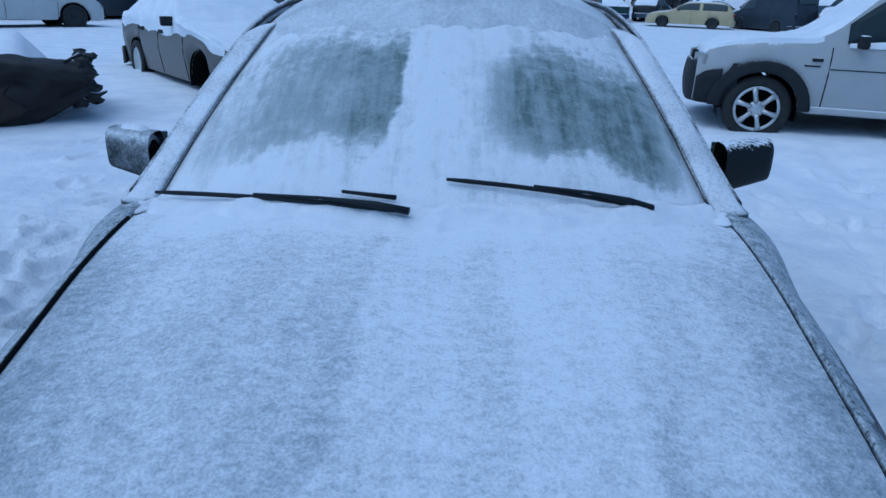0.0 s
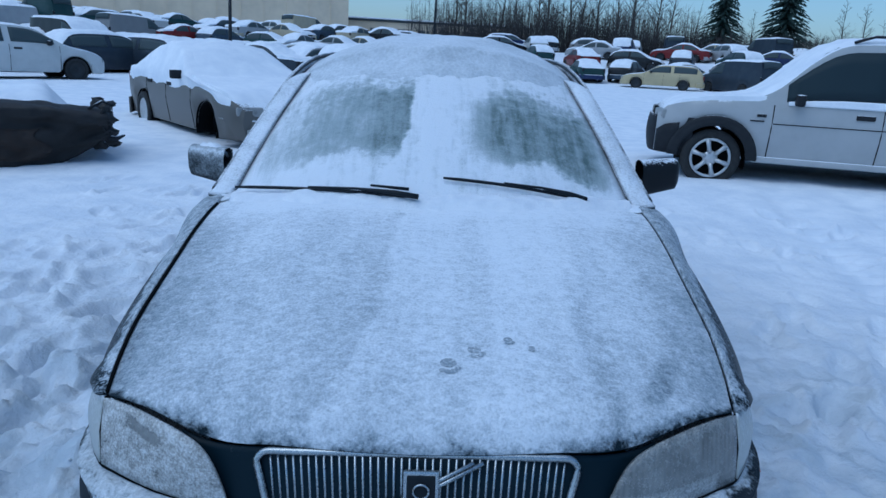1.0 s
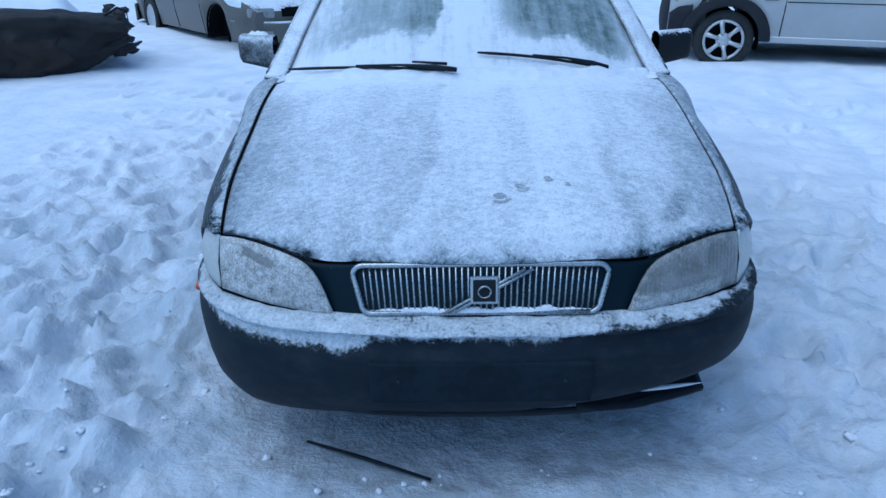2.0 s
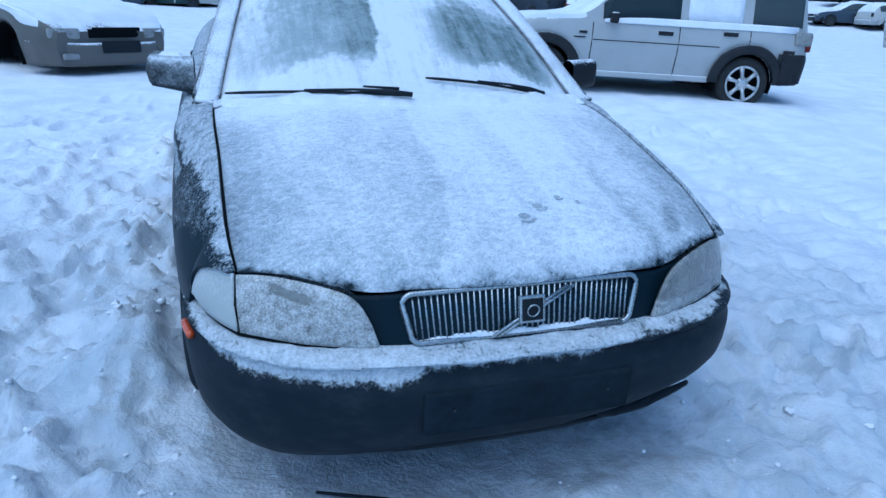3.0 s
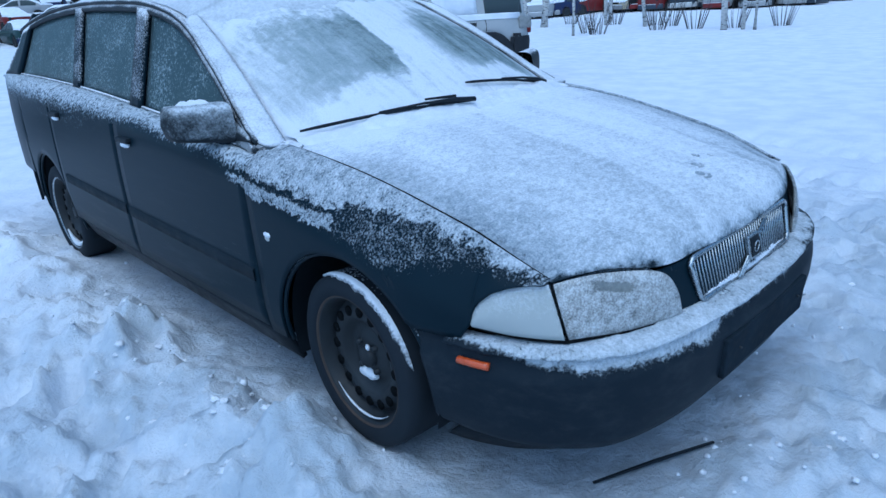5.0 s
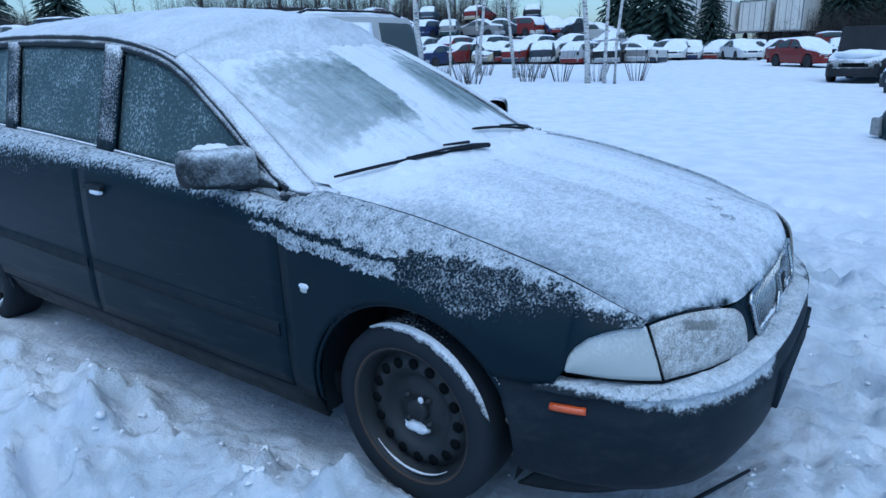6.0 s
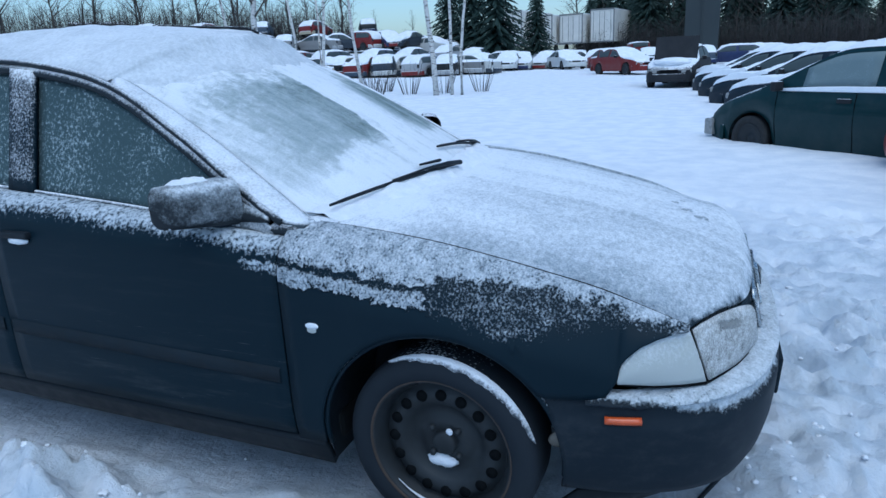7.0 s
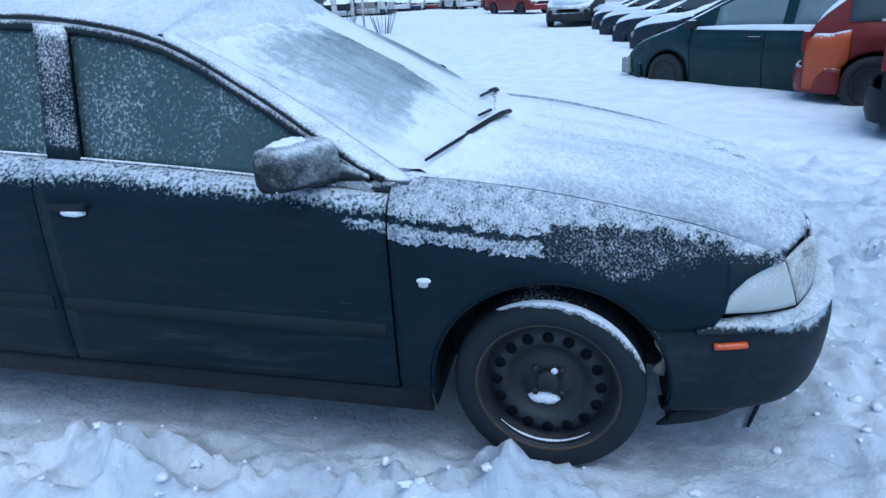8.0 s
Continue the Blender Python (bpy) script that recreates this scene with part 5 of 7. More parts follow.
# mirrors
for s in (-1, 1):
    mi = new("door_mirror")
    mi.empty_display_size = 0.1
    mi.parent = CAR

    def shell(u, v, s=s):
        # v runs from the outer end to the door, u round the section; the rounded back faces forwards
        x = 0.952 - 0.18 * v
        h = (0.060 + 0.012 * v) * min(1.0, math.sqrt(max(0.0, v) * 9 + 0.002))
        dp = (0.060 + 0.010 * v) * min(1.0, math.sqrt(max(0.0, v) * 7 + 0.002))
        c, sn = math.cos(u), math.sin(u)
        c2 = math.copysign(abs(c) ** 0.55, c)
        s2 = math.copysign(abs(sn) ** 0.55, sn)
        return (s * x, 1.632 - 0.082 * v + dp * c2 * (1.0 if c2 < 0 else 0.5), 0.976 - 0.014 * v + h * s2 * (1.0 if s2 > 0 else 0.88))
    raw("mirror_shell", *grid(shell, lin(0, 2 * math.pi, 33)[:-1], lin(0, 1, 16), ring=True), M_MIRROR2 if s < 0 else M_MIRROR, mi, "black mirror housing dusted with snow", flip=s < 0)
    part("mirror_glass", boxed((0.155, 0.006, 0.095), (s * 0.862, 1.628, 0.968), 0.002, Matrix.Rotation(s * radians(-24), 4, "Z")), M_CHROME, mi)
    foot = [(s * 0.80, 1.56, 0.93), (s * 0.765, 1.56, 0.915), (s * 0.735, 1.555, 0.91)]
    raw("mirror_sail", *grid(lambda u, v, s=s: (s * (0.768 + 0.016 * math.sin(math.pi * v) - 0.36 * (0.115 * v * (1 - 0.75 * u))), 1.60 - 0.20 * u, 0.905 + 0.004 * u + 0.125 * v * (1 - 0.80 * u)), lin(0, 1, 10), lin(0, 1, 8)), M_MIRROR2 if s < 0 else M_MIRROR, mi, thick=0.012, flip=s > 0)
    raw("mirror_foot", *sweep(foot, [0.042, 0.045, 0.05], 10, 0.75), M_PLASTIC, mi)
    if s < 0:
        raw("mirror_snow", *grid(lambda u, v, s=s: (s * (0.79 + 0.125 * u), 1.525 + 0.062 * u + 0.065 * v, 1.030 + 0.010 * math.sin(math.pi * v) * min(1, 4 * min(u, 1 - u)) + 0.006 * fbm(u * 9, v * 4) - 0.022 * (1 - min(1, 4 * min(u, 1 - u))) - 0.018 * abs(2 * v - 1) ** 3),
                              lin(0, 1, 20), lin(0, 1, 8)), M_SNOWFINE, mi, thick=0.006)

# wipers: arms and blades lying at the foot of the windscreen
def wiper(tip, end, name):
    wi = new(name)
    wi.empty_display_size = 0.1
    wi.parent = CAR
    tip, end = Vector(tip), Vector(end)
    bl = [tip + (end - tip) * t + Vector((0, -0.01 * math.sin(math.pi * t), 0.010 * math.sin(math.pi * t))) for t in lin(0, 1, 12)]
    raw("blade", *sweep(bl, [0.003] + [0.0045] * 10 + [0.004], 6, 1.3), M_TRIM, wi, "black wiper blade")
    a2 = tip + (end - tip) * 0.42
    arm = [a2 + Vector((0, -0.008, 0.016)), a2 + (end - a2) * 0.45 + Vector((0, -0.012, 0.020)), end + (tip - end) * 0.12 + Vector((0, -0.01, 0.014)), end + Vector((0, -0.008, 0.004))]
    raw("arm", *sweep(arm, [0.004, 0.0055, 0.010, 0.011], 8, 0.8), M_TRIM, wi)
    return wi


wiper((-0.667, 1.266, 0.940), (-0.042, 1.106, 0.953), "wiper")
wiper((0.036, 1.214, 1.000), (0.512, 1.220, 0.938), "wiper")
# prints of a small animal melted into the frost
def print_mesh(cx, cy, r, turn):
    out = []
    for dx, dy, q in ((0, 0, 1.0), (-0.9, -1.15, 0.42), (-0.32, -1.5, 0.45), (0.32, -1.5, 0.45), (0.9, -1.15, 0.42)):
        c, n = math.cos(turn), math.sin(turn)
        x, y = cx + r * (dx * c - dy * n), cy + r * (dx * n + dy * c)
        ring = [(x + r * q * math.cos(a), y + r * q * 0.8 * math.sin(a)) for a in lin(0, 2 * math.pi, 11)[:-1]]
        out.append(([(px, py, z_hood(px, py) + 0.0012) for px, py in ring], [tuple(range(10))]))
    return join(out)


for cx, cy, r, tn in ((0.055, 0.300, 0.018, 0.2), (0.110, 0.345, 0.015, 0.4), (0.185, 0.385, 0.010, 0.3), (0.235, 0.36, 0.007, 0.1)):
    raw("paw_print", *print_mesh(cx, cy, r, tn), M_PRINT, CAR, smooth=False)
raw("blade_end", *sweep([(-0.20, 1.185, 0.974), (-0.075, 1.16, 0.969)], [0.004, 0.006], 6), M_TRIM, CAR)

# ---- ground ----
def far_rise(x, y):
    r = math.hypot(x, y)
    z = 0.008 * min(r, 60.0) + 0.012 * max(0.0, min(14.0, y - 2.0))
    ang = math.degrees(math.atan2(y, x))
    k = max(0.0, min(1.0, (r - 43) / 20.0))
    a = max(0.0, min(1.0, (ang - 17) / 8.0)) if ang > -90 else 1.0
    return z + 2.1 * k * k * (3 - 2 * k) * a


# footprints and clods, kept by half-metre cells
CELLS = {}


def dent(x, y, a, b, turn, depth):
    for i in range(int((x - 0.5) * 2) - 1, int((x + 0.5) * 2) + 2):
        for k in range(int((y - 0.5) * 2) - 1, int((y + 0.5) * 2) + 2):
            CELLS.setdefault((i, k), []).append((x, y, math.cos(turn) / a, math.sin(turn) / a, math.sin(turn) / b, math.cos(turn) / b, depth))


rf = random.Random(8)
# a trodden way round the car, from its far flank round the nose to the near flank
for way, n, wide in ((((2.3, 5.0), (1.9, 2.5), (1.7, 0.4), (1.2, -0.9), (0.1, -1.5), (-1.2, -1.4), (-2.0, -0.5), (-2.3, 0.9), (-2.2, 2.4), (-1.6, 4.6)), 230, 0.42),
                     (((-1.45, -0.6), (-1.5, 0.8), (-1.4, 2.0), (-1.4, 3.6)), 80, 0.22), (((3.4, -2.0), (2.6, 0.5), (3.0, 3.0), (4.2, 5.2)), 60, 0.5), (((-2.6, 4.5), (-1.8, 6.0)), 16, 0.4)):
    for _ in range(n):
        t = rf.random() * (len(way) - 1)
        i = int(t)
        p, q = way[i], way[min(i + 1, len(way) - 1)]
        dx, dy = q[0] - p[0], q[1] - p[1]
        x_, y_ = p[0] + dx * (t - i) + rf.gauss(0, wide), p[1] + dy * (t - i) + rf.gauss(0, wide)
        dent(x_, y_, rf.uniform(0.06, 0.09), rf.uniform(0.12, 0.18), math.atan2(dy, dx) - math.pi / 2 + rf.gauss(0, 0.5), rf.uniform(0.022, 0.055))
        if rf.random() < 0.8:
            dent(x_ + rf.gauss(0, 0.14), y_ + rf.gauss(0, 0.14), rf.uniform(0.03, 0.06), rf.uniform(0.03, 0.08), rf.uniform(0, 3), -rf.uniform(0.012, 0.04))


def ground_z(x, y):
    z = far_rise(x, y)
    z += -0.022 * max(-1, min(1, x / 0.8)) * math.exp(-((x / 2.2) ** 2 + ((y - 2) / 3.5) ** 2)) * -1
    # drift round the off-road car
    z += 0.13 * math.exp(-((x - 4.86) ** 2 + (y - 7.42) ** 2) / 7.0)
    r = math.hypot(x, y)
    z += 0.05 * fbm(x * 0.16, y * 0.16, 1.0, 2) * min(1, r / 4)
    if r < 40:
        z += 0.014 * fbm(x * 1.1, y * 1.1, 5.0, 3)
        under = max(abs(x) - 0.78, 0.15 - y if y < 2 else y - 4.6)
        under = max(0.0, min(1.0, (under + 0.10) / 0.28))
        # trodden clods round the car
        near = math.exp(-(((x + 1.5) / 2.0) ** 2 + ((y - 0.3) / 2.8) ** 2)) + 0.75 * math.exp(-(((x - 1.5) / 1.6) ** 2 + ((y + 0.3) / 2.6) ** 2))
        c = noise.noise(Vector((x * 3.6, y * 3.6, 2.0))) + 0.9 * noise.noise(Vector((x * 8.5, y * 8.5, 7.0))) + 0.55 * noise.noise(Vector((x * 17, y * 17, 3.0)))
        z += under * near * (0.040 * c + 0.070 * (0.35 - abs(noise.noise(Vector((x * 9.0, y * 9.0, 11.0))))) + 0.030 * (0.3 - abs(noise.noise(Vector((x * 19, y * 19, 5.0))))))
        ridge = math.exp(-((x + 1.12) / 0.22) ** 2) * (1 if -0.2 < y < 4.8 else max(0, 1 - min(abs(y + 0.2), abs(y - 4.8)) / 0.6))
        z += ridge * (0.066 + 0.035 * c)
        for hx, hy, hh, hr in ((-0.97, 1.12, 0.045, 0.15), (-1.02, 1.38, 0.05, 0.16), (-0.98, 1.00, 0.040, 0.20), (-0.97, 0.82, 0.035, 0.10), (-1.05, 3.75, 0.05, 0.2), (-1.02, 2.2, 0.05, 0.25)):
            q = ((x - hx) ** 2 + (y - hy) ** 2) / (hr * hr)
            if q < 6:
                z += hh * math.exp(-q) * (1 + 0.9 * c)
        # wheel ruts and prints at the far flank
        for x0, k in ((2.5, 0.07), (3.3, 0.07), (4.1, 0.05)):
            xx = x - x0 - 0.22 * (y - 1.0) + 0.06 * fbm(y * 0.6, x0, 0, 2)
            z -= k * math.exp(-(xx / 0.14) ** 2) * (0.7 + 0.5 * noise.noise(Vector((x0 * 7, y * 3.2, x * 2))) + 0.35 * math.sin(y * 34 + 9 * abs(xx))) * math.exp(-((y - 1.5) / 5) ** 2)
        for fx, fy, ca, sa, sb, cb, dp in CELLS.get((int(x * 2), int(y * 2)), ()) if under > 0.3 else ():
            p_, q_ = (x - fx) * ca + (y - fy) * sa, -(x - fx) * sb + (y - fy) * cb
            rr = p_ * p_ + q_ * q_
            if rr < 4:
                # sunk middle, raised rim
                z -= dp * (math.exp(-rr * rr) - 0.45 * math.exp(-(rr - 1.5) ** 2 * 2.5)) if dp > 0 else dp * math.exp(-rr * rr)
        z -= 0.018 * (1 - under) + 0.0
    return z


def axis(lo, hi, step_, far, grow=1.09):
    out = list(np.arange(lo, hi + 1e-6, step_))
    d, v = step_, hi
    while v < far:
        d *= grow
        v += d
        out.append(v)
    d, v = step_, lo
    while v > -far:
        d *= grow
        v -= d
        out.insert(0, v)
    return out


GX, GY = axis(-3.4, 3.6, 0.026, 1600), axis(-2.4, 4.8, 0.026, 1600)
gv = [(x, y, ground_z(x, y)) for x in GX for y in GY]
nY = len(GY)
gf = [(i * nY + k, (i + 1) * nY + k, (i + 1) * nY + k + 1, i * nY + k + 1) for i in range(len(GX) - 1) for k in range(nY - 1)]


def ground_material():
    m, nt, bs = start("yard_snow")
    v = coords(nt)
    xyz = nd(nt, "SeparateXYZ", {0: v})
    a = noi(nt, v, 45.0, 5, 0.65)
    b = noi(nt, v, 3.0, 5, 0.6)
    c = noi(nt, v, 14.0, 5, 0.6)
    snow = mix(nt, step(nt, b, 0.3, 0.7), col(0.72, 0.76, 0.83), col(0.86, 0.88, 0.92))
    # dirty slush melted under the engine; along the sill the tone paints in shade
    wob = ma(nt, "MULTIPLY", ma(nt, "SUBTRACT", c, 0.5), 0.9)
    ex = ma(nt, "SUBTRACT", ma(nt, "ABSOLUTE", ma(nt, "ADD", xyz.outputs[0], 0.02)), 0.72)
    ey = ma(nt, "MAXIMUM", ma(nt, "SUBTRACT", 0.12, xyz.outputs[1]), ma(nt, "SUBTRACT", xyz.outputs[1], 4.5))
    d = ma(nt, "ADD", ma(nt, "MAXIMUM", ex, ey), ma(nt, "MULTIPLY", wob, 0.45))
    slush_shade = step(nt, d, -0.14, 0.10, 1.0, 0.0)
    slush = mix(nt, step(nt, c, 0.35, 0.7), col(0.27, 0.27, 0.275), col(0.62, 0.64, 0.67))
    # trodden snow near the car; its blue-grey darkening also stands in for shade
    trod_shade = step(nt, nd(nt, "VectorMath", {0: v}, operation="LENGTH").outputs["Value"], 1.6, 4.4, 1.0, 0.0)
    snow = mix(nt, ma(nt, "MULTIPLY", trod_shade, step(nt, noi(nt, v, 4.0, 4, 0.6, 0.5), 0.36, 0.66, 0.40, 1.0)), snow, col(0.48, 0.54, 0.61))
    snow = mix(nt, ma(nt, "MULTIPLY", trod_shade, step(nt, noi(nt, v, 6.0, 5, 0.65, 0.6), 0.52, 0.70, 0.0, 0.7)), snow, col(0.40, 0.45, 0.50))
    put_in(nt, bs.inputs["Base Color"], mix(nt, ma(nt, "MULTIPLY", slush_shade, step(nt, xyz.outputs[1], 0.4, 1.1, 0.45, 0.18)), snow, slush))
    put_in(nt, bs.inputs["Roughness"], step(nt, slush_shade, 0, 1, 0.85, 0.5))
    near = step(nt, nd(nt, "VectorMath", {0: v}, operation="LENGTH").outputs["Value"], 3.0, 9.0, 1.0, 0.25)
    e = noi(nt, v, 24.0, 6, 0.7, 0.5)
    bumped(nt, bs, ma(nt, "MULTIPLY", near, total(nt, ma(nt, "MULTIPLY", a, 0.25), ma(nt, "MULTIPLY", c, 0.9), ma(nt, "MULTIPLY", e, 0.5))), 0.7, 0.03)
    return m


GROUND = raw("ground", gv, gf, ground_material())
tagged(GROUND, "snow-covered yard, trampled round the car, rutted by wheels", "ground", kind="structure")

# crumbs of snow and ice kicked loose round the car
rc = random.Random(11)
crumbs = []
for _ in range(170):
    a = rc.random()
    if a < 0.35:
        x, y = rc.gauss(0.0, 0.6), rc.gauss(-0.05, 0.22)
    elif a < 0.75:
        x, y = rc.gauss(-1.15, 0.22), rc.uniform(-0.2, 4.2)
    else:
        x, y = rc.gauss(-1.0, 0.9), rc.gauss(-0.4, 0.7)
    r = rc.uniform(0.003, 0.011) * (2.2 if rc.random() < 0.12 else 1)
    crumbs.append(lump(x, y, ground_z(x, y) + r * 0.4, r, r * rc.uniform(0.7, 1.2), r * 0.7, rc.random() * 9, 5, 0.5))
for _ in range(60):
    x, y = rc.gauss(-1.08, 0.16), rc.uniform(-0.2, 4.2)
    r = rc.uniform(0.004, 0.013)
    crumbs.append(lump(x, y, ground_z(x, y) + r * 0.15, r * 1.3, r * rc.uniform(0.7, 1.8), r * 0.6, rc.random() * 9, 7, 0.9))
for _ in range(60):
    a = rc.uniform(0, 2 * math.pi)
    x, y = 1.5 * math.cos(a) + rc.gauss(-0.2, 0.5), -0.5 + 0.8 * math.sin(a) + rc.gauss(0, 0.3)
    r = rc.uniform(0.005, 0.016)
    if abs(x) > 0.8 or y < -0.1:
        crumbs.append(lump(x, y, ground_z(x, y) + r * 0.1, r * 1.2, r * rc.uniform(0.8, 1.6), r * 0.5, rc.random() * 9, 7, 0.9))
CR = raw("snow_crumbs", *join(crumbs), M_SNOW)
tagged(CR, "crumbs of snow and ice scattered round the car", "snow", kind="stuff")
ROD = raw("plastic_strip", *sweep([(-0.50, 0.29, ground_z(-0.50, 0.29) + 0.015), (-0.32, 0.205, ground_z(-0.32, 0.205) + 0.022), (-0.13, 0.12, ground_z(-0.13, 0.12) + 0.012)], [0.006, 0.008, 0.006], 6, 0.6), M_TRIM)
tagged(ROD, "thin black plastic strip lying on the snow", "strip")

# ---- other vehicles ----
def paint(name, rgb, **kw):
    return frosted(name, rgb, bias=-0.20, fine=50, patch=2.5, lo=0.35, hi=0.6, amp_fine=0.6, dirt=0.15, coat=0.2, **kw)


M_FARPAINT = paint("scrap_car_paint", (0.1, 0.1, 0.1), rand=True)
M_SILVER = paint("silver_paint", (0.44, 0.445, 0.445))
M_GOLD = paint("beige_silver_paint", (0.13, 0.125, 0.115))
M_GREEN = paint("teal_green_paint", (0.004, 0.026, 0.030))
M_DARKCAR = paint("dark_scrap_paint", (0.008, 0.016, 0.026))
M_RED = paint("faded_red_paint", (0.16, 0.018, 0.016))
M_ORANGE = paint("orange_primer", (0.42, 0.085, 0.03))
M_WHITE = paint("white_paint", (0.55, 0.56, 0.55))
M_CREAM = paint("cream_paint", (0.50, 0.42, 0.25))
M_CLAD = frosted("grey_black_cladding", (0.022, 0.024, 0.028), bias=-0.25, rough=0.7, coat=0.0, dirt=0.15)
M_ALLOY = simple("dull_alloy", (0.55, 0.56, 0.57), 0.4, 0.6, 0.12, 30)
M_FARTYRE = simple("old_tyre", (0.02, 0.021, 0.022), 0.85)
M_FARLAMP = simple("lamp_glass", (0.26, 0.265, 0.26), 0.3, 0.0, 0.2, 15)
M_DEEPSNOW = snow_mat("deep_snow", 30.0, 1.0, 4.0)


class Shape:
    """Outline of a vehicle: side profile and widths. y runs from the front, 0, to the tail, L."""

    def __init__(self, L, W, top, belt_z, cowl, roof0, roof1, tail, axles, R=0.31, roofw=0.74, low=0.24):
        self.L, self.W, self.top, self.belt_z = L, W, top, belt_z
        self.cowl, self.roof0, self.roof1, self.tail = cowl, roof0, roof1, tail
        self.axles, self.R, self.roofw, self.low = axles, R, roofw, low

    def zt(self, y):
        return ip(y, [p[0] for p in self.top], [p[1] for p in self.top])

    def w(self, y):
        a = min(y, self.L - y)
        return self.W / 2 * (0.80 + 0.20 * min(1.0, max(0.0, a) / 0.55) ** 0.5)

    def zl(self, y):
        z = self.low
        for a in self.axles:
            d, r = abs(y - a), self.R * 1.16
            if d < r:
                z = max(z, self.R + math.sqrt(r * r - d * d) * 0.98)
        return z

    def sec(self, y, k):
        """Half section: k 0 at the sill, 2 at the belt, 3 at the roof's edge, 4 in the middle."""
        w, zt, zl = self.w(y), self.zt(y), self.zl(y)
        zb = min(self.belt_z, zt - 0.02)
        zb = max(zb, zl + 0.02)
        g = max(0.0, zt - self.belt_z)
        wr = w * (1 - (1 - self.roofw) * min(1.0, g / 0.45))
        wr = min(wr, w * 0.95)
        ze = max(zb + 0.005, zt - 0.05 * min(1, g / 0.3 + 0.25))
        pts = [(w * 0.94, zl), (w, zl + (zb - zl) * 0.45), (w * 0.965, zb), (wr, ze), (0.0, zt)]
        i = min(3, int(k))
        t = k - i
        a, b = pts[i], pts[i + 1]
        x, z = a[0] + (b[0] - a[0]) * t, a[1] + (b[1] - a[1]) * t
        if i == 3:
            z = a[1] + (b[1] - a[1]) * math.sin(t * math.pi / 2)
        if i == 1:
            x += 0.018 * math.sin(math.pi * t)
        return x, z


def wheel_parts(parent, x, y, R, s, mat_rim, spokes=0):
    wh = new("wheel")
    wh.empty_display_size = 0.1
    wh.parent = parent
    wh.matrix_basis = pose(x, y, R, 0, 0, 0 if s < 0 else 180)
    raw("tyre", *lathe([(-0.07, R * 0.66), (-0.10, R * 0.76), (-0.10, R * 0.92), (-0.08, R), (0.08, R), (0.09, R * 0.66)], 24), M_FARTYRE, wh)
    if spokes:
        raw("rim", *lathe([(-0.085, R * 0.68), (-0.095, R * 0.66), (-0.06, R * 0.60), (-0.02, R * 0.58), (0.0, R * 0.2), (0.0, 0.0)], 28), M_GAP, wh)
        raw("rim_ring", *lathe([(-0.09, R * 0.69), (-0.102, R * 0.66), (-0.085, R * 0.60)], 28), mat_rim, wh)
        for i in range(spokes):
            a = 2 * math.pi * i / spokes + 0.3
            c, n = math.cos(a), math.sin(a)
            raw("spoke", *sweep([(-0.085, 0.06 * c, 0.06 * n), (-0.092, R * 0.38 * c, R * 0.38 * n), (-0.09, R * 0.64 * c, R * 0.64 * n)], [0.030, 0.024, 0.034], 6), mat_rim, wh)
        raw("hub_cap", *lathe([(-0.08, 0.085), (-0.10, 0.07), (-0.105, 0.0)], 14), mat_rim, wh)
    else:
        raw("rim", *lathe([(-0.075, R * 0.67), (-0.085, R * 0.64), (-0.05, R * 0.56), (-0.055, R * 0.40), (-0.03, R * 0.22), (-0.05, R * 0.18), (-0.05, 0.0)], 24), mat_rim, wh)
    return wh


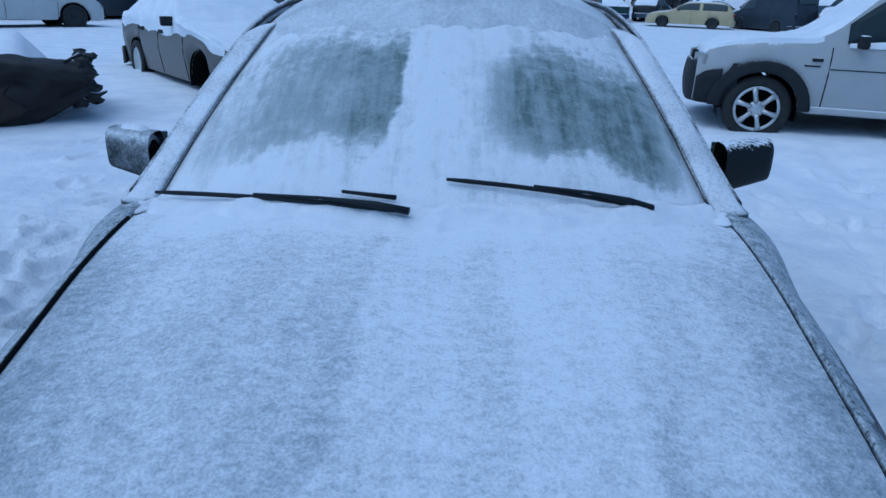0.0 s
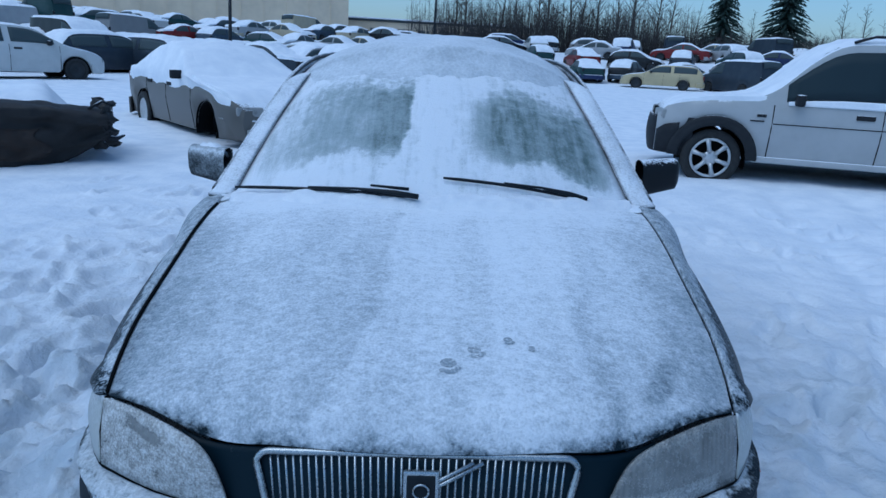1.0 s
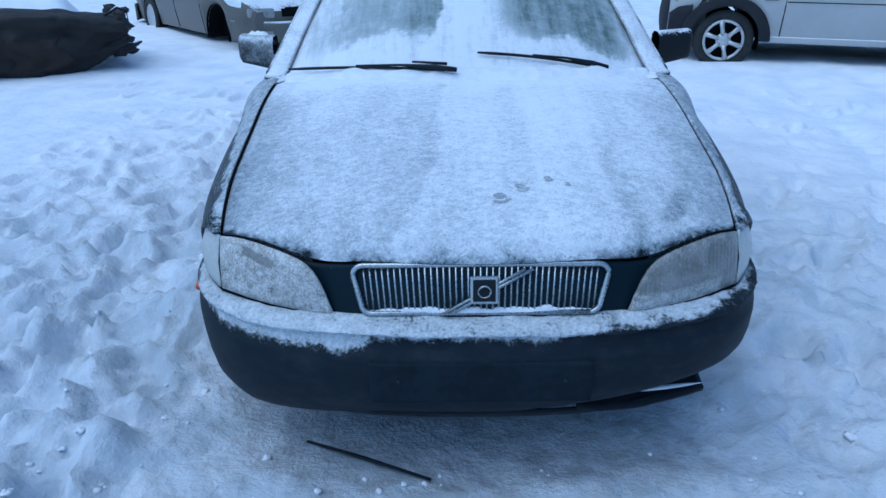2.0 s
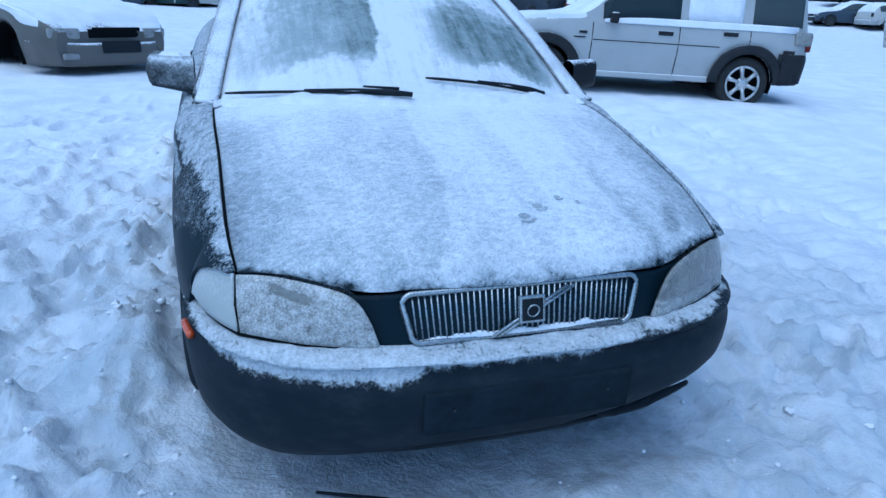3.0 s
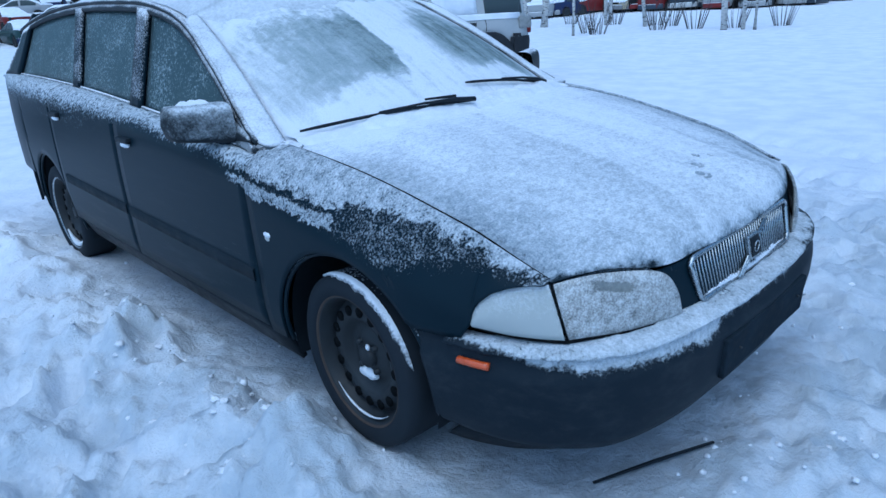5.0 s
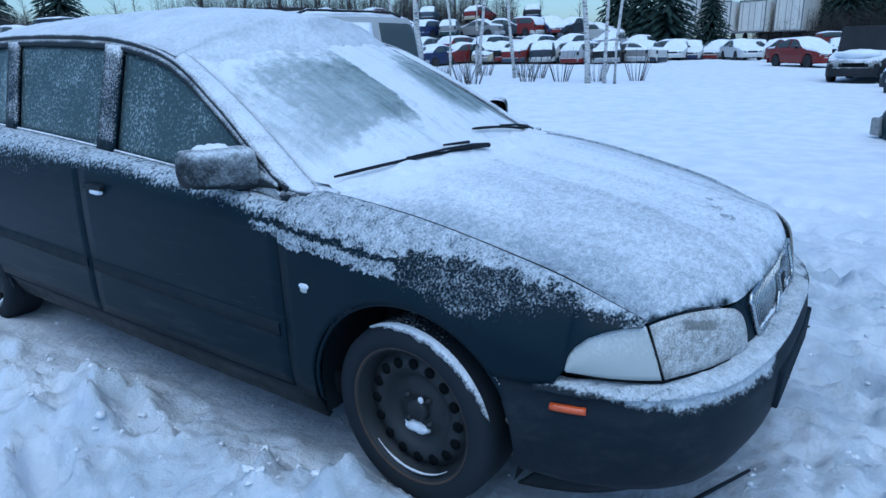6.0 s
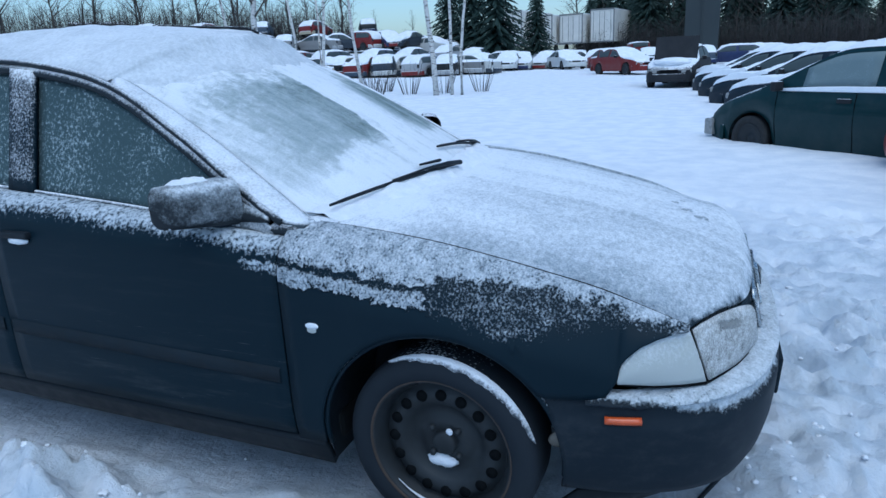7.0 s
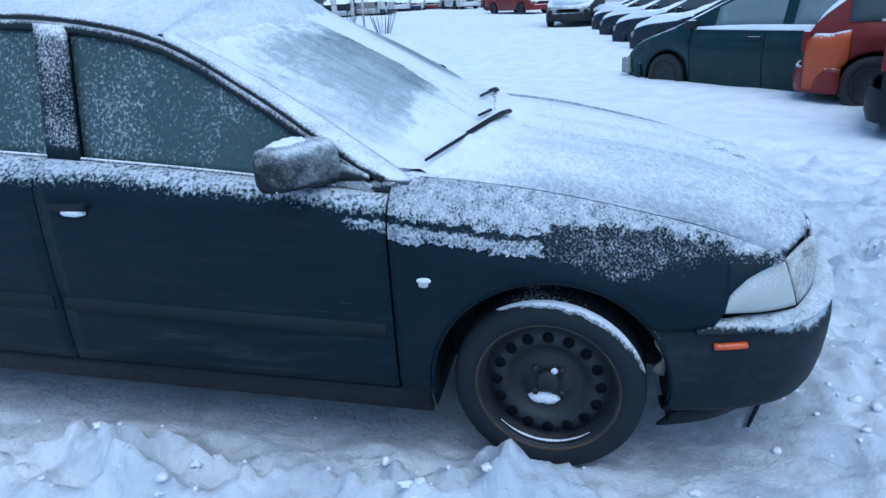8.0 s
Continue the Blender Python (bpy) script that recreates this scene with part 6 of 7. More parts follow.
def vehicle(name, label, category, sh, mat, m=None, group="", snow=0.07, panes=((0.08, 0.47), (0.53, 0.95)), wheels=(1, 1, 1, 1), rim=None, spokes=0,
            clad=False, seams=(), handles=(), glass=None, far=False, hood_snow=True, grille=True, mirrors=True, nu=46, rails=False, belt_snow=False, shroud=0.0):
    """A vehicle from a Shape, with its glass, wheels, bumpers, lamps and load of snow; the front points to -y."""
    car = thing(name, m if m is not None else Matrix(), label, category, group)
    rim = rim or M_STEEL
    glass = glass or M_FARGLASS
    yo = -sh.L / 2
    extra = []
    for a in sh.axles:
        extra += [a + sh.R * 1.16 * math.cos(t) for t in lin(0.03, math.pi - 0.03, 12)]
    ys = sorted(set([round(v, 3) for v in lin(0.0, sh.L, nu)] + [round(v, 3) for v in extra]))
    ks = [0, 0.5, 1, 1.3, 1.7, 2, 2.5, 3, 3.2, 3.45, 3.7, 4]

    def hull(y, q):
        k = 4 - abs(q)
        x, z = sh.sec(y, k)
        return (math.copysign(x, q) if q else 0.0, yo + y, z)
    qs = [-(4 - k) for k in ks] + [4 - k for k in reversed(ks[:-1])]
    vs, fs = grid(hull, ys, qs)
    nq = len(qs)
    fs.append(tuple(range(nq)))
    fs.append(tuple(reversed(range((len(ys) - 1) * nq, len(ys) * nq))))
    body = raw("body", vs, fs, mat, car, smooth=True)
    es = body.modifiers.new("edges", "EDGE_SPLIT")
    es.split_angle = radians(38)

    def patch(pname, ya, yb, ka, kb, pm, s, out=0.008, par=car, n1=10, n2=5, cut=None):
        def fn(u, v):
            y, k = ya + (yb - ya) * u, ka + (kb - ka) * v
            if cut:
                y, k = cut(u, v, y, k)
            x, z = sh.sec(y, k)
            up = 0.6 if k > 3 else (0.25 if k > 2 else 0.0)
            return (s * (x + out * (1 - up * 0.8)), yo + y, z + out * up * 1.3)
        return raw(pname, *grid(fn, lin(0, 1, n1), lin(0, 1, n2)), pm, par, thick=0.006)
    # glass
    cab0, cab1 = sh.cowl + 0.10, sh.roof1 + (sh.tail - sh.roof1) * 0.75
    for s in (-1, 1):
        for a, b in panes:
            y0, y1 = cab0 + (cab1 - cab0) * a, cab0 + (cab1 - cab0) * b
            def cut(u, v, y, k):
                # keep the pane under the sloping pillars
                return y, k
            patch("side_window", y0, y1, 2.10, 2.88, glass, s, cut=cut)
    for nm, a, b in (("windscreen", sh.cowl + 0.04, sh.roof0 - 0.03), ("rear_window", sh.roof1 + 0.06, sh.tail - 0.02)):
        if b - a > 0.08:
            def fn(u, v, a=a, b=b):
                y = a + (b - a) * v
                k = 3.10 + 0.9 * (1 - abs(u))
                x, z = sh.sec(y, k)
                return (math.copysign(x, u) if u else 0.0, yo + y - 0.004, z + 0.008)
            raw(nm, *grid(fn, lin(-1, 1, 13), lin(0, 1, 8)), glass, car, thick=0.005)
    # bumpers, lamps, grille
    bm_mat = M_CLAD if clad else mat
    for nm, y, d in (("front_bumper", 0.0, -1), ("rear_bumper", sh.L, 1)):
        def fb(u, v, y=y, d=d):
            zz = sh.low - 0.02 + (0.44 if clad else 0.27) * v
            a = abs(u)
            dep = 0.07 * math.sin(math.pi * (0.2 + 0.6 * v))
            return (u * (sh.W / 2 * 0.97 + 0.02), yo + y + d * dep * (1 - a ** 4) - d * 0.42 * a ** 5 + d * 0.02, zz)
        bp_ = raw(nm, *grid(fb, lin(-1, 1, 19), lin(0, 1, 6)), bm_mat, car, thick=0.03)
        if d < 0 and grille:
            part("intake", boxed((sh.W * 0.42, 0.03, 0.07), (0, yo - 0.05, sh.low + 0.08), 0.01), M_GAP, bp_)
    zf = sh.zt(0.06)
    for s in (-1, 1):
        part("headlamp", boxed((sh.W * 0.20, 0.10, 0.12), (s * sh.W * 0.335, yo + 0.055, zf - 0.085), 0.03, Matrix.Rotation(s * radians(14), 4, "Z")), M_FARLAMP, car)
        zt_ = min(sh.belt_z, sh.zt(sh.L - 0.05)) - 0.12
        part("tail_lamp", boxed((0.14, 0.08, 0.22), (s * (sh.w(sh.L - 0.05) - 0.07), yo + sh.L - 0.02, zt_), 0.02), M_CLAD if far else M_RED, car)
    if grille:
        part("grille", boxed((sh.W * 0.36, 0.05, 0.10), (0, yo + 0.01, zf - 0.085), 0.012), M_GAP, car)
    if mirrors:
        for s in (-1, 1):
            part("door_mirror", boxed((0.16, 0.09, 0.13), (s * (sh.W / 2 + 0.06), yo + sh.cowl + 0.45, sh.belt_z + 0.05), 0.03), M_CLAD, car)
    # wheels
    n = 0
    for a in sh.axles:
        for s in (-1, 1):
            if wheels[n]:
                wheel_parts(car, s * (sh.W / 2 - 0.10), yo + a, sh.R, s, rim, spokes)
            n += 1
            if far:
                continue
            raw("wheel_well", *grid(lambda u, v, a=a, s=s: (s * (sh.W / 2 - 0.02 - 0.35 * v), yo + a + sh.R * 1.17 * math.cos(u), sh.R + sh.R * 1.17 * math.sin(u) * 0.985), lin(-0.3, math.pi + 0.3, 16), [0, 1]), M_GAP, car)
            if clad:
                def cl(u, v, a=a, s=s):
                    r = sh.R * (1.12 + 0.36 * v)
                    yy, zz = a + r * math.cos(u), sh.R + r * math.sin(u)
                    zz = max(sh.low, zz)
                    x, _ = sh.sec(min(max(yy, 0.02), sh.L - 0.02), 1.2)
                    return (s * (x + 0.028 * (1 - v * 0.5)), yo + yy, zz)
                raw("wheel_arch_trim", *grid(cl, lin(-0.15, math.pi + 0.15, 22), lin(0, 1, 4)), M_CLAD, car, thick=0.02)
    if clad:
        for s in (-1, 1):
            patch("corner_cladding", 0.0, sh.axles[0] - sh.R * 1.17, 0.0, 1.30, M_CLAD, s, 0.030)
            patch("corner_cladding", sh.axles[1] + sh.R * 1.17, sh.L, 0.0, 1.25, M_CLAD, s, 0.030)
    if belt_snow:
        for s in (-1, 1):
            patch("ledge_snow", cab0 + 0.25, cab1 - 0.1, 1.97, 2.10, M_DEEPSNOW, s, 0.016)
    part("underbody", boxed((sh.W * 0.70, sh.L * 0.92, 0.22), (0, 0, sh.low + 0.10), 0.03), M_GAP, car)
    # door seams and handles
    for y in seams:
        for s in (-1, 1):
            raw("door_seam", *sweep([(s * (sh.sec(y, k)[0] + 0.001), yo + y, sh.sec(y, k)[1]) for k in (0.05, 0.4, 0.8, 1.2, 1.6, 1.95)], 0.006, 5), M_GAP, car)
    for y in handles:
        for s in (-1, 1):
            x, z = sh.sec(y, 1.72)
            part("door_handle", boxed((0.03, 0.19, 0.055), (s * (x + 0.006), yo + y, z), 0.012), M_CLAD, car)
    if rails:
        for s in (-1, 1):
            x, z = sh.sec((sh.roof0 + sh.roof1) / 2, 3.05)
            raw("roof_rail", *sweep([(s * x, yo + y, z + (0.07 if 0.02 < t < 0.98 else 0.0)) for t, y in zip(lin(0, 1, 10), lin(sh.roof0 + 0.1, sh.roof1 - 0.05, 10))], 0.018, 6), M_CLAD, car)
    # snow load
    if snow:
        caps = []

        def cap(a, b, kmin, th, seed):
            def fn(u, v):
                y = a + (b - a) * v
                k = 4 - (4 - kmin) * abs(u)
                x, z = sh.sec(y, k)
                e = max(0.0, min(1.0, (1 - abs(u)) / 0.16, v / 0.10, (1 - v) / 0.10)) ** 0.5
                h = th * e * (1 + 0.5 * fbm(x * 2.2 * (1 if u > 0 else -1) + seed, y * 2.2, seed)) - 0.006
                return (math.copysign(x, u) if u else 0.0, yo + y, z + h)
            caps.append(grid(fn, lin(-1, 1, 17), lin(0, 1, 16)))
        cap(sh.roof0 - 0.05, sh.roof1 + 0.12, 3.0, snow, 1.3)
        if hood_snow:
            cap(0.10, sh.cowl + 0.12, 2.25, snow * 0.9, 4.1)
        cap(sh.cowl - 0.02, sh.roof0 + 0.08, 3.02, snow * 0.7, 7.7)
        if sh.L - sh.tail > 0.35:
            cap(sh.tail - 0.1, sh.L - 0.06, 2.3, snow * 0.9, 2.2)
        if sh.tail - sh.roof1 > 0.35:
            cap(sh.roof1 - 0.05, sh.tail + 0.05, 3.05, snow * 0.6, 5.2)
        if shroud:
            # a blanket drawn down over windows and shoulders, its hem uneven
            def drape(u, v):
                y = 0.16 + (sh.L - 0.30) * v
                a = abs(u)
                hem = shroud + 0.22 * fbm(y * 1.7, 3 if u > 0 else 8, 0.5, 3)
                x, z = sh.sec(y, max(1.05, 4 - (4 - hem) * a))
                th = 0.05 * min(1.0, 5 * (1 - a), 8 * v, 8 * (1 - v)) * (1 + 0.6 * fbm(y * 1.9, u * 2, 6)) - 0.004
                return (math.copysign(x + th * min(1.0, 2 * a), u) if u else 0.0, yo + y, z + th * (1 - 0.7 * a))
            caps.append(grid(drape, lin(-1, 1, 41), lin(0, 1, 60)))
        if far:
            caps = [join(caps)]
        for v_, f_ in caps:
            raw("snow", v_, f_, M_DEEPSNOW, car, "layer of snow")
    return car


SEDAN = Shape(4.6, 1.74, [(0, 0.62), (0.12, 0.72), (0.5, 0.82), (1.25, 0.93), (1.55, 1.07), (2.05, 1.35), (2.5, 1.42), (3.0, 1.40), (3.35, 1.28), (3.85, 1.03), (4.3, 0.98), (4.6, 0.90)],
              0.93, 1.28, 2.12, 3.05, 3.85, (0.88, 3.55))
HATCH = Shape(4.0, 1.68, [(0, 0.60), (0.12, 0.70), (0.45, 0.82), (0.98, 0.94), (1.25, 1.08), (1.75, 1.36), (2.3, 1.43), (3.2, 1.40), (3.55, 1.30), (3.85, 1.05), (4.0, 0.80)],
              0.93, 1.02, 1.85, 3.30, 3.86, (0.80, 3.30))
ESTATE = Shape(4.65, 1.74, [(0, 0.62), (0.12, 0.72), (0.5, 0.83), (1.2, 0.94), (1.5, 1.08), (2.0, 1.36), (2.5, 1.44), (3.9, 1.42), (4.25, 1.33), (4.5, 1.08), (4.65, 0.80)],
               0.94, 1.24, 2.1, 4.0, 4.52, (0.88, 3.56))
VAN = Shape(4.9, 1.85, [(0, 0.75), (0.12, 0.95), (0.6, 1.10), (0.9, 1.22), (1.5, 1.75), (1.9, 1.92), (4.6, 1.95), (4.8, 1.85), (4.9, 1.1)],
            1.12, 0.72, 1.75, 4.6, 4.86, (0.95, 3.75), 0.33, 0.86)
SUVS = Shape(4.15, 1.80, [(0, 0.80), (0.10, 0.92), (0.45, 1.00), (0.98, 1.06), (1.22, 1.17), (1.80, 1.66), (2.2, 1.73), (3.74, 1.74), (3.95, 1.68), (4.11, 1.25), (4.15, 0.90)],
             1.00, 1.03, 1.87, 3.78, 4.12, (0.64, 3.30), 0.335, 0.80, 0.36)
MPV = Shape(4.5, 1.78, [(0, 0.52), (0.12, 0.64), (0.35, 0.78), (0.85, 0.96), (1.05, 1.03), (1.95, 1.46), (2.4, 1.53), (3.9, 1.50), (4.2, 1.38), (4.4, 1.08), (4.5, 0.80)],
            0.98, 0.90, 1.98, 3.95, 4.42, (0.88, 3.50), 0.31, 0.80, 0.22)


def on_ground(x, y, rz=0.0, dz=0.0, pitch=0.0, roll=0.0):
    return pose(x, y, ground_z(x, y) + dz, pitch, roll, rz)


# silver off-road car beside the yard
SUV = vehicle("off_road_car", "silver off-road car with black plastic arches and alloy wheels", "car", SUVS, M_SILVER, on_ground(4.79, 7.44, 255, -0.15), snow=0.05,
              panes=((0.08, 0.42), (0.455, 0.70), (0.745, 0.985)), rim=M_ALLOY, spokes=6, clad=True, seams=(1.24, 2.36, 3.28), handles=(2.18, 3.02), rails=True, belt_snow=True)
for s in (-1, 1):
    part("side_vent", boxed((0.02, 0.10, 0.035), (s * 0.905, -2.075 + 1.12, 0.86), 0.006), M_CLAD, SUV)
    part("side_step", boxed((0.10, 1.75, 0.07), (s * 0.86, -0.12, 0.36), 0.02), M_SILVER, SUV)
    part("tail_light", boxed((0.06, 0.22, 0.17), (s * 0.835, 1.93, 0.93), 0.03), M_FARLAMP, SUV)
    # dark bead that draws the shade of the waist crease
    raw("waist_crease", *sweep([(s * (SUVS.sec(y, 1.36)[0] + 0.002), -2.075 + y, SUVS.sec(y, 1.36)[1]) for y in lin(1.25, 2.9, 14)], 0.005, 5), M_GAP, SUV)
    part("vent_slot", boxed((0.02, 0.15, 0.018), (s * 0.905, -2.075 + 1.08, 0.80), 0.004), M_CLAD, SUV)

# beige saloon that lost its front wheel
front_panes = [c for c in SUV.children if c.name.startswith("side_window") and sum(v.co.y for v in c.data.vertices) < 0]
for c in SUV.children:
    if c.name.startswith("side_window"):
        ym = sum(v.co.y for v in c.data.vertices) / len(c.data.vertices)
        c.data.materials[0] = M_CABGLASS if c in front_panes else (M_SNOW if ym < 1.0 else M_FARGLASS)
GOLD = vehicle("saloon_car", "beige-silver saloon car under thick snow, front wheel missing", "car", SEDAN, M_GOLD, on_ground(-3.48, 9.95, 40, -0.17, 0), snow=0.07, shroud=1.62,
               wheels=(0, 0, 1, 1), rim=M_ALLOY, seams=(1.35, 2.36, 3.25), handles=(2.2, 3.1), glass=M_PALEGLASS, belt_snow=True)
part("plate_holder", boxed((0.50, 0.03, 0.14), (0.05, -2.385, 0.44), 0.006), M_TRIM, GOLD, "empty dark number plate holder")
for s in (-1, 1):
    part("fog_lamp", boxed((0.20, 0.05, 0.07), (s * 0.56, -2.335, 0.34), 0.02), M_FARLAMP, GOLD)
for k in (0, 1):
    part("grille_slot", boxed((0.62 - 0.06 * k, 0.03, 0.045), (0.05, -2.305, 0.64 - 0.06 * k), 0.012), M_GAP, GOLD)

for c in GOLD.children:
    if c.name.startswith("side_window") or c.name.startswith("windscreen"):
        c.data.materials[0] = M_SNOW

# teal car without its headlamp
TEAL = vehicle("green_people_carrier", "teal green people carrier without headlamp, snow on its roof", "car", MPV, M_GREEN, on_ground(7.75, -1.85, 134, -0.25), snow=0.06, hood_snow=False,
               wheels=(1, 1, 1, 1), panes=((0.20, 0.49), (0.535, 0.78), (0.81, 0.97)), seams=(1.30, 2.42, 3.35), handles=(2.28, 3.2), grille=False, belt_snow=True, glass=M_PALEGLASS)
part("broken_lamp", boxed((0.10, 0.16, 0.24), (0.80, -2.17, 0.42), 0.03), M_FARLAMP, TEAL)
raw("torn_bumper", *sweep([(0.95, -2.05, 0.22), (0.6, -2.38, 0.19), (-0.1, -2.5, 0.18), (-0.7, -2.3, 0.22)], [0.03, 0.04, 0.03, 0.02], 6), M_CLAD, TEAL)

# red hatchback with an orange rear panel
RED = vehicle("red_hatchback", "faded red hatchback with an orange rear panel, snow on its tyre", "car", HATCH, M_RED, on_ground(5.86, -3.62, -21, -0.12), snow=0.05, seams=(1.25, 2.5), handles=(2.36,), rim=M_STEEL)
for s in (-1, 1):
    raw("rear_quarter_panel", *grid(lambda u, v, s=s: (lambda q: (s * (q[0] + 0.012), -2.0 + 3.55 + 0.42 * u, q[1]))(HATCH.sec(3.55 + 0.42 * u, 0.05 + 1.75 * v)), lin(0, 1, 6), lin(0, 1, 6)), M_ORANGE, RED, "bare orange panel", thick=0.01)
    for i, z in enumerate((0.98, 0.92)):
        part("side_mark", boxed((0.01, 0.20 - 0.04 * i, 0.03), (s * 0.80, 1.2, z), 0.003), M_WHITE, RED, "pale side mark")
vehicle("black_hatchback", "black hatchback parked beside the red car", "car", HATCH, M_TRIM, on_ground(3.80, -3.69, -21, -0.10), snow=0.08)

# white car and cream estate
vehicle("white_hatchback", "white hatchback with one dark wheel arch, parked in snow", "car", HATCH, M_WHITE, on_ground(-11.4, 17.6, 140, -0.05), snow=0.02, wheels=(1, 1, 1, 1), seams=(1.2, 2.4), handles=(2.2,))
vehicle("cream_estate_car", "cream estate car standing alone on the snow", "car", ESTATE, M_CREAM, on_ground(13.0, 40.5, 252, -0.03), snow=0.02, seams=(1.3, 2.4, 3.3))


# black wreck with a crumpled flank under a heap of snow
WRECK = thing("wrecked_car", on_ground(-5.46, 6.02, -59.3, 0.05), "burnt black car wreck with crumpled flank under heaped snow", "wreck")
M_BURNT = simple("burnt_black_metal", (0.018, 0.017, 0.017), 0.7, 0.2, 0.5, 9, 0.6)
M_RUSTY = simple("brown_scorched_metal", (0.030, 0.022, 0.018), 0.8, 0.1, 0.5, 14, 0.5)


def wreck_top(u):
    return 0.57 + 0.045 * math.sin(u * 9 + 0.6) + 0.05 * fbm(u * 5, 0.3) - 0.06 * max(0.0, u - 0.85) / 0.15


def wreck_flank(u, v):
    # dented wall that rolls over into the roof edge, torn off at the end
    y = -2.2 + 4.0 * u
    top, low = wreck_top(u), -0.10 + 0.34 * max(0.0, (u - 0.82) / 0.18) ** 1.5 + 0.02 * fbm(u * 22, 5)
    k = min(1.0, v / 0.7)
    x = 0.80 + 0.12 * fbm(u * 7, k * 2.2, 3) + 0.035 * fbm(u * 21, k * 7, 1) - 0.12 * (1 - k) ** 2 - 0.9 * max(0.0, u - 0.9)
    z = low + (top - 0.07 - low) * k
    if v > 0.7:
        q = (v - 0.7) / 0.3
        x -= 0.32 * q ** 1.4
        z += 0.07 * math.sin(q * math.pi / 2) + 0.012 * fbm(u * 13, q * 3)
    return (x, y, z)


raw("flank", *grid(wreck_flank, lin(0, 1, 110), lin(0, 1, 28)), M_BURNT, WRECK, thick=0.02)
raw("end_panel", *grid(lambda u, v: (0.70 - 1.45 * u, 1.74 + 0.14 * fbm(u * 7, v * 4, 9) + 0.10 * math.sin(math.pi * u), 0.10 + 0.45 * v + 0.05 * fbm(u * 9, 2)), lin(0, 1, 40), lin(0, 1, 14)), M_BURNT, WRECK, thick=0.02)
for a, b, c, d in ((0.32, 0.22, 0.20, 0.40), (0.70, 0.14, 0.12, 0.36), (0.52, 0.10, 0.48, 0.18)):
    raw("scorched_panel", *grid(lambda u, v: (lambda q: (q[0] + 0.012, q[1], q[2]))(wreck_flank(a + b * u + 0.02 * math.sin(v * 6), c + d * v)), lin(0, 1, 20), lin(0, 1, 12)), M_RUSTY, WRECK, thick=0.008)
raw("bent_bar", *sweep([(0.62, 1.60, 0.52), (0.58, 1.74, 0.60), (0.52, 1.84, 0.56), (0.54, 1.84, 0.42), (0.60, 1.80, 0.34)], 0.015, 6), M_CLAD, WRECK)
raw("bumper_bracket", *sweep([(0.60, 1.72, 0.22), (0.56, 1.86, 0.20), (0.5, 1.95, 0.23)], [0.035, 0.03, 0.012], 6), M_CLAD, WRECK)


def wreck_snow(u, w):
    e = min(1.0, 7 * min(u, 1 - u) + 0.1)
    x = 0.60 - 1.75 * w + 0.05 * fbm(u * 9, 4) * (1 - w)
    z = (wreck_top(u) - 0.02) * (0.25 + 0.75 * e) + (0.16 * math.sin(math.pi * min(1.0, w * 0.8)) + 0.05 * fbm(u * 5, w * 3, 2)) * e * min(1.0, 6 * w)
    return (x, -2.25 + 4.0 * u, z * (1 - 0.8 * max(0.0, w - 0.7) / 0.3))


raw("heaped_snow", *grid(wreck_snow, lin(0, 1, 70), lin(0, 1, 30)), M_DEEPSNOW, WRECK, flip=True)

# ---- rows of scrap cars ----
rnd = random.Random(4)
PROTO = []
for nm, lab, sh, k in (("scrap_saloon", "scrapped saloon car buried under snow", SEDAN, {}), ("scrap_hatchback", "scrapped hatchback buried under snow", HATCH, {}),
                       ("scrap_estate", "scrapped estate car buried under snow", ESTATE, {}), ("scrap_van", "scrapped delivery van with a snowy roof", VAN, {"panes": ((0.02, 0.30),)}),
                       ("scrap_people_carrier", "scrapped people carrier with a snowy roof", MPV, {})):
    PROTO.append(vehicle(nm, lab, "car", sh, M_FARPAINT, pose(0, -420, 0), "rows of scrap cars", snow=0.10, nu=26, mirrors=False, far=True, **k))


first = {}


def scrap(x, y, rz, kind=None, dz=-0.14):
    i = kind if kind is not None else rnd.choices(range(5), (4, 4, 3, 0.7, 1))[0]
    m = on_ground(x, y, rz, dz, rnd.uniform(-1, 1), rnd.uniform(-1.5, 1.5))
    if i not in first:
        first[i] = PROTO[i]
        PROTO[i].matrix_world = m
        return PROTO[i]
    return copy_thing(PROTO[i], m)


# yard behind, to the north-west
for r in range(8):
    d = 27 + 5.8 * r + (2 if r > 3 else 0)
    n = 10 + r
    for k in range(n):
        a = radians(93 + 42 * (k + 0.5 * (r % 2) + rnd.uniform(-0.2, 0.2)) / n)
        x, y = d * math.cos(a) + rnd.uniform(-0.5, 0.5), d * math.sin(a) + rnd.uniform(-0.6, 0.6)
        if x > 1.5 or rnd.random() < 0.08:
            continue
        scrap(x, y, rnd.choice((150, 155, 330, 60, 240)) + rnd.uniform(-8, 8))
# beyond the cream estate
for r in range(4):
    for k in range(9):
        x, y = 2.0 + 3.6 * k + 1.2 * r + rnd.uniform(-0.6, 0.6), 47 + 5.5 * r - 0.25 * k * 2 + rnd.uniform(-0.8, 0.8)
        scrap(x, y, rnd.choice((70, 100, 160, 250, 190)) + rnd.uniform(-10, 10))
for x, y, rz, kd in ((17.2, 39.6, 200, 3), (20.0, 38.2, 150, 1), (23.0, 37.5, 170, 0), (27, 36, 160, 2), (31, 34, 150, 0)):
    scrap(x, y, rz, kd)
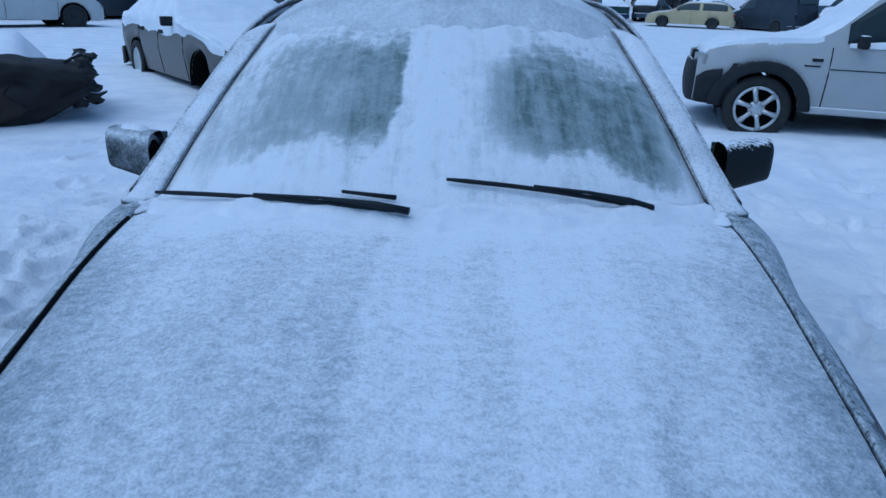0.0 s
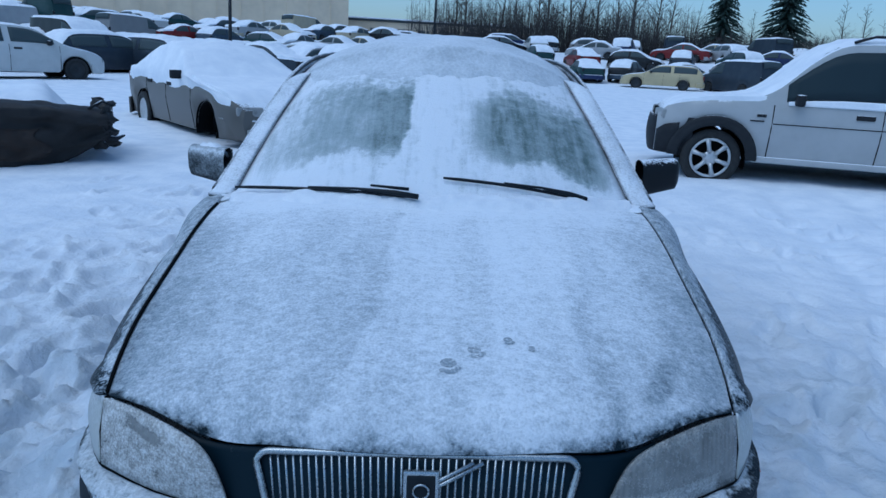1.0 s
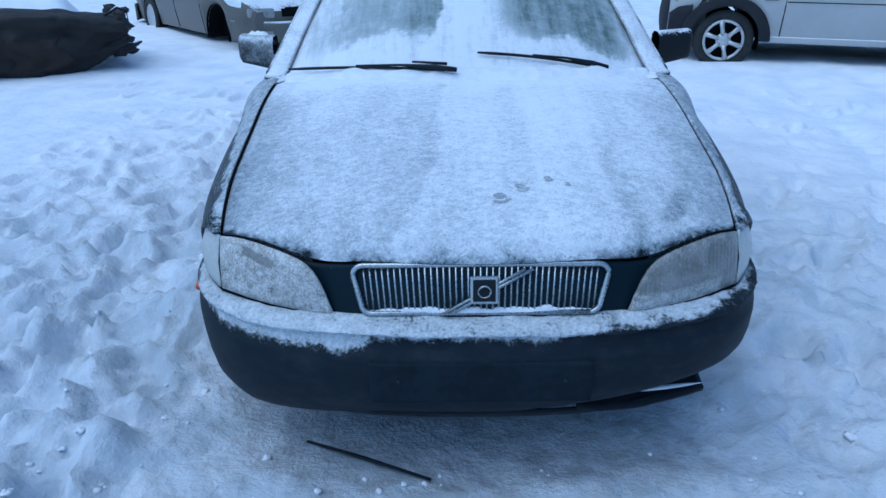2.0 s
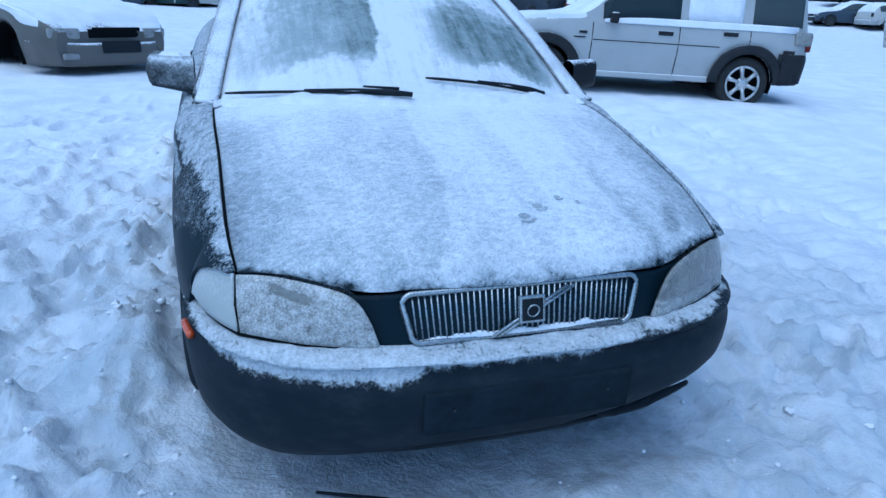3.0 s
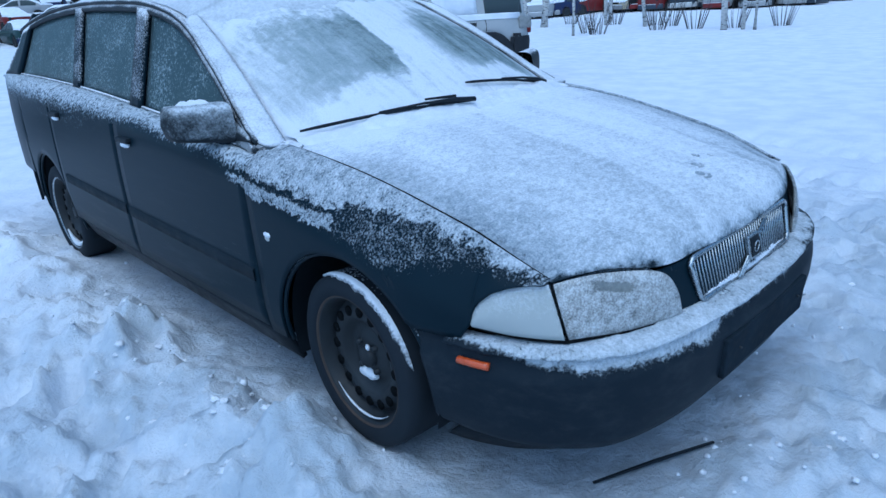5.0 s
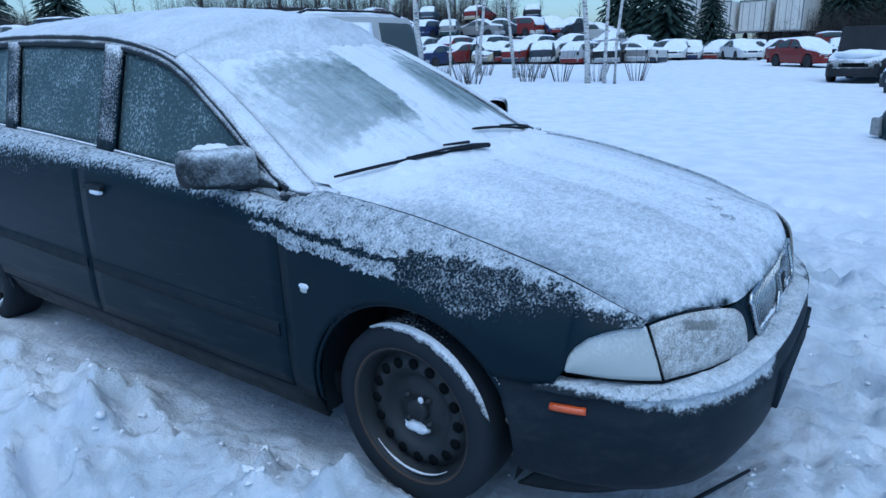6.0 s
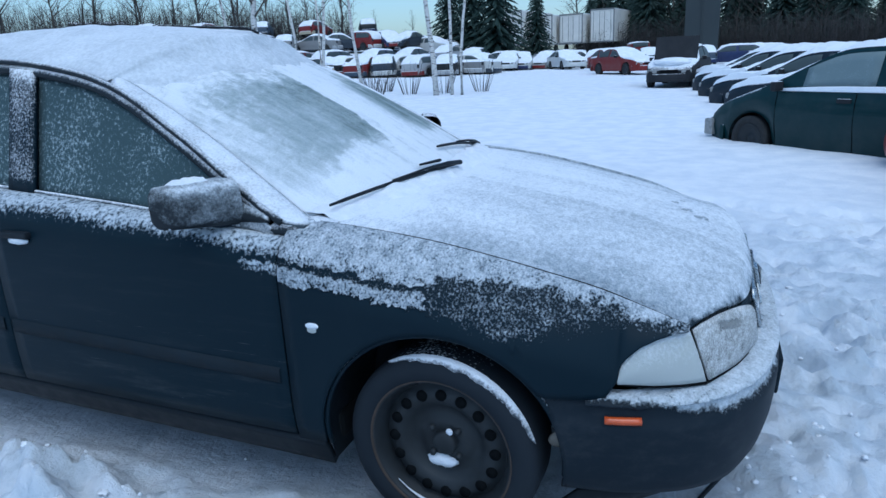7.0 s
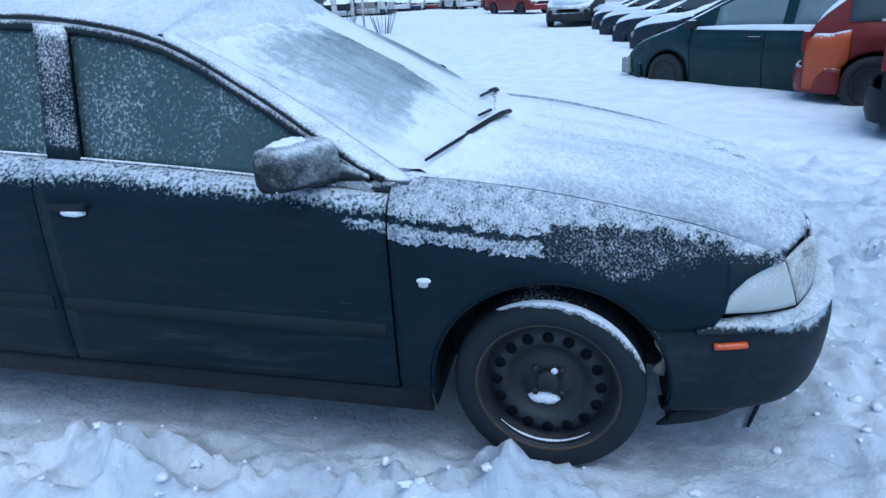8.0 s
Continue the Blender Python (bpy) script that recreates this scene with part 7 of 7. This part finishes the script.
# east: a row beyond the open snow
for k in range(13):
    a = radians(21.5 - 2.05 * k)
    d = 55 + rnd.uniform(-1.5, 1.5)
    scrap(d * math.cos(a), d * math.sin(a), rnd.choice((180, 255, 275, 100)) + rnd.uniform(-12, 12), rnd.choice((0, 1, 2)))
for k in range(12):
    a = radians(22 - 2.3 * k)
    d = 62 + rnd.uniform(-1.5, 1.5)
    scrap(d * math.cos(a), d * math.sin(a), rnd.uniform(0, 360))
# upper terrace, partly stacked
for r in range(3):
    for k in range(11):
        a = radians(25 + 2.6 * k + rnd.uniform(-0.6, 0.6))
        d = 66 + 6 * r
        scrap(d * math.cos(a), d * math.sin(a), rnd.uniform(0, 360))
for k in range(5):
    a = radians(28 + 4.2 * k)
    scrap(66.5 * math.cos(a), 66.5 * math.sin(a), rnd.uniform(60, 120), 1, 1.42)
for k in range(7):
    a = radians(25 + 3.0 * k)
    scrap(50 * math.cos(a), 50 * math.sin(a), rnd.choice((80, 100, 260)) + rnd.uniform(-10, 10), rnd.choice((0, 2)))
for k in range(12):
    a = radians(18.5 + 1.75 * k + rnd.uniform(-0.4, 0.4))
    d = 45.5 + rnd.uniform(-1.0, 1.0)
    scrap(d * math.cos(a), d * math.sin(a), rnd.choice((75, 100, 255, 170)) + rnd.uniform(-12, 12), rnd.choice((0, 1, 2)))
for k in range(12):
    a = radians(23 + 1.9 * k + rnd.uniform(-0.4, 0.4))
    scrap(59 * math.cos(a), 59 * math.sin(a), rnd.uniform(0, 360), rnd.choice((0, 1, 2, 4)), 0.1)
# row behind the teal car, fronts towards the open snow
for k, (x, y) in enumerate(((12.9, -1.9), (15.2, -1.6), (17.6, -1.3), (19.9, -1.0), (22.3, -0.9))):
    m_ = on_ground(x, y - 0.5, 150 + rnd.uniform(-6, 6), -0.28)
    if k == 0:
        DARK = vehicle("scrap_saloon", "dark scrapped saloon heaped with snow beside others", "car", SEDAN, M_DARKCAR, m_, "dark scrap cars", snow=0.13, nu=26, mirrors=True)
    else:
        copy_thing(DARK, m_)
for k in range(9):
    scrap(13.5 + 2.5 * k, -7.2 + rnd.uniform(-0.3, 0.3), 255 + rnd.uniform(-6, 6))
for k in range(7):
    scrap(16 + 2.6 * k, -13.2 + rnd.uniform(-0.3, 0.3), 255 + rnd.uniform(-6, 6))
# car with its bonnet up
OPEN = vehicle("open_bonnet_car", "dark car with raised bonnet and snow in the engine bay", "car", HATCH, M_CLAD, on_ground(24.4, 1.3, 262, -0.03), snow=0.08, hood_snow=False)
part("raised_bonnet", boxed((1.45, 0.04, 0.95), (0, -0.82, 1.28), 0.015, Matrix.Rotation(radians(-22), 4, "X")), M_CLAD, OPEN)
raw("snow_in_bay", *lump(0, -1.45, 0.86, 0.62, 0.45, 0.16), M_DEEPSNOW, OPEN)
vehicle("red_saloon", "red saloon car with snow on its roof", "car", SEDAN, M_RED, on_ground(37.0, 4.7, 310, -0.05), snow=0.06)
vehicle("red_saloon", "red saloon car with snow on its roof", "car", SEDAN, M_RED, on_ground(44.0, 6.3, 300, -0.05), snow=0.06)
vehicle("white_saloon", "white saloon car seen across the yard", "car", SEDAN, M_WHITE, on_ground(50.5, 15.0, 280, -0.05), snow=0.05)
vehicle("white_hatchback", "white hatchback in the far row", "car", HATCH, M_WHITE, on_ground(49.0, 17.4, 285, -0.05), snow=0.05)
vehicle("white_saloon", "white saloon car seen across the yard", "car", SEDAN, M_WHITE, on_ground(50.0, 10.4, 300, -0.05), snow=0.05)

# ---- trailers and buildings ----
M_BOX = simple("trailer_panel", (0.68, 0.66, 0.61), 0.6, 0.0, 0.12, 1.5)
M_BOXRIM = simple("trailer_frame", (0.20, 0.20, 0.20), 0.5, 0.3)
M_BEIGE = simple("warehouse_wall", (0.62, 0.52, 0.38), 0.8, 0.0, 0.12, 0.8)
# warm light of a low sun is put into this wall colour
M_SUNNY = simple("sunlit_wall", (0.55, 0.36, 0.16), 0.8, 0.0, 0.15, 0.8)
M_ROOFDARK = simple("dark_sheet_wall", (0.035, 0.045, 0.05), 0.7, 0.1, 0.2, 0.6)


def trailer(x, y, rz, z, h):
    t = thing("box_trailer", pose(x, y, z, 0, 0, rz), "grey-white box trailer with framed rear doors", "trailer", "row of trailers")
    part("box", boxed((2.5, 9.0, h), (0, 4.5, h / 2 + 1.0), 0.04), M_BOX, t)
    for s in (-1, 1):
        part("rear_door", boxed((1.16, 0.04, h - 0.25), (s * 0.60, -0.03, h / 2 + 1.0), 0.01), M_BOX, t)
        part("frame_post", boxed((0.10, 0.08, h + 0.06), (s * 1.22, -0.03, h / 2 + 1.0), 0.01), M_BOXRIM, t)
        for k in (0.25, 0.9):
            raw("lock_bar", *sweep([(s * k, -0.07, 1.2), (s * k, -0.07, h + 0.8)], 0.02, 5), M_BOXRIM, t)
    for zz in (1.0, h + 1.0):
        part("frame_rail", boxed((2.5, 0.08, 0.12), (0, -0.03, zz), 0.01), M_BOXRIM, t)
    for s in (-1, 1):
        wheel_parts(t, s * 1.05, 1.6, 0.48, s, M_STEEL)
    raw("snow", *grid(lambda u, v: (1.25 * u, 9 * v, h + 1.0 + 0.10 * min(1, 6 * min(1 - abs(u), v, 1 - v) + 0.05)), lin(-1, 1, 9), lin(0, 1, 9)), M_DEEPSNOW, t)
    return t


for x, y, z, h in ((70.5, 17.0, 1.2, 2.35), (71.2, 14.0, 1.2, 2.35), (71.8, 10.9, 1.2, 2.7), (70.3, 20.2, 1.2, 3.0)):
    trailer(x, y, 261, z + 0.6, h + 0.5)


def house(name, label, x, y, rz, w, d, h, wall, rows, cols_, snow=True, pitch=0.0):
    b = thing(name, pose(x, y, ground_z(x, y) - 0.3, 0, 0, rz), label, "building")
    part("wall", boxed((w, d, h), (0, 0, h / 2), 0.03), wall, b)
    part("roof", boxed((w + 0.5, d + 0.5, 0.35), (0, 0, h + 0.17), 0.05), M_ROOFDARK, b)
    if snow:
        part("roof_snow", boxed((w + 0.4, d + 0.4, 0.25), (0, 0, h + 0.45), 0.10), M_DEEPSNOW, b)
    for r in range(rows):
        for c in range(cols_):
            wx = -w / 2 + w * (c + 0.5) / cols_
            wz = h * (r + 0.55) / max(rows, 1)
            wi = part("window", boxed((w / cols_ * 0.45, 0.10, h / max(rows, 1) * 0.42), (wx, -d / 2 - 0.02, wz), 0.02), M_FARGLASS, b)
            part("frame", boxed((w / cols_ * 0.50, 0.06, h / max(rows, 1) * 0.47), (wx, -d / 2 - 0.01, wz), 0.02), M_BOXRIM, wi)
    for c in range(int(w / 3)):
        part("wall_rib", boxed((0.12, 0.10, h), (-w / 2 + 3 * c + 1.5, -d / 2 - 0.03, h / 2), 0.02), wall, b)
    return b


house("warehouse", "long beige warehouse behind the scrap yard", -38, 96, 24, 46, 16, 9, M_BEIGE, 0, 0)
house("storage_hall", "low hall with a snowy roof far behind the yard", -2, 118, 2, 30, 14, 4.5, M_BEIGE, 1, 8)
house("ochre_building", "small building above the far rows, warm low sun put into its wall colour", 63, 70, -43, 5.5, 6, 4.6, M_SUNNY, 1, 2)
house("dark_shed", "tall dark sheet-metal tower above the woods", 70.5, 1.2, 268, 3, 3, 9.5, M_ROOFDARK, 0, 0)
SHED = house("white_office", "white site office with a sign on its wall", 49.5, -18.5, 283, 14, 6, 3.4, M_WHITE, 1, 3)
for k in range(3):
    part("sign_bar", boxed((0.5, 0.05, 0.55), (-4.4 + 0.62 * k, -3.08, 2.65), 0.01), M_TRIM, SHED, "dark sign lettering as bars")
raw("sign_disc", *lathe([(-0.06, 0.0), (-0.06, 0.40), (0.0, 0.42)], 20), M_TRIM, SHED).matrix_basis = pose(-1.9, -3.05, 2.65, 0, 0, 90)

# ---- trees ----
def bark(name, pale):
    m, nt, bs = start(name)
    v = coords(nt)
    n = noi(nt, stretched(nt, v, 6, 6, 22), 1.0, 4, 0.6)
    g = noi(nt, v, 2.0, 3)
    a, b = (col(0.04, 0.038, 0.036), col(0.55, 0.54, 0.52)) if pale else (col(0.03, 0.026, 0.022), col(0.085, 0.075, 0.065))
    put_in(nt, bs.inputs["Base Color"], mix(nt, step(nt, ma(nt, "ADD", n, ma(nt, "MULTIPLY", g, 0.2)), 0.42, 0.60), a, b))
    bs.inputs["Roughness"].default_value = 0.9
    bumped(nt, bs, n, 0.4, 0.01)
    return m


M_BIRCH, M_BARK = bark("birch_bark", True), bark("dark_bark", False)
M_TWIG = simple("twigs", (0.045, 0.042, 0.042), 0.9, 0.0, 0.3, 5)
M_NEEDLE = simple("spruce_needles", (0.012, 0.030, 0.024), 0.9, 0.0, 0.4, 6)


def bare_tree(name, label, h, r, seed, m, mat, lean=0.0, first_limb=0.3, limbs=16, spread=0.32):
    rg = random.Random(seed)
    t = thing(name, m, label, "tree", "bare trees")
    pts, x, y = [], 0.0, 0.0
    for i in range(9):
        k = i / 8
        pts.append(Vector((x + lean * h * k + 0.03 * h * math.sin(2 * k + seed), y, h * k)))
        x += rg.uniform(-0.015, 0.015) * h
        y += rg.uniform(-0.015, 0.015) * h
    raw("trunk", *sweep(pts, [r * (1 - 0.88 * i / 8) for i in range(9)], 8), mat, t)
    big, tw = [], []
    for i in range(limbs):
        k = first_limb + (0.97 - first_limb) * (i + rg.random()) / limbs
        j = min(7, int(k * 8))
        p = pts[j] + (pts[j + 1] - pts[j]) * (k * 8 - j)
        a = rg.uniform(0, 2 * math.pi)
        ln = h * spread * (1.15 - k) * rg.uniform(0.7, 1.2)
        d = Vector((math.cos(a), math.sin(a), rg.uniform(0.5, 1.2))).normalized()
        q = [p, p + d * ln * 0.4 + Vector((0, 0, 0.04 * ln)), p + d * ln * 0.75 + Vector((0, 0, 0.12 * ln)), p + d * ln + Vector((0, 0, 0.10 * ln))]
        rr = r * (1 - 0.85 * k) * 0.45
        big.append(sweep(q, [rr, rr * 0.7, rr * 0.4, 0.006], 5))
        for _ in range(7):
            f = rg.uniform(0.25, 1.0)
            b = p + (q[3] - p) * f
            e = Vector((rg.uniform(-1, 1), rg.uniform(-1, 1), rg.uniform(-0.2, 1))).normalized() * ln * rg.uniform(0.2, 0.45)
            tw.append(sweep([b, b + e * 0.55 + Vector((0, 0, 0.03)), b + e], [0.010, 0.007, 0.004], 3))
            for _ in range(3):
                c = b + e * rg.uniform(0.3, 1)
                g = Vector((rg.uniform(-1, 1), rg.uniform(-1, 1), rg.uniform(-0.6, 0.8))).normalized() * ln * rg.uniform(0.1, 0.22)
                tw.append(sweep([c, c + g], [0.006, 0.003], 3))
    raw("branchwork", *join(big), mat if mat is not M_BIRCH else M_BARK, t)
    raw("crown", *join(tw), M_TWIG, t)
    return t


def spruce(h, seed, m):
    rg = random.Random(seed)
    t = thing("spruce", m, "dark green spruce with drooping branches", "tree", "spruces")
    raw("trunk", *sweep([(0, 0, 0), (0, 0, h * 0.5), (0, 0, h)], [0.16, 0.10, 0.02], 7), M_BARK, t)
    pieces = []
    n = int(h * 5.5)
    for i in range(n):
        k = 0.06 + 0.93 * i / n
        for j in range(8):
            a = 2 * math.pi * j / 8 + rg.uniform(-0.4, 0.4) + i
            ln = (1 - k) * h * 0.32 * rg.uniform(0.65, 1.15) + 0.15
            z = h * k + rg.uniform(-0.1, 0.1)
            c, s_ = math.cos(a), math.sin(a)
            for q in range(5):
                f0, f1 = q / 5, (q + 1.15) / 5
                w = 0.20 * (1 - 0.5 * f0) * (0.5 + ln * 0.35)
                d0, d1 = z - 0.30 * ln * f0 ** 1.5, z - 0.30 * ln * f1 ** 1.5 - 0.06
                jx = rg.uniform(-0.05, 0.05)
                pieces.append(([(c * ln * f0 - s_ * w, s_ * ln * f0 + c * w, d0 - 0.08), (c * ln * f1 + jx, s_ * ln * f1, d1), (c * ln * f0 + s_ * w, s_ * ln * f0 - c * w, d0 - 0.08), (c * ln * f0, s_ * ln * f0, d0 + 0.10)],
                               [(0, 1, 3), (3, 1, 2)]))
    raw("crown", *join(pieces), M_NEEDLE, t, smooth=False)
    return t


def thicket(seed, m):
    rg = random.Random(seed)
    t = thing("thicket", m, "bare brushwood and saplings along the yard's edge", "bushes", "thickets")
    tagged(t, kind="stuff")
    pieces = []
    for _ in range(150):
        x, y = rg.uniform(-4, 4), rg.uniform(-1.6, 1.6)
        h = rg.uniform(1.5, 4.6)
        dx, dy = rg.uniform(-0.5, 0.5), rg.uniform(-0.5, 0.5)
        pieces.append(sweep([(x, y, 0), (x + dx * 0.4, y + dy * 0.4, h * 0.5), (x + dx, y + dy, h)], [0.028, 0.018, 0.006], 3))
        for _ in range(7):
            k = rg.uniform(0.25, 0.95)
            a = Vector((x + dx * k, y + dy * k, h * k))
            e = Vector((rg.uniform(-1, 1), rg.uniform(-1, 1), rg.uniform(0.1, 1))) * rg.uniform(0.3, 0.8)
            pieces.append(sweep([a, a + e], [0.011, 0.005], 3))
    raw("brushwood", *join(pieces), M_TWIG, t)
    return t


# birches at the edge of the open snow
for i, (x, y, h, r, ln) in enumerate(((19.05, 8.83, 9, 0.10, -0.10), (19.3, 8.17, 10, 0.06, -0.01), (19.35, 7.93, 10, 0.055, 0.0), (21.5, 13.0, 9, 0.075, 0.03), (26.0, 17.3, 10, 0.09, -0.02),
                                      (22.1, 17.8, 8, 0.17, 0.02), (23.2, 15.6, 8, 0.07, 0.02), (16.9, 12.9, 8, 0.055, -0.02), (25, 21.0, 8, 0.10, -0.06))):
    bare_tree("birch", "slender birch with white and black bark", h, r, 20 + i, on_ground(x, y, 40 * i, -0.05), M_BIRCH, ln, 0.33, 12, 0.24)
# shrubs round their feet
def shrub(seed, m):
    rg = random.Random(seed)
    t = thing("shrub", m, "leafless shrub poking out of the snow", "bush", "shrubs", "stuff")
    pieces = []
    for _ in range(26):
        a, h = rg.uniform(0, 6.28), rg.uniform(0.4, 1.3)
        e = Vector((math.cos(a) * 0.35 * h, math.sin(a) * 0.35 * h, h))
        b = Vector((math.cos(a) * 0.2, math.sin(a) * 0.2, -0.05))
        pieces.append(sweep([b, b + e * 0.5, b + e], [0.010, 0.008, 0.003], 3))
    raw("brushwood", *join(pieces), M_TWIG, t)
    return t


SHRUB = shrub(3, on_ground(20.2, 10.2, 0, -0.05))
for i, (x, y) in enumerate(((20.5, 9.0), (19.6, 11.2), (21.6, 11.8), (22.3, 12.8), (18.3, 13.0), (17.6, 12.2), (21.4, 7.9), (23.4, 15.2), (24.6, 18.2))):
    copy_thing(SHRUB, on_ground(x, y, 57 * i, -0.05))

SP = spruce(11, 1, on_ground(56, 17.5, 0, -0.1))
for i, (x, y, k) in enumerate(((57, 20, 0.9), (58, 22.5, 0.8), (26, 66, 0.85), (31, 64, 0.95), (60, 15, 0.7))):
    c = copy_thing(SP, on_ground(x, y, 70 * i, -0.1))
    c.scale = (k, k, k)
WOOD = [bare_tree("bare_tree", "bare broad-leaved tree at the wood's edge", 11, 0.16, 50 + i, on_ground(10 + 5 * i, 78, 0, -0.1), M_BARK, 0.0, 0.22, 22, 0.30) for i in range(3)]
for i in range(34):
    a = radians(90 - 62 * i / 34) + rnd.uniform(-0.02, 0.02)
    d = 74 + rnd.uniform(-5, 9)
    c = copy_thing(WOOD[i % 3], on_ground(d * math.cos(a), d * math.sin(a), rnd.uniform(0, 360), -0.1))
    k = rnd.uniform(0.75, 1.15) * (0.5 if 0.97 < a < 1.25 else 1.0)
    c.scale = (k, k, k)
for i in range(9):
    a = radians(24 + 3.2 * i)
    c = copy_thing(WOOD[i % 3], on_ground(95 * math.cos(a), 95 * math.sin(a), rnd.uniform(0, 360), -0.1))
    c.scale = (0.55,) * 3
# dark spruce wood to the south-east
for i in range(64):
    a = radians(10 - 36 * i / 64) + rnd.uniform(-0.01, 0.01)
    d = 82 + rnd.uniform(-5, 9)
    c = copy_thing(SP if i % 3 else WOOD[i % 2], on_ground(d * math.cos(a), d * math.sin(a), rnd.uniform(0, 360), -0.1))
    k = rnd.uniform(0.7, 1.1)
    c.scale = (k, k, k)
TH = thicket(5, on_ground(12, 68, 0, -0.1))
for i in range(20):
    a = radians(88 - 58 * i / 20)
    d = 67 + rnd.uniform(-2, 3)
    c = copy_thing(TH, on_ground(d * math.cos(a), d * math.sin(a), math.degrees(a) - 90 + rnd.uniform(-15, 15), -0.1))
    c.scale = (1.0, 1.0, 0.62 if 0.97 < a < 1.25 else 1.0)
for i in range(22):
    a = radians(90 - 60 * i / 22)
    d = 72 + rnd.uniform(-2, 4)
    c = copy_thing(TH, on_ground(d * math.cos(a), d * math.sin(a), math.degrees(a) - 90 + rnd.uniform(-15, 15), -0.1))
    c.scale = (1.1, 1.0, 0.65 if 0.97 < a < 1.25 else 1.25)
for i in range(16):
    a = radians(8 - 30 * i / 16)
    copy_thing(TH, on_ground(74 * math.cos(a), 74 * math.sin(a), math.degrees(a) - 90 + rnd.uniform(-15, 15), -0.1))
# posts
for x, y, h in ((-6.6, 20.5, 2.6), (-0.6, 33, 5.0)):
    t = thing("post", on_ground(x, y, 0, -0.1), "thin dark upright post in the snow", "post")
    raw("shaft", *sweep([(0, 0, 0), (0.05, 0, h)], [0.06, 0.05], 8), M_CLAD, t)
    raw("cap", *lathe([(0.0, 0.0), (0.0, 0.07), (0.05, 0.06), (0.07, 0.0)], 8), M_DEEPSNOW, t).matrix_basis = pose(0.05, 0, h, 0, -90, 0)
